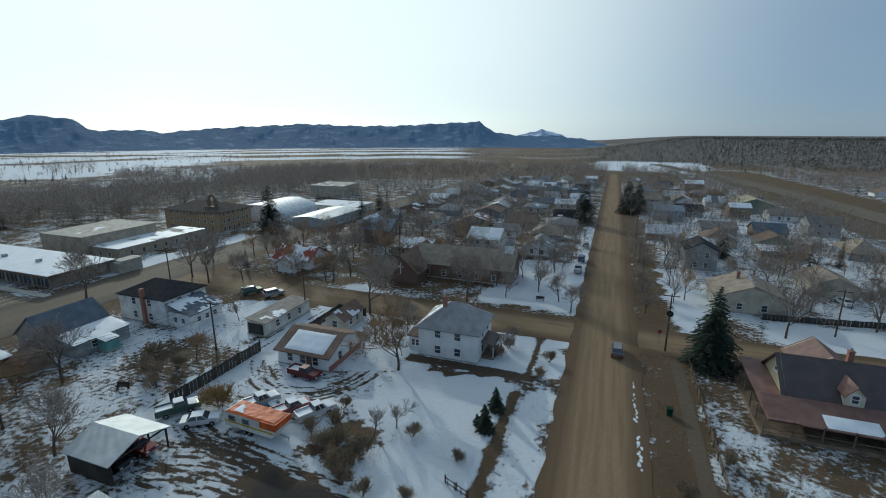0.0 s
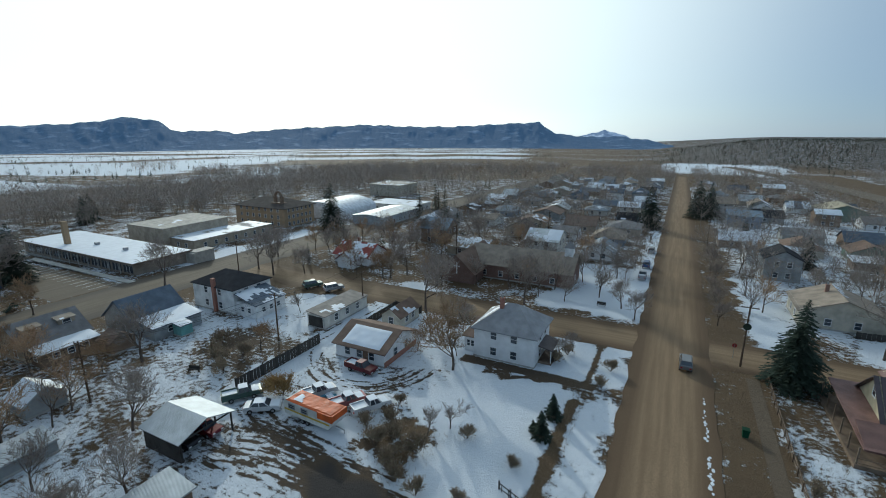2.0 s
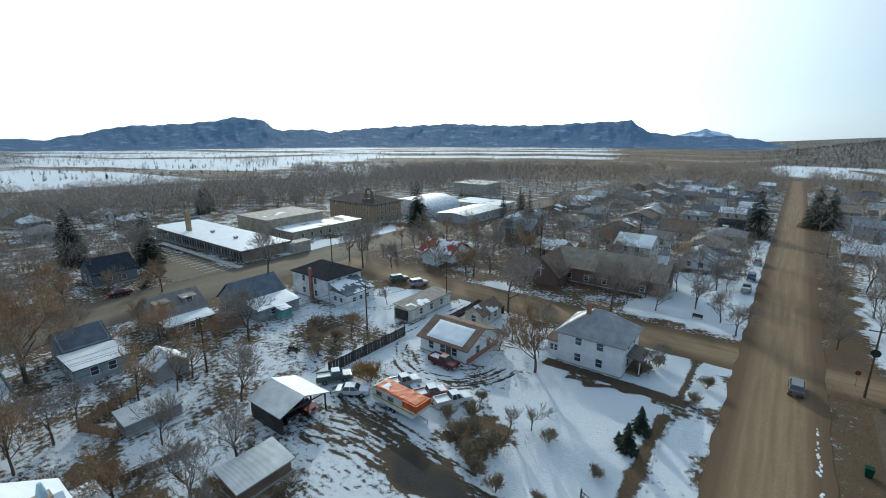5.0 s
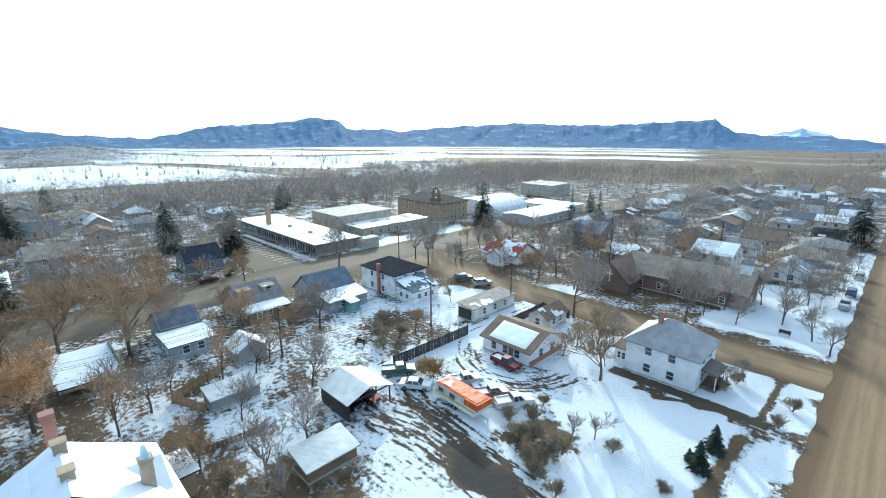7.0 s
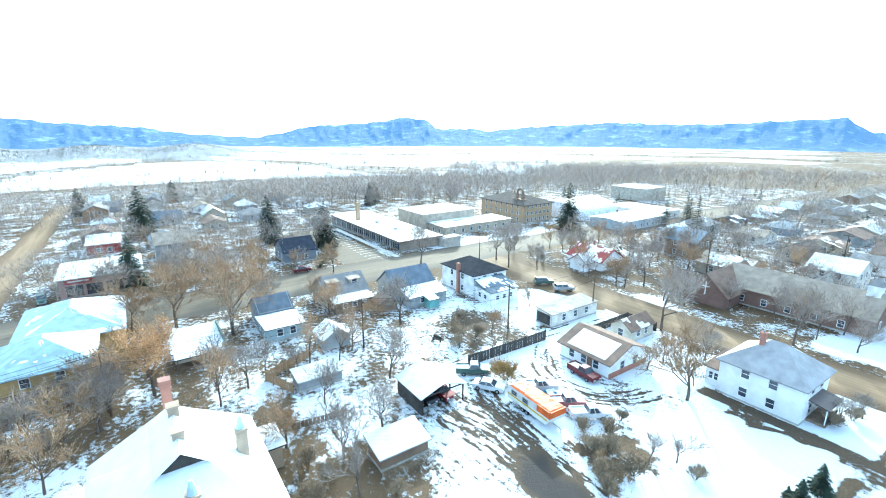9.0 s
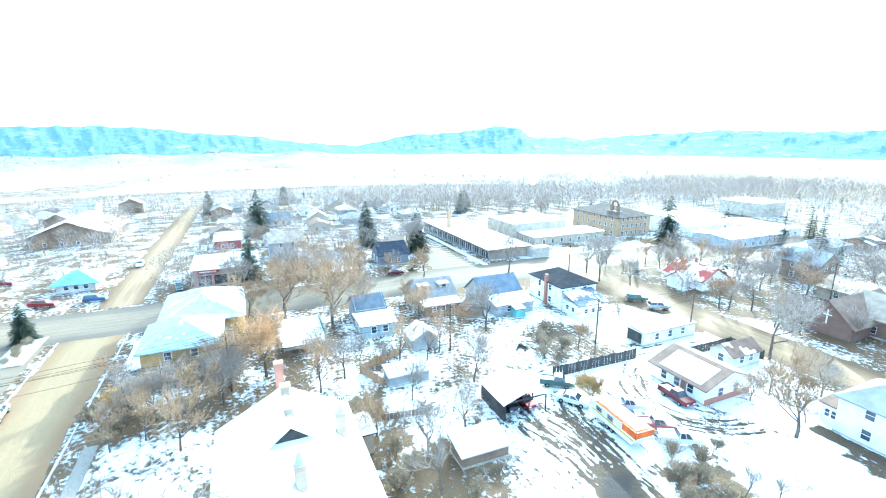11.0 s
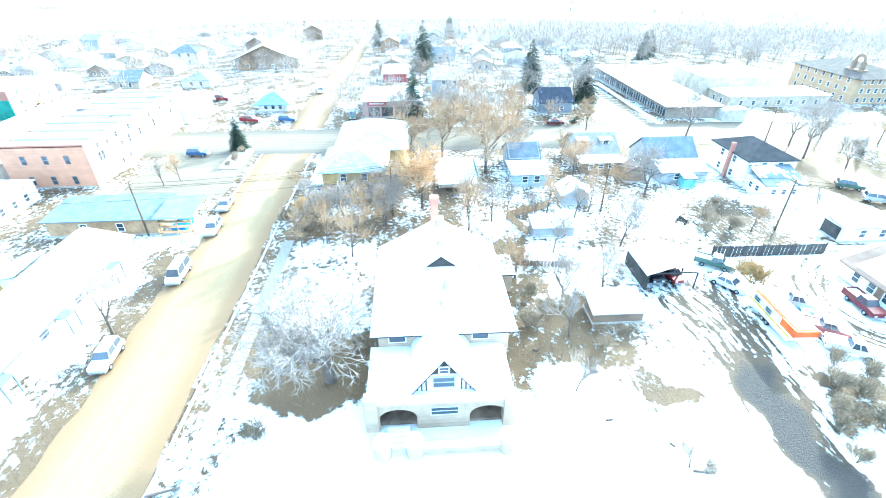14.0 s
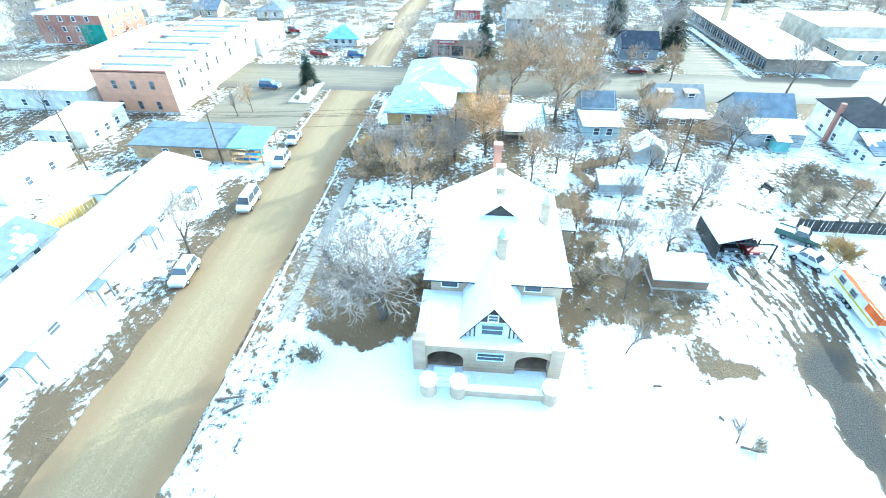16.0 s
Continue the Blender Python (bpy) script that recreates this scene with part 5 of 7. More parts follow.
part("deck", Shape().box(b, b + 2.0, c, d, 2.6, 2.8), TANWOOD, th)
for i in range(5):
    part("deck_post", Shape().box(b + 1.85, b + 2.0, c + i * 2.7, c + i * 2.7 + 0.15, 0, 3.8), WOOD, th)
part("deck_rail", Shape().box(b + 1.88, b + 1.98, c, d, 3.7, 3.8).box(b + 1.88, b + 1.98, c, d, 3.2, 3.27), WOOD, th)
roof_on(th, a, b, c - 2.6, c, 2.7, 0.3, "shed_y", 0.1, R_BLUE, (0.9, 0.9), 13, name="side_roof")
# store with pink front, cafe, small houses beyond the highway
th, (a, b, c, d) = house("pink-fronted store with a snowy flat roof", -142.5, -126.4, -16.3, -1, 4.6, 0, "flat", tint((0.42, 0.27, 0.24)), CONCRETE, (1, 1), 0.6, (0, 0, 0, 0), name="store", category="store", cell=1.0)
for i in range(4):
    part("shop_window", Shape().box(b - 0.03, b + 0.06, c + 1.2 + i * 3.6, c + 4.2 + i * 3.6, 0.5, 2.9), GLASS, th)
part("sign_board", Shape().box(b + 0.1, b + 0.2, c + 1.0, c + 6.0, 3.3, 4.5), tint((0.36, 0.08, 0.09)), th, "dark red sign board with white lettering")
part("sign_bar", Shape().box(b + 0.2, b + 0.23, c + 1.6, c + 5.4, 3.75, 4.05), TRIM, th, "pale bar of lettering")
th, (a, b, c, d) = house("small building with a pale blue porch roof", -143, -134.6, -46.6, -38.6, 2.9, 2.0, "hip", W_PALE, tint((0.16, 0.30, 0.45), "ribs", 0.6), (0.0, 0.0), 1.2, (2, 3, 1, 0), name="cafe", category="building")
house("dark red barn with a snowy roof", -184, -172, -13.4, -5, 3.4, 0.9, "shed_x", tint((0.30, 0.06, 0.06), "siding"), METAL, (0.98, 0.98), 0.4, (0, 2, 0, 0), name="barn", category="barn")
house("slate-blue cottage with a dark blue roof", -137, -127.3, 32.4, 41.2, 3.4, 2.8, "gable_y", tint((0.19, 0.21, 0.235), "siding"), tint((0.035, 0.04, 0.055), "shingle", 0.9), (0.05, 0.0), 0.4, (2, 2, 1, 1), None, "+x")
house("white commercial block beside the highway", -142, -124, -74, -62, 4.5, 0, "flat", W_PALE, CONCRETE, (0.9, 0.9), 0.1, (2, 2, 3, 0), name="store", category="store", cell=1.4)
house("broad brown hall with a snowy roof", -235, -205, -75, -50, 4.5, 5.0, "gable_x", W_BROWN, R_BROWN, (0.95, 0.5), 1.0, (0, 4, 2, 0), name="hall", category="hall", cell=1.4)

# ---- trees ----
def grow(rng, height, levels, kids, spread_deg, trunk_frac=0.25, r0=None, rise=0.2, stems=1):
    """Segments of a bare tree: start, end, radii, level."""
    out = []
    r0 = r0 or height * 0.02
    def branch(p, d, length, r, lev):
        q, seg = p, 3 if lev < 2 else 1 if lev >= levels else 2
        for s in range(seg):
            d = (d + Vector((rng.uniform(-1, 1), rng.uniform(-1, 1), rng.uniform(-0.4, 0.7))) * (0.10 if lev == 0 else 0.22)).normalized()
            e = q + d * length / seg
            ra, rb = r * (1 - 0.42 * s / seg), r * (1 - 0.42 * (s + 1) / seg)
            out.append((q.copy(), e.copy(), ra, rb, lev))
            q = e
            if lev < levels and (s > 0 or lev > 0):
                for _ in range(kids[lev] if s == seg - 1 else max(1, kids[lev] // 2)):
                    ang, az = radians(spread_deg) * rng.uniform(0.45, 1.2), rng.uniform(0, 2 * math.pi)
                    u = d.cross((0, 0, 1) if abs(d.z) < 0.95 else (1, 0, 0)).normalized()
                    w = d.cross(u)
                    nd = d * math.cos(ang) + (u * math.cos(az) + w * math.sin(az)) * math.sin(ang)
                    nd.z += rise
                    branch(q.copy(), nd.normalized(), length * rng.uniform(0.55, 0.85), rb * rng.uniform(0.5, 0.75), lev + 1)
    for s in range(stems):
        lean = Vector((rng.uniform(-1, 1), rng.uniform(-1, 1), 3.0 if stems == 1 else 1.2)).normalized() if stems > 1 else Vector((rng.uniform(-0.06, 0.06), rng.uniform(-0.06, 0.06), 1))
        branch(Vector((0, 0, -0.2)), lean, height * trunk_frac, r0, 0)
    return out


def tree_meshes(seed, height, levels, kids, spread_deg, leaf=None, trunk_frac=0.3, stems=1, r0=None, leafy=0.0, rise=0.2):
    rng = random.Random(seed)
    segs = grow(rng, height, levels, kids, spread_deg, trunk_frac, r0, rise, stems)
    top = max(s[1].z for s in segs)
    k = height / top
    t, c = Shape(), Shape()
    for a, b, ra, rb, lev in segs:
        a, b = a * k, b * k
        if lev <= 1:
            t.tube(a, b, ra, rb, 6 if lev == 0 else 5, False)
        else:
            if lev < levels:
                c.tube(a, b, max(ra, 0.028), max(rb, 0.022), 3, False)
            else:
                u = (b - a).cross(Vector((rng.uniform(-1, 1), rng.uniform(-1, 1), 0.3))).normalized() * 0.026
                w = (b - a).cross(u).normalized() * 0.026
                c.add([a + u, a - u * 0.5 + w * 0.87, a - u * 0.5 - w * 0.87, b], [(0, 1, 3), (1, 2, 3), (2, 0, 3)])
        if lev >= levels - 1 and leafy > 0:
            for _ in range(int(leafy) + (rng.random() < leafy % 1)):
                q = a.lerp(b, rng.random()) + Vector((rng.gauss(0, 0.25), rng.gauss(0, 0.25), rng.gauss(0, 0.2)))
                s, u, w = rng.uniform(0.08, 0.19), Vector((rng.gauss(0, 1), rng.gauss(0, 1), rng.gauss(0, 1))).normalized(), Vector((rng.gauss(0, 1), rng.gauss(0, 1), rng.gauss(0, 1))).normalized()
                c.add([q, q + u * s, q + w * s], [(0, 1, 2)])
    return t.mesh("trunk", BARK), c.mesh("crown", leaf or TWIG)


def conifer_meshes(seed, height, width, rows=16):
    rng = random.Random(seed)
    t, c = Shape().tube((0, 0, -0.2), (0, 0, height * 0.96), height * 0.018, 0.02, 6), Shape()
    for i in range(rows):
        f = (i + 0.3) / rows
        z, r = height * (0.06 + 0.93 * f), width * (1 - f) ** 0.85 * (0.8 + 0.3 * rng.random()) + 0.08
        for j in range(max(7, int(22 * (1 - f)) + 6)):
            az = rng.uniform(0, 2 * math.pi)
            rr = r * rng.uniform(0.65, 1.15)
            d = Vector((math.cos(az), math.sin(az), 0))
            side = Vector((-d.y, d.x, 0))
            n = max(2, int(rr / 0.45))
            for s in range(n):
                g = (s + 0.6) / n
                p = d * rr * g + Vector((0, 0, z - rr * 0.34 * g * g + rng.uniform(-0.1, 0.1)))
                wd, ln = (0.26 + 0.34 * rr * 0.3) * (1.15 - g * 0.7), rr / n * 1.5
                for k in (-1, 1):
                    tip = p + d * ln * 0.8 + side * k * wd * rng.uniform(0.7, 1.3) + Vector((0, 0, rng.uniform(-0.25, 0.05)))
                    c.add([p - d * ln * 0.4 + Vector((0, 0, 0.06)), p + d * ln * 0.5, tip], [(0, 1, 2) if k > 0 else (1, 0, 2)])
    return t.mesh("trunk", BARK), c.mesh("crown", NEEDLE)


def plant(meshes, label, x, y, scale=1.0, turn=0.0, name="tree", category="tree", group=""):
    th = thing(name, label, category, x, y, lie(x, y), turn, group)
    th.scale = (scale, scale, scale * 1.0)
    part("trunk", meshes[0], None, th)
    part("crown", meshes[1], None, th)
    return th


BARE = [tree_meshes(s, 13, 5, (4, 3, 3, 3, 3), 50, trunk_frac=0.26) for s in (1, 2, 3)]
OLD = tree_meshes(12, 13, 6, (5, 3, 3, 2, 2, 3), 52, TWIG, trunk_frac=0.27, r0=0.55, rise=0.08)
LEAFY = [tree_meshes(s, 13, 5, (4, 3, 3, 3, 3), 46, RUST, trunk_frac=0.26, leafy=1.5) for s in (5, 6)]
AMBER = tree_meshes(61, 13, 5, (4, 3, 3, 3, 2), 44, material("amber dry leaves", (0.50, 0.31, 0.16), 0.9, var=0.35, bump=0.0), trunk_frac=0.24, leafy=3.4)
SMALL = [tree_meshes(s, 6, 4, (4, 3, 3, 2), 40) for s in (7, 8)]
BUSH = [tree_meshes(s, 2.2, 3, (4, 3, 3), 40, BRUSH, 0.4, 7, 0.03, 0.3) for s in (21, 22)]
GOLDBUSH = tree_meshes(31, 4, 4, (4, 3, 3, 2), 45, GOLD, 0.25, 4, 0.08, 2.0)
FIR = [conifer_meshes(s, 14, 4.6, 32) for s in (41, 42)]
LITTLEFIR = conifer_meshes(45, 3.8, 1.0, 14)
NARROW = conifer_meshes(47, 15, 1.9, 22)
rnd = random.Random(5)
spots = [(-43.7, 77.3, 13.8, 0), (-28.6, 58.6, 12.5, 3), (-27.2, 90.3, 12, 0), (-5.6, 92, 7.5, 1), (-105.4, 62.9, 13, 2), (-73.6, 38.6, 12, 1), (-97.6, 83.5, 12.5, 1), (-90, 81.3, 14, 0), (-8.6, 97, 7.5, 2), (31.5, 92.4, 11, 0), (-112.5, 40.5, 9, 3), (-137.4, 45, 15, 1), (-102.5, 95, 11, 0), (-46.7, 21, 8, 2),
         (-43.8, 14.6, 8.5, 1), (-42, -38.7, 10.5, 1), (-65.4, -16.4, 8, 2), (-77.5, -23.5, 6, 3), (-60, 50, 6, 3), (8.6, 96, 5.9, 1), (9.3, 104, 6.3, 2), (8.9, 113, 5.9, 0), (9.4, 124, 6.6, 1), (9, 136, 6.6, 2), (48, 101, 11, 1), (60, 112, 12, 2), (56, 92, 10, 0), (70, 104, 12, 1),
         (40, 108, 9, 2), (-76, 34, 6, 4), (-61, 118, 9, 3), (-36, 122, 10, 1), (-12, 118, 8, 0), (-66, 128, 11, 2), (-34, 100, 9, 0), (-48, 93, 10, 1), (-84, 86, 8, 2), (-15, 70, 4.5, 1), (-13.5, 73, 4, 2), (-50, 10, 7.5, 3), (-56, 17, 6.5, 0), (-36.5, 66, 6, 3),
         (-33, 72, 7, 1), (-52, 92, 9, 3), (-60, 97, 10, 0), (-68, 112, 10, 1), (-20, 96, 7, 2), (-64, 92, 9, 4), (-14, 104, 6, 1), (-40, 136, 11, 2), (-22, 130, 9, 3), (-58, 140, 10, 0), (-74, 132, 10, 1), (36, 122, 9, 1), (44, 138, 10, 0), (28, 122, 8, 2),
         (52, 142, 11, 1), (-71.6, -2, 13.5, 5), (-86.5, 11.2, 17, 4), (-113.1, 5.8, 15, 1), (-66.1, 9.3, 8.5, 1), (-70.4, 5.8, 6.5, 2), (-68.8, 12.4, 6, 0), (-84, 28.5, 9, 4), (-67.7, 16.9, 5, 0), (-57, 27.5, 9.5, 2), (-96, 3, 15, 4), (-104, 13, 14, 0), (-122, 12, 13, 3), (-118, -6, 12, 1),
         (-100, -4, 11, 3), (-78, -2.5, 9, 0), (-92, 19, 10, 2), (-118, 24, 11, 3), (-66, -8, 10, 1), (-70, -7, 9, 4)]
for i, (x, y, h, k) in enumerate(spots):
    me = (BARE + LEAFY + [AMBER])[k]
    lab = ("tall bare deciduous tree with grey-brown twigs", "bare cottonwood keeping some rusty dry leaves")[k > 2]
    plant(me, lab, x, y, h / 13, rnd.uniform(0, 360), group="street trees")
plant(OLD, "old spreading bare tree before the stone house", -33.3, -12.4, 1.25, 20)
for x, y, h in ((-30.3, 12.4, 4.5), (-38.1, 14.0, 6.5), (-22.6, 45.4, 4.5), (-24.5, 43.0, 4.5), (-66.0, 65.5, 4.5), (-36.5, 61.5, 5.0), (-21.5, 19.5, 4.2), (-30.0, 63, 4), (-71, -11, 6), (-69, -19, 5), (-74, -14, 6.5), (-62, -12, 5.5), (-66, -22, 5), (-84, -51, 6)):
    plant(SMALL[int(x * 7) % 2], "small bare yard tree", x, y, h / 6, rnd.uniform(0, 360), "small_tree", group="yard trees")
YARDS = [(-74, -56, -22, -7, 12), (-98, -58, -20, 36, 7), (-98, -58, 88, 132, 15), (-56, -12, 92, 132, 14), (14, 70, 100, 150, 16), (-140, -118, -15, 40, 8), (-100, -62, -110, -84, 6)]
SLIM = [tree_meshes(s, 8, 4, (4, 3, 3, 2), 40, lf, 0.28, 1, 0.13, lv) for s, lf, lv in ((51, TWIG, 0.0), (52, RUST, 1.4), (53, TWIG, 0.0))]
for x0, x1, y0, y1, n in YARDS:
    k = 0
    while k < n:
        x, y = rnd.uniform(x0, x1), rnd.uniform(y0, y1)
        if any(q[0] - 1.2 < x < q[1] + 1.2 and q[2] - 1.2 < y < q[3] + 1.2 for q in BUILT) or 75 < y < 91 or (-61 < x < -49 and y > 20) or (-53 < x < -30 and y < 66):
            continue
        k += 1
        j = rnd.randrange(3)
        plant(SLIM[j], ("slim bare tree in a back yard", "slim tree with dry rusty leaves")[j == 1], x, y, rnd.uniform(0.65, 1.25), rnd.uniform(0, 360), "tree", group="yard trees")
for x, y, s in ((-13.8, 42.2, 0.8), (-26.7, -18.1, 1.1), (-27.5, 40.5, 1.2), (-29, 38.5, 1.3), (-26, 37, 1.1), (-24, 39.6, 1.3), (-29.6, 43, 1.2), (-32, 41, 1.0), (-63, 44, 1.5), (-61, 47, 1.3), (-66, 46, 1.2), (-68, 49, 1.4), (-59, 42, 1.3), (-21.2, 20.8, 0.7),
                (-40, 10, 1.2), (-42, 12, 1.0), (-45, 11, 1.2), (-36.5, 17.5, 0.9), (-15.5, 68, 1.1), (-14, 71.5, 1.0), (-7, 69, 1.0), (-7.5, 63.5, 0.9), (-68, -24, 1.3), (-64, -20, 1.4), (-71, -22, 1.2), (14.8, 52, 1.0), (9.6, 45, 0.9), (16, 44, 1.2), (18, 46, 1.2), (22, 45, 1.3), (26, 47, 1.3),
                (-20, 44.5, 0.9), (-31, 47, 0.8), (-17, 35, 0.8), (-21, 34, 1.0), (-24, 35, 1.1), (-88, 62, 0.9), (-38, -10, 0.9)):
    plant(BUSH[int(abs(x) * 3) % 2], "tangled dry brown shrub", x, y, s, rnd.uniform(0, 360), "shrub", "shrub", "dry shrubs")
plant(GOLDBUSH, "golden dry-leaved shrub by the parked cars", -46.5, 41.5, 1.0, 0, "shrub", "shrub")
plant(GOLDBUSH, "golden dry-leaved shrub beside the apartment house", -70, -20, 1.2, 80, "shrub", "shrub")
for x, y, h, k in ((16.9, 76.4, 13.5, 0), (-117.5, 136.8, 18, 1), (-9.5, 194, 17, 0), (-159.8, 36.7, 16, 0), (-140.8, 49.1, 15, 1), (-193.8, 1.7, 19, 0), (-221, 103, 12, 1), (-230, 110, 12, 0), (-103, -42.5, 8, 1), (-127.5, -3, 13, 0), (-300, 20, 14, 1), (-270, -20, 14, 0), (7.8, 232, 17, 1), (12.4, 235, 16, 0), (20.7, 181, 8, 1), (31.8, 150.2, 9, 0)):
    plant(FIR[k], "dark green spruce with drooping boughs", x, y, h / 14, rnd.uniform(0, 360), "spruce", "tree", "spruces")
for x, y, h in ((-100.3, 174, 14), (-95.4, 180, 15), (-80.5, 159, 16), (-90, 94.1, 6), (-93, 178, 13), (60, 150, 9), (75, 160, 9)):
    plant(NARROW, "narrow dark evergreen tree", x, y, h / 15, rnd.uniform(0, 360), "evergreen", "tree", "evergreens")
for x, y, s in ((-12.2, 48.7, 1.0), (-11.9, 53.3, 0.95), (-13.4, 49.5, 0.45)):
    plant(BUSH[0], "ring of dry grass round a young spruce", x + 0.1, y - 0.5, 0.42 * s, 30, "grass_clump", "grass", "grass rings")
    plant(LITTLEFIR, "young spruce standing in the snowy lawn", x, y, s, 40 * s, "young_spruce", "tree", "young spruces")

# woods and far trees, too many to count
def joined(name, shape_v, shape_t, places, mat, label, category):
    """Many copies of one low mesh in one object; places are rows of x, y, scale, turn."""
    v, t = np.array(shape_v), np.array(shape_t)
    p = np.array(places)
    c, s = np.cos(p[:, 3]), np.sin(p[:, 3])
    X = (v[None, :, 0] * c[:, None] - v[None, :, 1] * s[:, None]) * p[:, 2:3] + p[:, 0:1]
    Y = (v[None, :, 0] * s[:, None] + v[None, :, 1] * c[:, None]) * p[:, 2:3] + p[:, 1:2]
    Z = v[None, :, 2] * p[:, 2:3] + land(p[:, 0], p[:, 1])[:, None]
    co = np.stack([X, Y, Z], -1).reshape(-1, 3).astype(np.float32)
    f = (t[None] + (np.arange(len(p)) * len(v))[:, None, None]).reshape(-1, 3).astype(np.int32)
    me = bpy.data.meshes.new(name)
    me.vertices.add(len(co))
    me.vertices.foreach_set("co", co.ravel())
    me.loops.add(f.size)
    me.loops.foreach_set("vertex_index", f.ravel())
    me.polygons.add(len(f))
    me.polygons.foreach_set("loop_start", np.arange(0, f.size, 3, dtype=np.int32))
    me.update()
    me.materials.append(mat)
    return tagged(new(name, me), label, category, kind="stuff")


def low_tree(seed, height, twigs, width):
    """A thin far tree: a trunk and many three-sided twigs as slivers."""
    rng = random.Random(seed)
    v, t = [], []
    def sliver(a, b, r):
        o = len(v)
        u = Vector((rng.uniform(-1, 1), rng.uniform(-1, 1), rng.uniform(-0.5, 0.5))).normalized() * r
        v.extend([tuple(a - u), tuple(a + u), tuple(b)])
        t.append((o, o + 1, o + 2))
    for k in range(3):
        sliver(Vector((0, 0, 0)), Vector((rng.uniform(-0.5, 0.5), rng.uniform(-0.5, 0.5), height * 0.75)), height * 0.022)
    for k in range(twigs):
        az, f = rng.uniform(0, 2 * math.pi), rng.random()
        a = Vector((math.cos(az), math.sin(az), 0)) * width * 0.35 * rng.random() + Vector((0, 0, height * (0.22 + 0.45 * f)))
        d = Vector((math.cos(az) * rng.uniform(0.4, 1.2), math.sin(az) * rng.uniform(0.4, 1.2), rng.uniform(0.3, 1.3)))
        sliver(a, a + d * height * rng.uniform(0.12, 0.27), height * rng.uniform(0.006, 0.014))
    return v, t


def round_tree(seed, height, twigs, width, fine=0.006):
    """A far bare tree: a trunk, a few limbs and a rounded crown of fine twigs."""
    rng = random.Random(seed)
    v, t = [], []
    def sliver(a, b, r):
        o = len(v)
        u = Vector((rng.uniform(-1, 1), rng.uniform(-1, 1), rng.uniform(-0.5, 0.5))).normalized() * r
        v.extend([tuple(a - u), tuple(a + u), tuple(b)])
        t.append((o, o + 1, o + 2))
    mid = Vector((0, 0, height * 0.58))
    for k in range(2):
        sliver(Vector((0, 0, 0)), mid + Vector((rng.uniform(-0.4, 0.4), rng.uniform(-0.4, 0.4), height * 0.2)), height * 0.010)
    for k in range(9):
        az = rng.uniform(0, 6.28)
        sliver(Vector((0, 0, height * rng.uniform(0.2, 0.4))), mid + Vector((math.cos(az) * width * 0.33, math.sin(az) * width * 0.33, height * rng.uniform(-0.1, 0.25))), height * 0.009)
    for k in range(twigs):
        d = Vector((rng.gauss(0, 1), rng.gauss(0, 1), rng.gauss(0.15, 1))).normalized()
        f = rng.uniform(0.35, 0.95) ** 0.7
        a = mid + Vector((d.x * width * 0.5 * f, d.y * width * 0.5 * f, d.z * height * 0.40 * f))
        e = (d + Vector((rng.gauss(0, 0.4), rng.gauss(0, 0.4), 0.5))).normalized()
        sliver(a, a + e * height * rng.uniform(0.07, 0.15), height * fine * rng.uniform(0.7, 1.4))
    return v, t


def low_fir(seed, height, n):
    rng = random.Random(seed)
    v, t = [], []
    for k in range(n):
        f = (k / n) ** 0.9
        az, r = rng.uniform(0, 6.28), height * 0.22 * (1 - f) + 0.15
        p = Vector((0, 0, height * (0.08 + 0.92 * f)))
        q = Vector((math.cos(az) * r, math.sin(az) * r, p.z - r * 0.5))
        s = Vector((-math.sin(az), math.cos(az), 0)) * r * 0.55
        o = len(v)
        v.extend([tuple(p), tuple(q - s), tuple(q + s)])
        t.append((o, o + 1, o + 2))
    return v, t


def free_of(x, y):
    """Keep streets and built lots clear."""
    return not (-6 < x < 8 or (90 < x < 152 and 90 < y < 640) or -119 < x < -98 or 75 < y < 91 or -38 < y < -25 or (-195 < x < -100 and 44 < y < 210) or (-140 < x < -75 and -105 < y < -38))


HOUSE_SPOTS = []
rng = random.Random(77)
places = {"a": [], "b": [], "c": [], "gold": [], "fir": []}
count = 0
while count < 4700:     # town trees among the houses
    az, d = radians(rng.uniform(-40, 150)), math.sqrt(rng.uniform(118 ** 2, 620 ** 2))
    x, y = -math.sin(az) * d, math.cos(az) * d
    if not free_of(x, y) or (az > radians(55) and d > 420) or (x > 70 and y < 330 and x - 70 > (y - 60) * 0.3):
        continue
    count += 1
    k = rng.random()
    places["gold" if k < 0.07 else "fir" if k < 0.11 else "a" if d < 260 else "b"].append((x, y, rng.uniform(0.5, 1.2), rng.uniform(0, 6.28)))
count = 0
while count < 950:     # river woods to the west
    az, d = radians(rng.uniform(20, 100)), rng.uniform(240, 520)
    x, y = -math.sin(az) * d, math.cos(az) * d
    if x > -190 - rng.random() * 30 or (y < 60 and rng.random() < 0.6) or x < -290 - rng.random() * 60:
        continue
    count += 1
    places["b"].append((x, y, rng.uniform(0.8, 1.35), rng.uniform(0, 6.28)))
count = 0
while count < 1900:     # far valley and the wooded ridge
    az, d = radians(rng.uniform(-45, 40)), math.sqrt(rng.uniform(560 ** 2, 2100 ** 2))
    x, y = -math.sin(az) * d, math.cos(az) * d
    if az > radians(2) and d > 1150 and rng.random() < 0.8:
        continue
    count += 1
    (places["fir"] if az < radians(2) and d > 650 else places["c"]).append((x, y, rng.uniform(0.5, 0.9), rng.uniform(0, 6.28)))
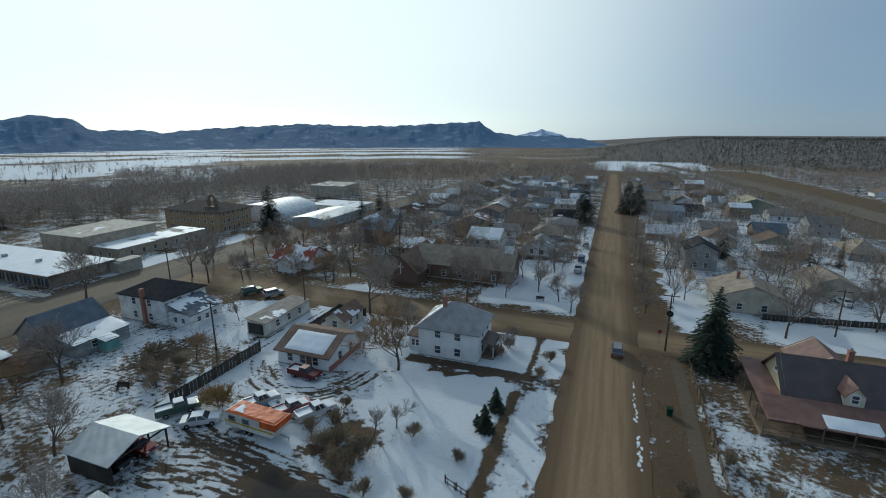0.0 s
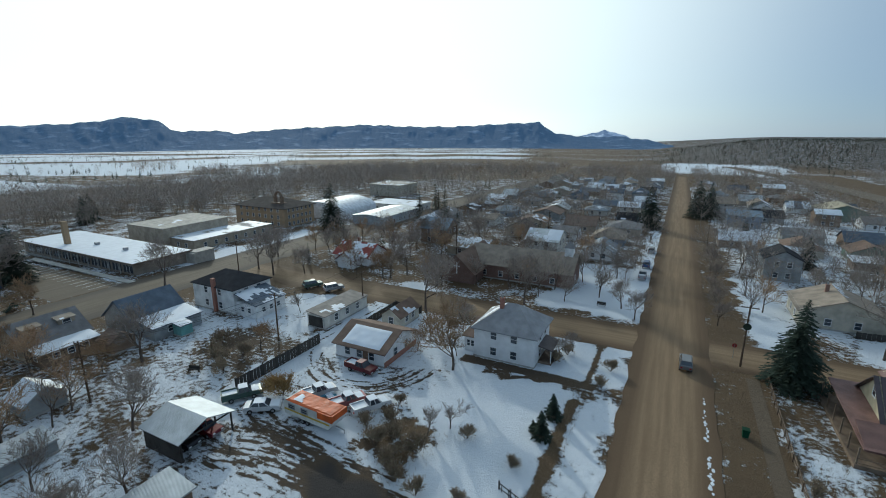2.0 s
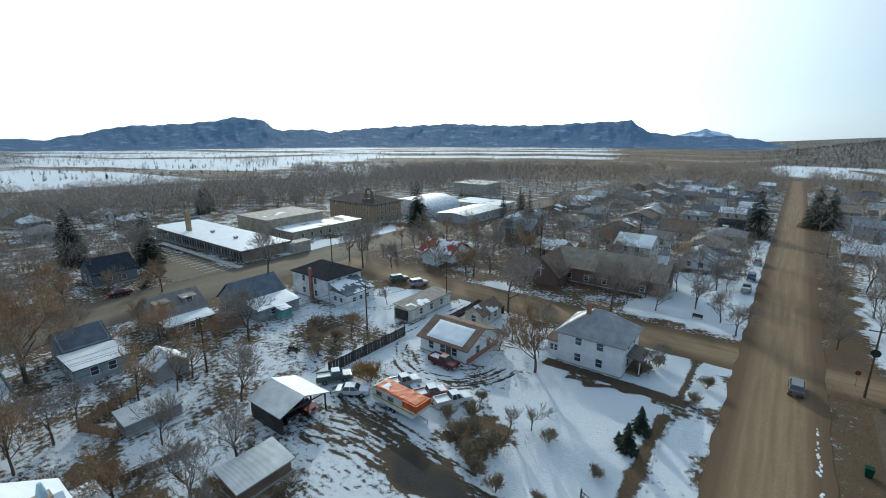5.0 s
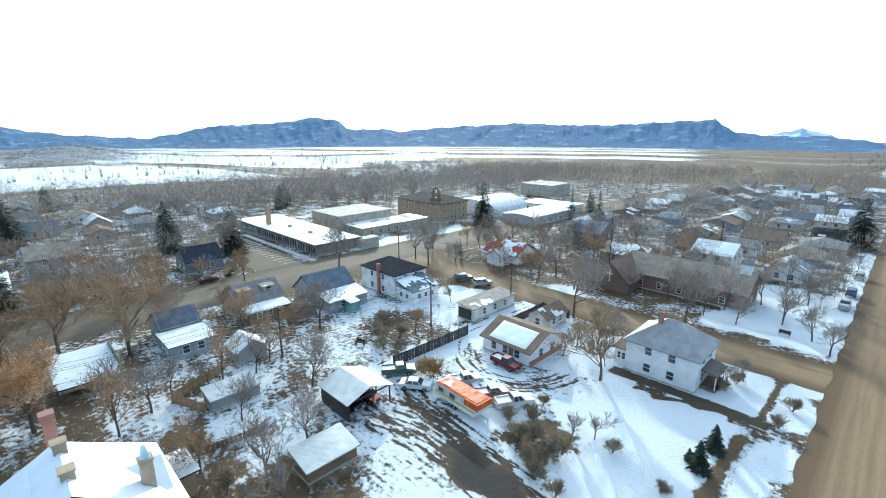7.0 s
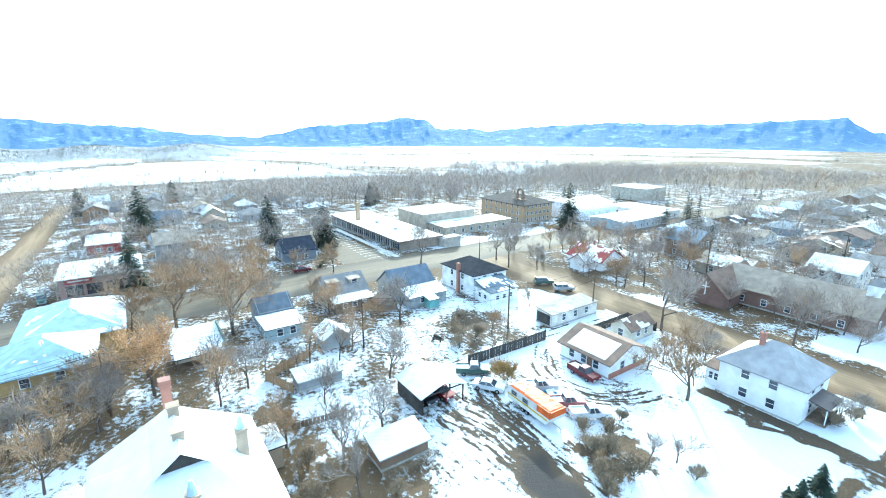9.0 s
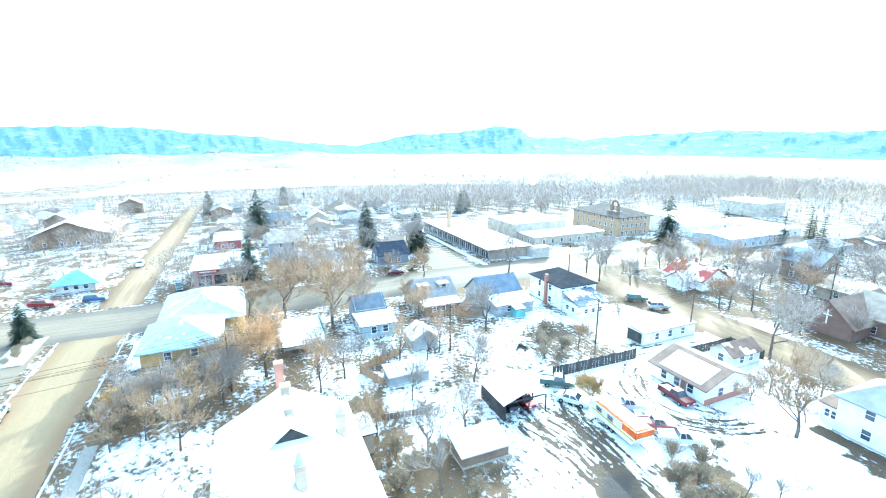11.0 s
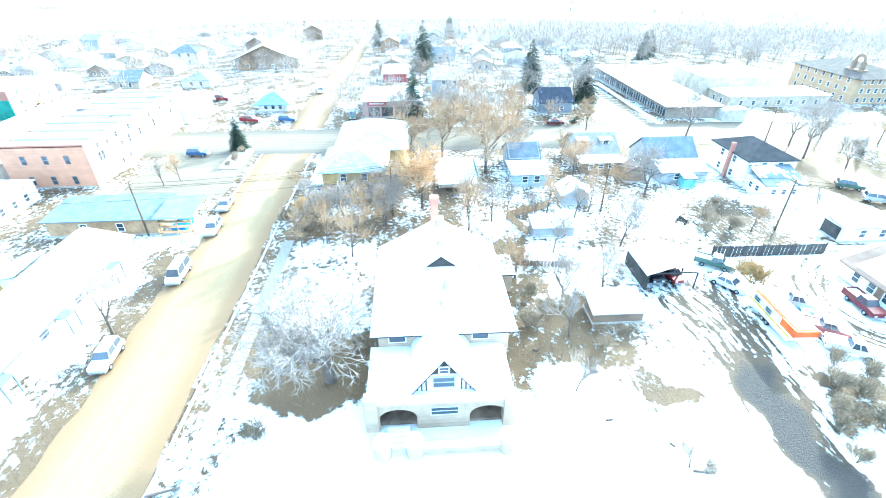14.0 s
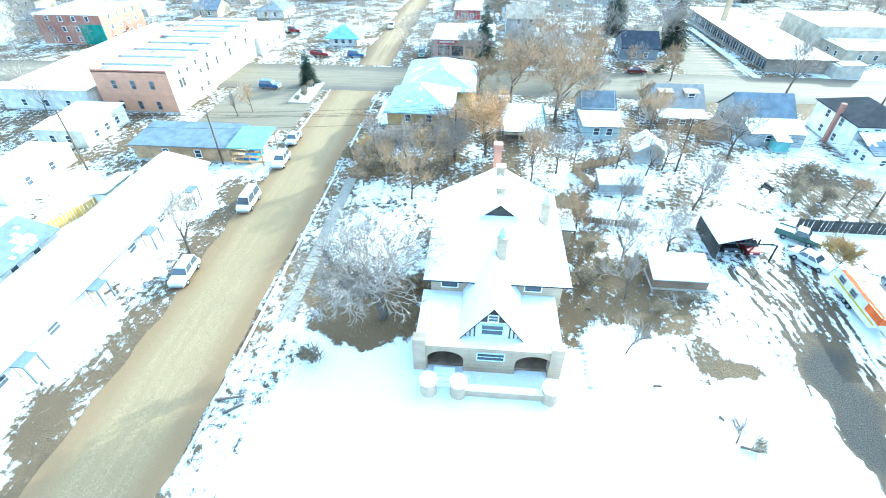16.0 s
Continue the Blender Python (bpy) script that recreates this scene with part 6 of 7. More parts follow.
for k in range(700):    # hedge lines and groves in the snowy fields
    az, d = radians(rng.uniform(42, 100)), rng.choice((560, 700, 930, 1250, 1500)) * rng.uniform(0.97, 1.05)
    places["fir" if rng.random() < 0.6 else "c"].append((-math.sin(az) * d, math.cos(az) * d, rng.uniform(0.6, 1.2), 0))
for k in range(26):     # grove in the field
    az, d = radians(rng.uniform(56.5, 62)), rng.uniform(640, 720)
    places["c"].append((-math.sin(az) * d, math.cos(az) * d, rng.uniform(1.3, 2.1), rng.uniform(0, 6)))
for k in range(1100):   # pinyons on the right-hand ridge
    az, d = radians(rng.uniform(-38, 3)), rng.uniform(800, 2100)
    places["fir"].append((-math.sin(az) * d, math.cos(az) * d, rng.uniform(0.5, 0.85), 0))
for k in range(500):    # scrub on the low hills
    az, d = radians(rng.uniform(74, 112)), rng.uniform(1000, 1700)
    places["fir"].append((-math.sin(az) * d, math.cos(az) * d, rng.uniform(0.5, 0.9), 0))
joined("town_trees", *round_tree(1, 10, 420, 8.5, 0.0045), places["a"], TWIG, "bare grey-brown trees among the houses", "trees")
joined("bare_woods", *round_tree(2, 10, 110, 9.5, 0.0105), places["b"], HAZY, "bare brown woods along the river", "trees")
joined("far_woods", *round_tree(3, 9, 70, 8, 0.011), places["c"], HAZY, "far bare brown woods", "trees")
joined("rusty_trees", *round_tree(4, 8, 330, 7, 0.008), places["gold"], RUST, "trees with rusty dry leaves", "trees")
joined("evergreen_scrub", *low_fir(6, 7, 28), places["fir"], NEEDLE, "dark evergreens and pinyon scrub", "trees")
pinyon = []
for k in range(7500):   # dense pinyons on the right-hand ridge
    a = rng.uniform(-42, 7)
    az, d = radians(a), 780 + 1350 * math.sqrt(rng.random())
    if a > -10 and rng.random() > ((7 - a) / 17) ** 1.5:
        continue
    pinyon.append((-math.sin(az) * d, math.cos(az) * d, rng.uniform(0.9, 1.7), rng.uniform(0, 6)))
while len(pinyon) < 11500:   # scrub in drifts over the low hills
    a, d = rng.uniform(70, 125), rng.uniform(820, 2300)
    az = radians(a)
    x, y = -math.sin(az) * d, math.cos(az) * d
    if noise.noise((x * 0.006, y * 0.006, 2.0)) + 0.35 * noise.noise((x * 0.02, y * 0.02, 5.0)) > 0.05 and (a > 78 or d > 1300):
        pinyon.append((x, y, rng.uniform(0.5, 0.95), rng.uniform(0, 6)))
while len(pinyon) < 14000:   # dark tree lines along the foot of the mesas
    a, d = rng.uniform(14, 80), rng.choice((1150, 1500, 1900, 2300, 2600)) * rng.uniform(0.96, 1.05)
    az = radians(a)
    x, y = -math.sin(az) * d, math.cos(az) * d
    if noise.noise((a * 0.35, d * 0.004, 8.0)) > -0.05:
        pinyon.append((x, y, rng.uniform(0.6, 1.2), rng.uniform(0, 6)))
joined("pinyon_scrub", *low_fir(8, 7, 11), pinyon, NEEDLE, "dark pinyon and juniper scrub on snowy hills", "trees")
tufts = []
for k in range(3800):   # dry grass and weeds by the verges and in the rough yards
    x, y = rng.choice(((rng.uniform(7, 11), rng.uniform(36, 120)), (rng.uniform(7, 11), rng.uniform(36, 80)), (rng.uniform(-70, -56), rng.uniform(40, 58)), (rng.uniform(-46, -33), rng.uniform(8, 18)), (rng.uniform(-32, -22), rng.uniform(34, 44)), (rng.uniform(-38, -30), rng.uniform(-19, -9)), (rng.uniform(14, 19), rng.uniform(40, 75)), (rng.uniform(-11, -9), rng.uniform(38, 62))))
    tufts.append((x, y, rng.uniform(0.03, 0.07), rng.uniform(0, 6.28)))
joined("dry_grass", *low_tree(9, 8, 14, 9), tufts, BRUSH, "dry brown winter grass and weeds", "grass")

# ---- more houses of the town ----
wl_, rl_ = [WHITE, W_TAN, W_CREAM, W_GREY, W_BLUE, W_BROWN, W_TAN, W_GREY, W_PALE], [R_GREY, R_DARK, R_BROWN, R_TAN, R_SLATE, R_SLATE, METAL, R_BROWN, R_GREY, R_TAN, tint((0.2, 0.24, 0.28), "ribs", 0.6)]
cells = []
for cx in (-88, -70, -52, -34, -17):
    for cy in range(136, 420, 21):
        cells.append((cx, cy))
for cx in (19, 36, 54):
    for cy in range(172, 420, 22):
        cells.append((cx, cy))
for cx in (72, 168, 190, 215):
    for cy in (118, 140, 180, 215, 260, 330):
        cells.append((cx, cy + cx * 0.35))
for cx in (-135, -155, -178, -200, -225, -250, -280, -310):
    for cy in (-190, -170, -150, -125, -100, -80, -60, -12, 10, 28):
        cells.append((cx, cy))
for cx in (-215, -245, -275):
    for cy in (45, 70):
        cells.append((cx, cy))
done = [(-235, -205, -75, -50), (-160, -116, -82, -36), (-60, -48, 120, 131), (-86, -77, 142, 152), (-182, -118, 28, 90), (-153, -134, -132, -112), (-146, -128, -17, 0), (-188, -176, -14, -4), (-139, -129, 32, 42), (18, 33, 150, 160), (18, 30, 215, 226), (43, 56, 155, 178), (57, 74, 257, 274), (170, 196, 300, 318)]
for cx, cy in cells:
    if rng.random() < 0.14:
        continue
    w, dd = rng.uniform(8, 12), rng.uniform(8, 12)
    x, y = cx + rng.uniform(-2.5, 2.5), cy + rng.uniform(-3, 3)
    if any(x - w / 2 - 2 < q[1] and x + w / 2 + 2 > q[0] and y - dd / 2 - 2 < q[3] and y + dd / 2 + 2 > q[2] for q in done):
        continue
    far = math.hypot(x, y) > 260
    wm, rm = rng.choice(wl_), rng.choice(rl_)
    snowy = rng.choice((0.1, 0.5, 0.25, 0.75, 0.05, 0.35))
    low = rng.random() < 0.85
    house("%s house with %s roof in the town" % (rng.choice(("small", "modest", "plain")), "a snowy" if snowy > 0.5 else "a dark"), x - w / 2, x + w / 2, y - dd / 2, y + dd / 2, 2.8 if low else 5.3, rng.uniform(1.5, 2.8), rng.choice(("gable_x", "gable_y", "gable_x", "hip")), wm, rm,
          (snowy, snowy * 0.3), 0.4, (0, 0, 0, 0) if far else (2, 2, 0, 0), group="town houses", cell=1.6 if far else 1.0, base=not far)

# ---- vehicles ----
PROFILES = {
    "sedan": [(-2.25, 0.35), (2.25, 0.35), (2.3, 0.7), (2.15, 0.85), (1.1, 0.95), (-1.6, 1.0), (-2.25, 0.95), (-2.3, 0.6)],
    "pickup": [(-2.6, 0.45), (2.6, 0.45), (2.65, 0.85), (2.5, 1.05), (1.3, 1.12), (0.2, 1.12), (-2.55, 1.1), (-2.6, 0.6)],
    "suv": [(-2.2, 0.45), (2.25, 0.45), (2.3, 0.85), (2.15, 1.05), (1.1, 1.12), (-2.1, 1.15), (-2.25, 1.0), (-2.25, 0.6)],
    "van": [(-2.5, 0.42), (2.5, 0.42), (2.55, 0.85), (2.3, 1.1), (1.9, 1.2), (-2.4, 1.2), (-2.5, 1.0), (-2.5, 0.6)],
}
CABIN = {"sedan": (-1.6, 1.1, -1.0, 0.4, 0.95, 1.42), "pickup": (-0.5, 1.3, -0.35, 0.75, 1.1, 1.75), "suv": (-2.1, 1.1, -1.9, 0.55, 1.1, 1.75), "van": (-2.4, 1.9, -2.35, 1.3, 1.18, 2.05)}


def vehicle(kind, label, color, x, y, turn, scale=1.0, snow=0.0, name=None, load=False):
    th = thing(name or {"sedan": "car", "suv": "suv", "pickup": "pickup_truck", "van": "van"}[kind], label, {"pickup": "truck", "van": "van"}.get(kind, "car"), x, y, lie(x, y) + 0.06, turn, "parked vehicles")
    th.scale = (scale,) * 3
    paint_mat = material("car paint %.2f %.2f %.2f" % color, color, 0.3, 0.2, var=0.06, bump=0.0)
    part("body", Shape().prism(PROFILES[kind], -0.88, 0.88), paint_mat, th)
    a, b, c, d, z0, z1 = CABIN[kind]
    w0, w1 = 0.84, 0.66
    cab = Shape().add([(a, -w0, z0), (b, -w0, z0), (b, w0, z0), (a, w0, z0), (c, -w1, z1), (d, -w1, z1), (d, w1, z1), (c, w1, z1)], [(0, 1, 5, 4), (1, 2, 6, 5), (2, 3, 7, 6), (3, 0, 4, 7)])
    cb = part("cabin_glass", cab, GLASS, th)
    part("cabin_roof", Shape().slab([(c - 0.03, -w1, z1 + 0.05), (d + 0.03, -w1, z1 + 0.05), (d + 0.03, w1, z1 + 0.05), (c - 0.03, w1, z1 + 0.05)], 0.07), SNOW if snow > 0.5 else paint_mat, th)
    for xx in ((a + b) / 2, a + 0.08, b - 0.15):
        for s in (-1, 1):
            part("pillar", Shape().tube((xx, s * w0, z0), (c + (d - c) * (xx - a) / (b - a), s * w1, z1), 0.05, 0.045, 4), paint_mat, th)
    if kind == "pickup":
        part("bed", Shape().box(-2.45, -0.6, -0.72, 0.72, 1.08, 1.13), SNOW if snow else RUBBER, th)
        part("bed_side", Shape().box(-2.55, -0.55, -0.88, -0.76, 1.05, 1.32).box(-2.55, -0.55, 0.76, 0.88, 1.05, 1.32).box(-2.6, -2.5, -0.88, 0.88, 1.05, 1.32), paint_mat, th)
    if snow:
        sn = Shape()
        snow_patch(sn, [(1.0, -0.8, 1.02 + (kind != "sedan") * 0.13), (2.2, -0.8, 0.92 + (kind != "sedan") * 0.15), (2.2, 0.8, 0.92 + (kind != "sedan") * 0.15), (1.0, 0.8, 1.02 + (kind != "sedan") * 0.13)], snow, x, 0.3, 0.05)
        if sn.f:
            part("snow", sn, SNOW, th, "snow on the bonnet", smooth=True)
    for xx in (-1.45, 1.4):
        for s in (-1, 1):
            wh = part("wheel", Shape().tube((xx, s * 0.70, 0.32), (xx, s * 0.92, 0.32), 0.33, 0.33, 12), RUBBER, th)
            part("rim", Shape().tube((xx, s * 0.90, 0.32), (xx, s * 0.935, 0.32), 0.19, 0.17, 10), STEEL, wh)
    for s in (-0.6, 0.6):
        part("headlight", Shape().box(2.22, 2.34 + (kind == "pickup") * 0.33 + (kind == "van") * 0.24, s - 0.16, s + 0.16, 0.66, 0.8), TRIM, th)
        part("tail_light", Shape().box(-2.33 - (kind in ("pickup", "van")) * 0.3, -2.2, s - 0.12, s + 0.12, 0.7, 0.88), tint((0.4, 0.03, 0.03)), th)
    part("bumper", Shape().box(2.2, 2.38 + (kind == "pickup") * 0.33 + (kind == "van") * 0.22, -0.85, 0.85, 0.38, 0.55), STEEL, th)
    return th


WHT, BLK, RED, BLU, SIL, GRN = (0.62, 0.63, 0.64), (0.02, 0.02, 0.025), (0.17, 0.015, 0.02), (0.05, 0.10, 0.22), (0.36, 0.37, 0.38), (0.08, 0.13, 0.11)
for k, lab, col, x, y, turn, sn in (
        ("suv", "dark grey car with a pale roof out on the dirt road", (0.16, 0.165, 0.17), 3.2, 75.8, 90, 0), ("suv", "dark car parked by the house wall", GRN, -74.6, 78.6, 62, 0), ("suv", "grey car parked on the snow", SIL, -68.7, 79.0, 62, 0),
        ("pickup", "dark red pickup truck beside the bungalow", (0.10, 0.012, 0.016), -40.9, 51.9, -4, 0.3), ("sedan", "white old saloon car in the snowy yard", WHT, -46.2, 37.8, 35, 0.7), ("pickup", "dark green pickup with snow in its bed", GRN, -51.0, 38.6, 55, 0.8),
        ("pickup", "white pickup truck in the snowy yard", WHT, -33.6, 44.2, 60, 0.8), ("pickup", "silver pickup half under snow", SIL, -42.0, 43.5, 62, 0.9), ("pickup", "red and white pickup behind the camper", (0.3, 0.12, 0.12), -37.0, 43.6, 60, 0.9),
        ("van", "white passenger van parked at the kerb", WHT, -53.2, -35.6, 2, 0), ("suv", "white estate car parked at the kerb", WHT, -37.6, -36.8, 4, 0.0), ("suv", "white car parked at the kerb", WHT, -65.7, -35.4, 2, 0.0), ("sedan", "silver car parked near the lumber rack", SIL, -74.0, -36.2, 2, 0),
        ("suv", "blue-grey car parked in the car park", BLU, -100.0, -50.5, 85, 0), ("suv", "dark blue car at the highway corner", BLU, -124.5, -36.5, 85, 0), ("pickup", "red pickup by the small building", RED, -124.6, -46.2, 80, 0), ("suv", "dark car before the store", GRN, -127.0, -19.5, 5, 0),
        ("sedan", "dark red car parked at the street edge", (0.10, 0.02, 0.025), -117.5, 33.9, 88, 0), ("pickup", "white pickup on the lane", WHT, -158, -33, 5, 0.6), ("suv", "red car parked beyond the highway", RED, -150, -62, 80, 0), ("suv", "white car parked beyond the highway", WHT, -150, -66, 80, 0),
        ("sedan", "dark red car under the carport", RED, -48.9, 31.3, 4, 0), ("suv", "dark car under the carport", BLK, -49.2, 28.5, 3, 0), ("suv", "dark blue car by the road verge", BLU, -6.2, 132, 90, 0.4), ("pickup", "silver truck by the road verge", SIL, -6.4, 121, 90, 0.4), ("van", "white van beside the garage", WHT, 57, 114, 120, 0),
        ("sedan", "white car by the cream garage", WHT, 48.5, 116.0, 100, 0), ("suv", "grey car by the road verge", SIL, -6.0, 150, 90, 0.3)):
    vehicle(k, lab, col, x, y, turn, 1.0, sn)

# camper trailer under an orange tarp
th = thing("camper_trailer", "white travel trailer with an orange tarp on top", "trailer", -38.5, 39.0, 0.0, -3)
part("body", Shape().prism([(-3.9, 0.7), (3.4, 0.7), (4.1, 1.5), (4.0, 2.4), (3.3, 2.75), (-3.6, 2.75), (-4.0, 2.3)], -1.2, 1.2), tint((0.66, 0.65, 0.60)), th)
part("stripe", Shape().box(-3.9, 3.7, -1.225, -1.19, 1.28, 1.5), tint((0.6, 0.42, 0.06)), th, "yellow stripe")
tp = Shape()
snow_patch(tp, [(-3.4, -1.35, 2.72), (4.25, -1.35, 2.72), (4.25, 1.35, 2.72), (-3.4, 1.35, 2.72)], 0.97, 3, 0.28, 0.16)
TARP = material("orange tarp", (0.62, 0.12, 0.02), 0.6, var=0.25, bump=0.6, fine=5)
tarp = part("tarp", tp, TARP, th, "crumpled orange tarpaulin")
part("tarp_skirt", Shape().slab([(1.9, -1.36, 2.8), (4.28, -1.36, 2.8), (4.28, -1.22, 2.8), (1.9, -1.22, 2.8)], 0.9).slab([(4.1, -1.36, 2.8), (4.3, -1.36, 2.8), (4.3, 1.36, 2.8), (4.1, 1.36, 2.8)], 0.8), TARP, th)
tp = Shape()
snow_patch(tp, [(-2.4, -1.0, 2.92), (3.4, -1.0, 2.92), (3.4, 1.0, 2.92), (-2.4, 1.0, 2.92)], 0.42, 8, 0.3, 0.08)
part("snow", tp, SNOW, th, "snow patches lying on the tarp", smooth=True)
for xx in (-2.6, -0.4):
    window(th, xx, -1.2, 1.95, "-y", 0.9, 0.5, STEEL)
window(th, -4.0, 0, 1.9, "-x", 1.1, 0.6, STEEL)
for xx in (-0.9, -0.1):
    for s in (-1, 1):
        wh = part("wheel", Shape().tube((xx, s * 0.95, 0.36), (xx, s * 1.18, 0.36), 0.36, 0.36, 12), RUBBER, th)
        part("rim", Shape().tube((xx, s * 1.16, 0.36), (xx, s * 1.195, 0.36), 0.2, 0.18, 8), STEEL, wh)
part("hitch", Shape().tube((3.6, 0, 0.6), (5.0, 0, 0.5), 0.07, 0.07, 6).tube((4.9, 0, 0.5), (4.9, 0, 0), 0.05, 0.05, 6), STEEL, th)

# ---- poles and wires ----
POLE = material("creosoted pole", (0.12, 0.085, 0.06), 0.9, var=0.3)


def pole(x, y, h, arm="x", label="tall wooden utility pole with a crossarm", two=1):
    th = thing("utility_pole", label, "pole", x, y, lie(x, y), 0, "utility poles")
    part("shaft", Shape().tube((0, 0, -0.3), (0, 0, h), 0.16, 0.10, 8), POLE, th)
    for k in range(two):
        z = h - 0.5 - k * 0.9
        ar_ = part("crossarm", Shape().box(-1.2, 1.2, -0.06, 0.06, z, z + 0.13) if arm == "x" else Shape().box(-0.06, 0.06, -1.2, 1.2, z, z + 0.13), POLE, th)
        for u in (-1.05, -0.4, 0.4, 1.05):
            part("insulator", Shape().tube((u if arm == "x" else 0, 0 if arm == "x" else u, z + 0.13), (u if arm == "x" else 0, 0 if arm == "x" else u, z + 0.3), 0.04, 0.03, 6), STEEL, ar_)
    return th


ALLEY = [(-61, -66, 10), (-69.1, -7.0, 9.6), (-68.3, 28.5, 9.0), (-60.2, 54.1, 8.8), (-56.3, 73.4, 9.5)]
for x, y, h in ALLEY + [(10.8, 79.7, 10.2), (-64.8, -45.1, 9), (-66, -94, 9), (-96, 76, 9), (40, 96, 9), (-57, 120, 9), (-40, 160, 9), (9.5, 170, 9)]:
    pole(x, y, h)
ar2 = thing("wreath", "dark round wreath hung on the roadside pole", "decoration", 10.8, 79.5, 6.8)
part("ring", Shape().tube((0, -0.1, 0), (0, -0.24, 0), 0.55, 0.55, 14), NEEDLE, ar2)


def wire(a, b, sag, label="thin black overhead wire"):
    cu = bpy.data.curves.new("power_line", "CURVE")
    cu.dimensions, cu.bevel_depth, cu.bevel_resolution = "3D", 0.02, 0
    sp = cu.splines.new("POLY")
    sp.points.add(12)
    for i in range(13):
        t = i / 12
        p = Vector(a).lerp(Vector(b), t)
        sp.points[i].co = (p.x, p.y, p.z - sag * 4 * t * (1 - t), 1)
    cu.materials.append(RUBBER)
    return tagged(new("power_line", cu), label, "wire", "overhead wires")


for (x, y, h), (x2, y2, h2) in zip(ALLEY, ALLEY[1:]):
    for u in (-1.05, 0.4, 1.05):
        wire((x + u, y, h - 0.25), (x2 + u, y2, h2 - 0.25), 0.9)
    wire((x, y, h - 2.2), (x2, y2, h2 - 2.2), 1.1)
wire((-64.8, -45.1, 8.5), (-69, -7, 9.0), 0.8)

# old snow left in lines along the road edges
banks = random.Random(19)
for x, y, half in ((5.5, 62, 5.0), (5.6, 51, 3.2), (-4.9, 66, 1.6)):
    th = thing("snow_bank", "thin broken line of old snow along the dirt road", "snow", x, y, 0.05, 0, "snow lines")
    bank = Shape()
    v = -half
    while v < half:
        r, u, k = banks.uniform(0.07, 0.24), banks.gauss(0, 0.13), banks.uniform(1.0, 2.6)
        rim = [(u + r * banks.uniform(0.7, 1.2) * math.cos(w * math.pi / 4), v + r * k * banks.uniform(0.7, 1.2) * math.sin(w * math.pi / 4), 0.0) for w in range(8)]
        bank.add(rim + [(u, v, 0.07)], [(w, (w + 1) % 8, 8) for w in range(8)])
        v += banks.uniform(0.15, 0.75) + (1.2 if banks.random() < 0.08 else 0)
    tagged(part("snow", bank, SNOW, th, smooth=True), kind="stuff")

# street sign by the verge
th = thing("street_sign", "round road sign on a thin post", "sign", 10.0, 82.5)
part("post", Shape().tube((0, 0, -0.1), (0, 0, 2.3), 0.04, 0.04, 6), STEEL, th)
part("disc", Shape().tube((0, -0.03, 2.2), (0, 0.0, 2.2), 0.36, 0.36, 8), tint((0.3, 0.05, 0.05)), th)
th = thing("bin", "green wheeled rubbish bin on the verge", "bin", 9.6, 60)
part("tub", Shape().add([(-0.3, -0.3, 0), (0.3, -0.3, 0), (0.3, 0.3, 0), (-0.3, 0.3, 0), (-0.38, -0.38, 1.0), (0.38, -0.38, 1.0), (0.38, 0.38, 1.0), (-0.38, 0.38, 1.0)], [(3, 2, 1, 0), (4, 5, 6, 7), (0, 1, 5, 4), (1, 2, 6, 5), (2, 3, 7, 6), (3, 0, 4, 7)]), tint((0.01, 0.06, 0.03)), th)
part("lid", Shape().box(-0.4, 0.4, -0.42, 0.4, 1.0, 1.07), tint((0.01, 0.05, 0.025)), th)

# ---- fences ----
def fence(label, x0, y0, x1, y1, h, mat, slat=0.5, post=2.5, gap=0.03, picket=False, cap=None, name="fence"):
    """Posts, rails and slats from one end to the other."""
    L = math.hypot(x1 - x0, y1 - y0)
    th = thing(name, label, "fence", x0, y0, 0, math.degrees(math.atan2(y1 - y0, x1 - x0)))
    n = max(1, round(L / post))
    pm = Shape().box(-0.06, 0.06, 0.03, 0.15, -0.1, h + 0.08).mesh("post", mat)
    for i in range(n + 1):
        part("post", pm, None, th).location = (i * L / n, 0, 0)
    part("rail", Shape().box(0, L, 0.0, 0.05, h * 0.25, h * 0.25 + 0.09).box(0, L, 0.0, 0.05, h * 0.8, h * 0.8 + 0.09), mat, th)
    k = round(L / slat)
    sm = Shape().box(gap, slat - gap, -0.03, 0.0, 0.03, h).mesh("slat", mat)
    rs = random.Random(int(L * 10))
    for i in range(k):
        o = part("slat", sm, None, th)
        o.location = (i * slat, 0, rs.uniform(-0.04, 0.03))
    return th


fence("tall dark board fence along the snowy alley", -53.2, 39.5, -53.0, 56.5, 1.9, DARKWOOD, 0.6)
fence("brown board fence round a snowy yard", -66.8, 12.0, -61.2, 14.2, 1.5, TANWOOD, 0.4)
fence("brown board fence round a snowy yard", -66.8, 12.0, -70.5, 20.0, 1.5, TANWOOD, 0.4)
fence("low board fence along the alley", -52.8, 11.6, -52.0, 17.9, 1.0, WOOD, 0.5)
fence("grey picket fence beside the sidewalk", 13.9, 40, 13.9, 77, 1.0, WOOD, 0.34, 2.5, 0.11)
fence("dark picket fence along the cross street", 14.0, 77.0, 34, 77.0, 1.1, DARKWOOD, 0.3, 2.5, 0.09)
fence("small white picket fence by the stone house", -59.5, 3.0, -59.5, 8.0, 1.2, TRIM, 0.3, 2.5, 0.08)
fence("low rail fence at the lawn corner", -13.8, 38.6, -11.0, 37.4, 1.0, DARKWOOD, 0.9, 1.4, 0.4)
fence("dark board fence behind the small shed", -50.0, 66.0, -50.0, 76.0, 1.7, DARKWOOD, 0.6)
fence("dark board fence behind the small shed", -50.0, 76.0, -44.0, 76.0, 1.7, DARKWOOD, 0.6)
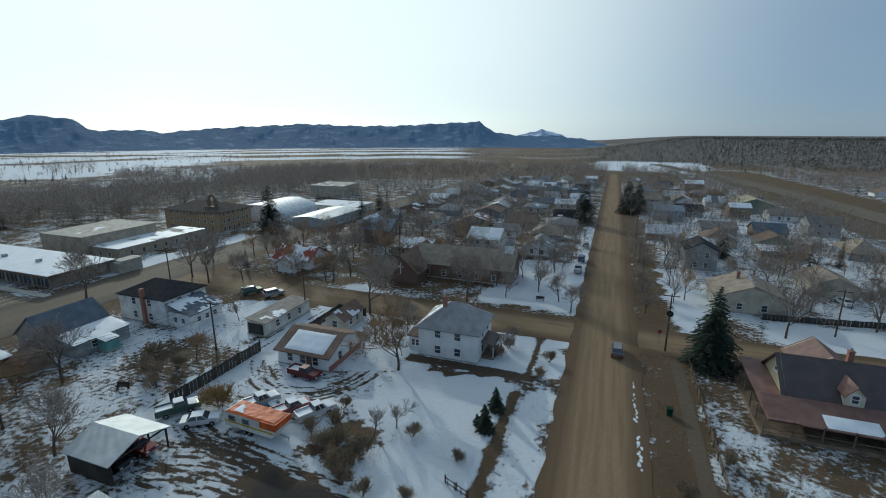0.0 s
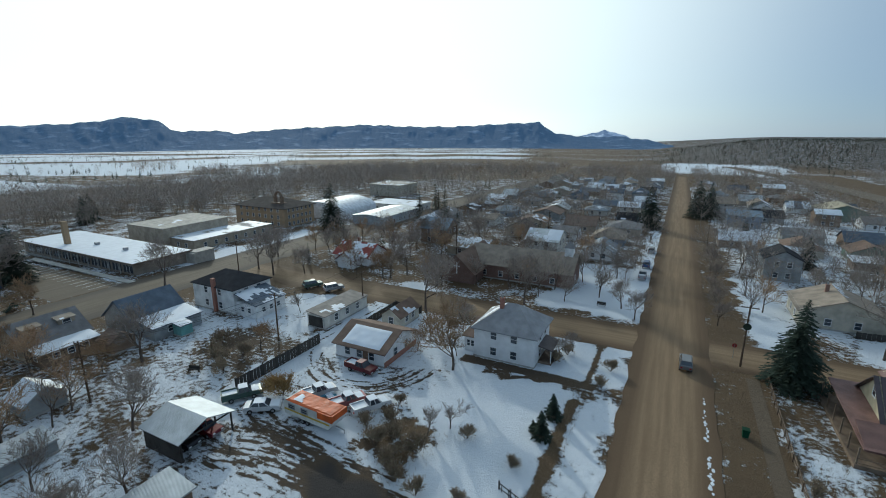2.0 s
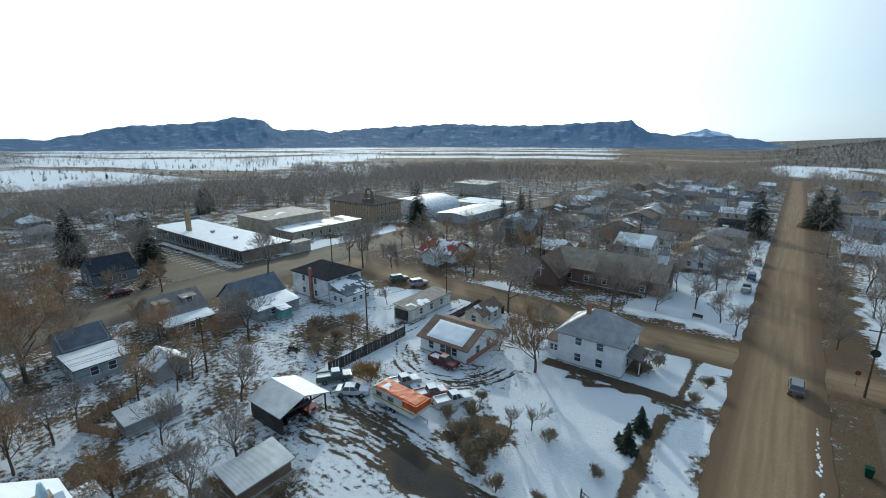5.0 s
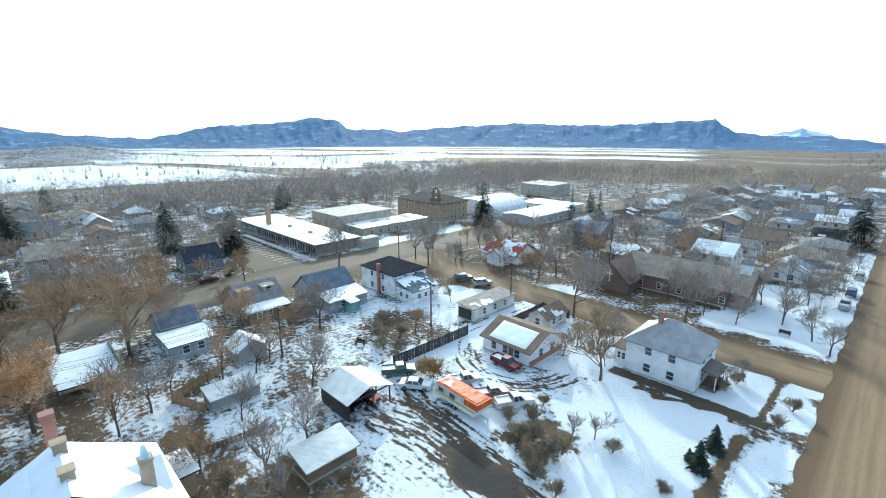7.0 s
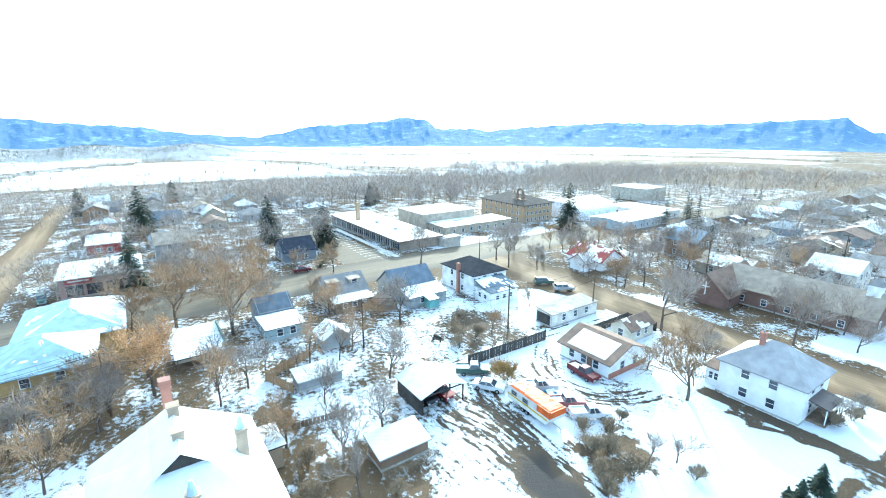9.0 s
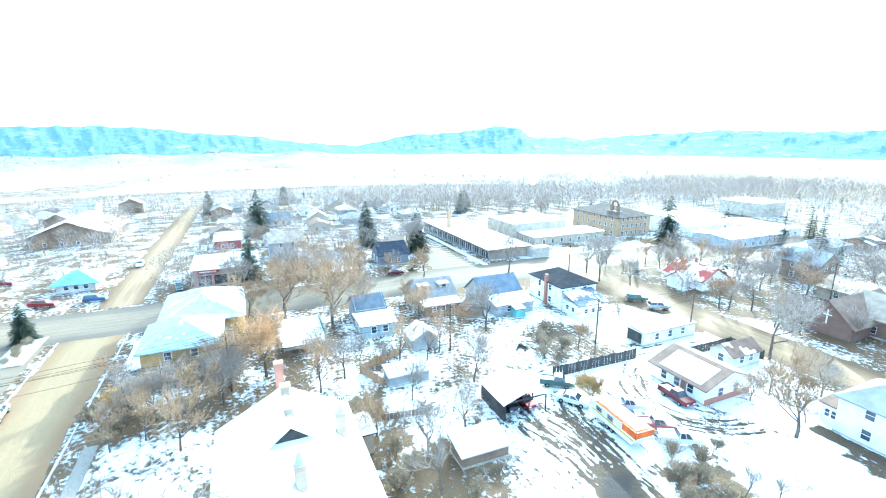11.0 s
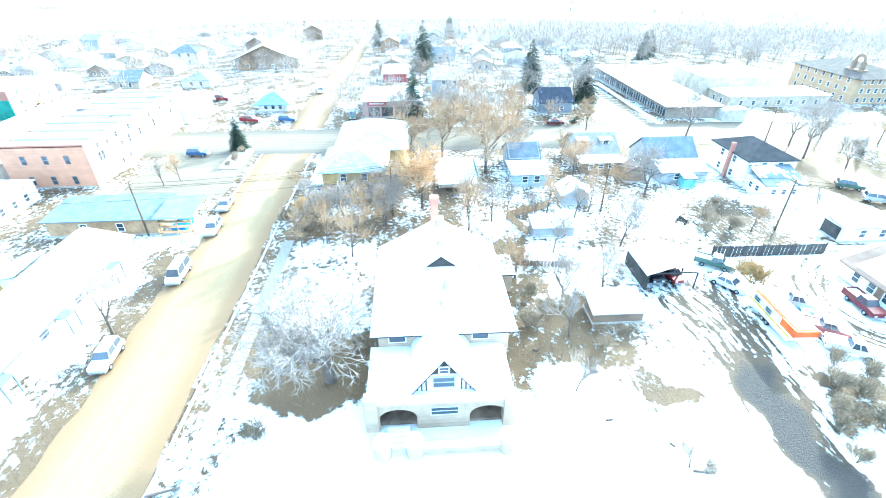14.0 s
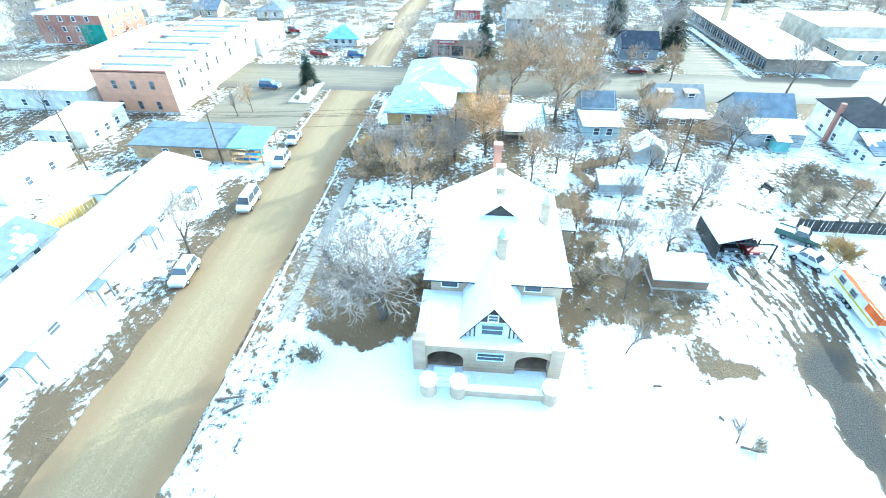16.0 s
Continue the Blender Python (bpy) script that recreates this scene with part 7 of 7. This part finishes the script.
fence("orange-brown board fence behind the motel", -43, -59.6, -51, -57.0, 1.6, tint((0.5, 0.32, 0.1)), 0.5)
fence("dark garden wall fence across the street", 30, 100.5, 58, 104, 1.3, DARKWOOD, 0.7)

# hedge, brick stub, benches, logs and odds and ends
th = thing("hedge", "clipped brown hedge row in the snow", "hedge", -38.6, 20.4)
hd = Shape()
rb = random.Random(3)
for k in range(900):
    p = Vector((rb.uniform(-0.5, 0.5), rb.uniform(-3.4, 3.4), rb.uniform(0, 1.2)))
    q = p + Vector((rb.gauss(0, 0.2), rb.gauss(0, 0.2), rb.uniform(0.05, 0.35)))
    s = Vector((rb.gauss(0, 1), rb.gauss(0, 1), 0)).normalized() * 0.03
    hd.add([p - s, p + s, q], [(0, 1, 2)])
part("foliage", hd, BRUSH, th)
for x, y, turn in ((-63.5, 40.3, 20), (-12.5, 96.5, 0)):
    th = thing("bench", "dark wooden bench standing in snow", "bench", x, y, 0, turn, "benches")
    part("seat", Shape().box(-0.9, 0.9, -0.22, 0.22, 0.42, 0.48), DARKWOOD, th)
    part("backrest", Shape().box(-0.9, 0.9, 0.2, 0.25, 0.5, 0.95), DARKWOOD, th)
    for u in (-0.8, 0.75):
        part("leg", Shape().box(u, u + 0.06, -0.2, 0.2, 0, 0.42), DARKWOOD, th)
for x, y, turn, L in ((-20.9, 20.3, 70, 1.4), (-22.0, -24.4, 100, 2.6), (-21.0, -23.6, 120, 1.8), (-23.6, 19.0, 10, 0.5), (-36.0, 9.6, 40, 0.6), (-26.5, 14.4, 80, 0.7)):
    th = thing("log", "broken log lying in the snow", "log", x, y, 0.1, turn, "logs")
    part("trunk", Shape().tube((-L / 2, 0, 0.05), (L / 2, 0.1, 0.12), 0.13, 0.09, 7).tube((0, 0, 0.1), (0.3, 0.5, 0.35), 0.05, 0.03, 5), BARK, th)
th = thing("junk_pile", "heap of tarps and scrap beside the camper", "junk", -39.5, 43.2)
for k in range(14):
    u, v, w = rb.uniform(-2.0, 2.0), rb.uniform(-1.5, 1.5), rb.uniform(0.3, 0.9)
    o = part("scrap", Shape().box(-w, w, -w * 0.5, w * 0.5, 0, w * 0.7), rb.choice((TANWOOD, STEEL, SNOW, tint((0.12, 0.28, 0.36)), WOOD)), th)
    o.matrix_local = pose(u, v, 0, rb.uniform(-9, 9), rb.uniform(-9, 9), rb.uniform(0, 180))
th = thing("rock_border", "row of stones beside the sidewalk", "stones", -29.5, 8.2)
for k in range(16):
    w = rb.uniform(0.12, 0.3)
    part("stone", Shape().add([(k * 0.5 - 4 + a_ * w, rb.uniform(-0.2, 0.2) + b_ * w, c_ * w) for a_, b_, c_ in ((1, 0, 0), (0, 1, 0), (-1, 0, 0), (0, -1, 0), (0.1, 0.1, 1.1))], [(0, 1, 4), (1, 2, 4), (2, 3, 4), (3, 0, 4)]), CONCRETE, th)

# kerbs and the planted island by the car park
tagged(part("kerb", Shape().box(-100, -14, -25.75, -25.5, -0.1, 0.16), CONCRETE, None), "pale concrete kerb along the side street", "kerb", kind="structure")
tagged(part("kerb", Shape().box(-100, -62, -36.9, -36.65, -0.1, 0.16), CONCRETE, None), "pale concrete kerb before the car park", "kerb", kind="structure")
th = thing("planter_island", "kerbed island with dry shrubs and snow", "planter", -98, -41.5)
part("kerb_edge", Shape().box(-6, 6, -2.2, -2.0, 0, 0.2).box(-6, 6, 2.0, 2.2, 0, 0.2).box(-6.2, -6, -2.2, 2.2, 0, 0.2).box(6, 6.2, -2.2, 2.2, 0, 0.2), CONCRETE, th)
bed = Shape()
snow_patch(bed, [(-6, -2, 0.1), (6, -2, 0.1), (6, 2, 0.1), (-6, 2, 0.1)], 0.7, 3, 0.5)
part("snow_bed", bed, SNOW, th, "thin snow over the planting bed", smooth=True)
for x, y, s in ((-95, -41, 1.0), (-98, -42, 0.8), (-101, -41.5, 0.9), (-93, -42, 0.7)):
    plant(BUSH[0], "low reddish shrub in the planted island", x, y, s, 60 * s, "shrub", "shrub", "dry shrubs")
plant(SLIM[1], "young tree with yellowed leaves by the car park", -86.5, -49.0, 0.8, 0, "tree")
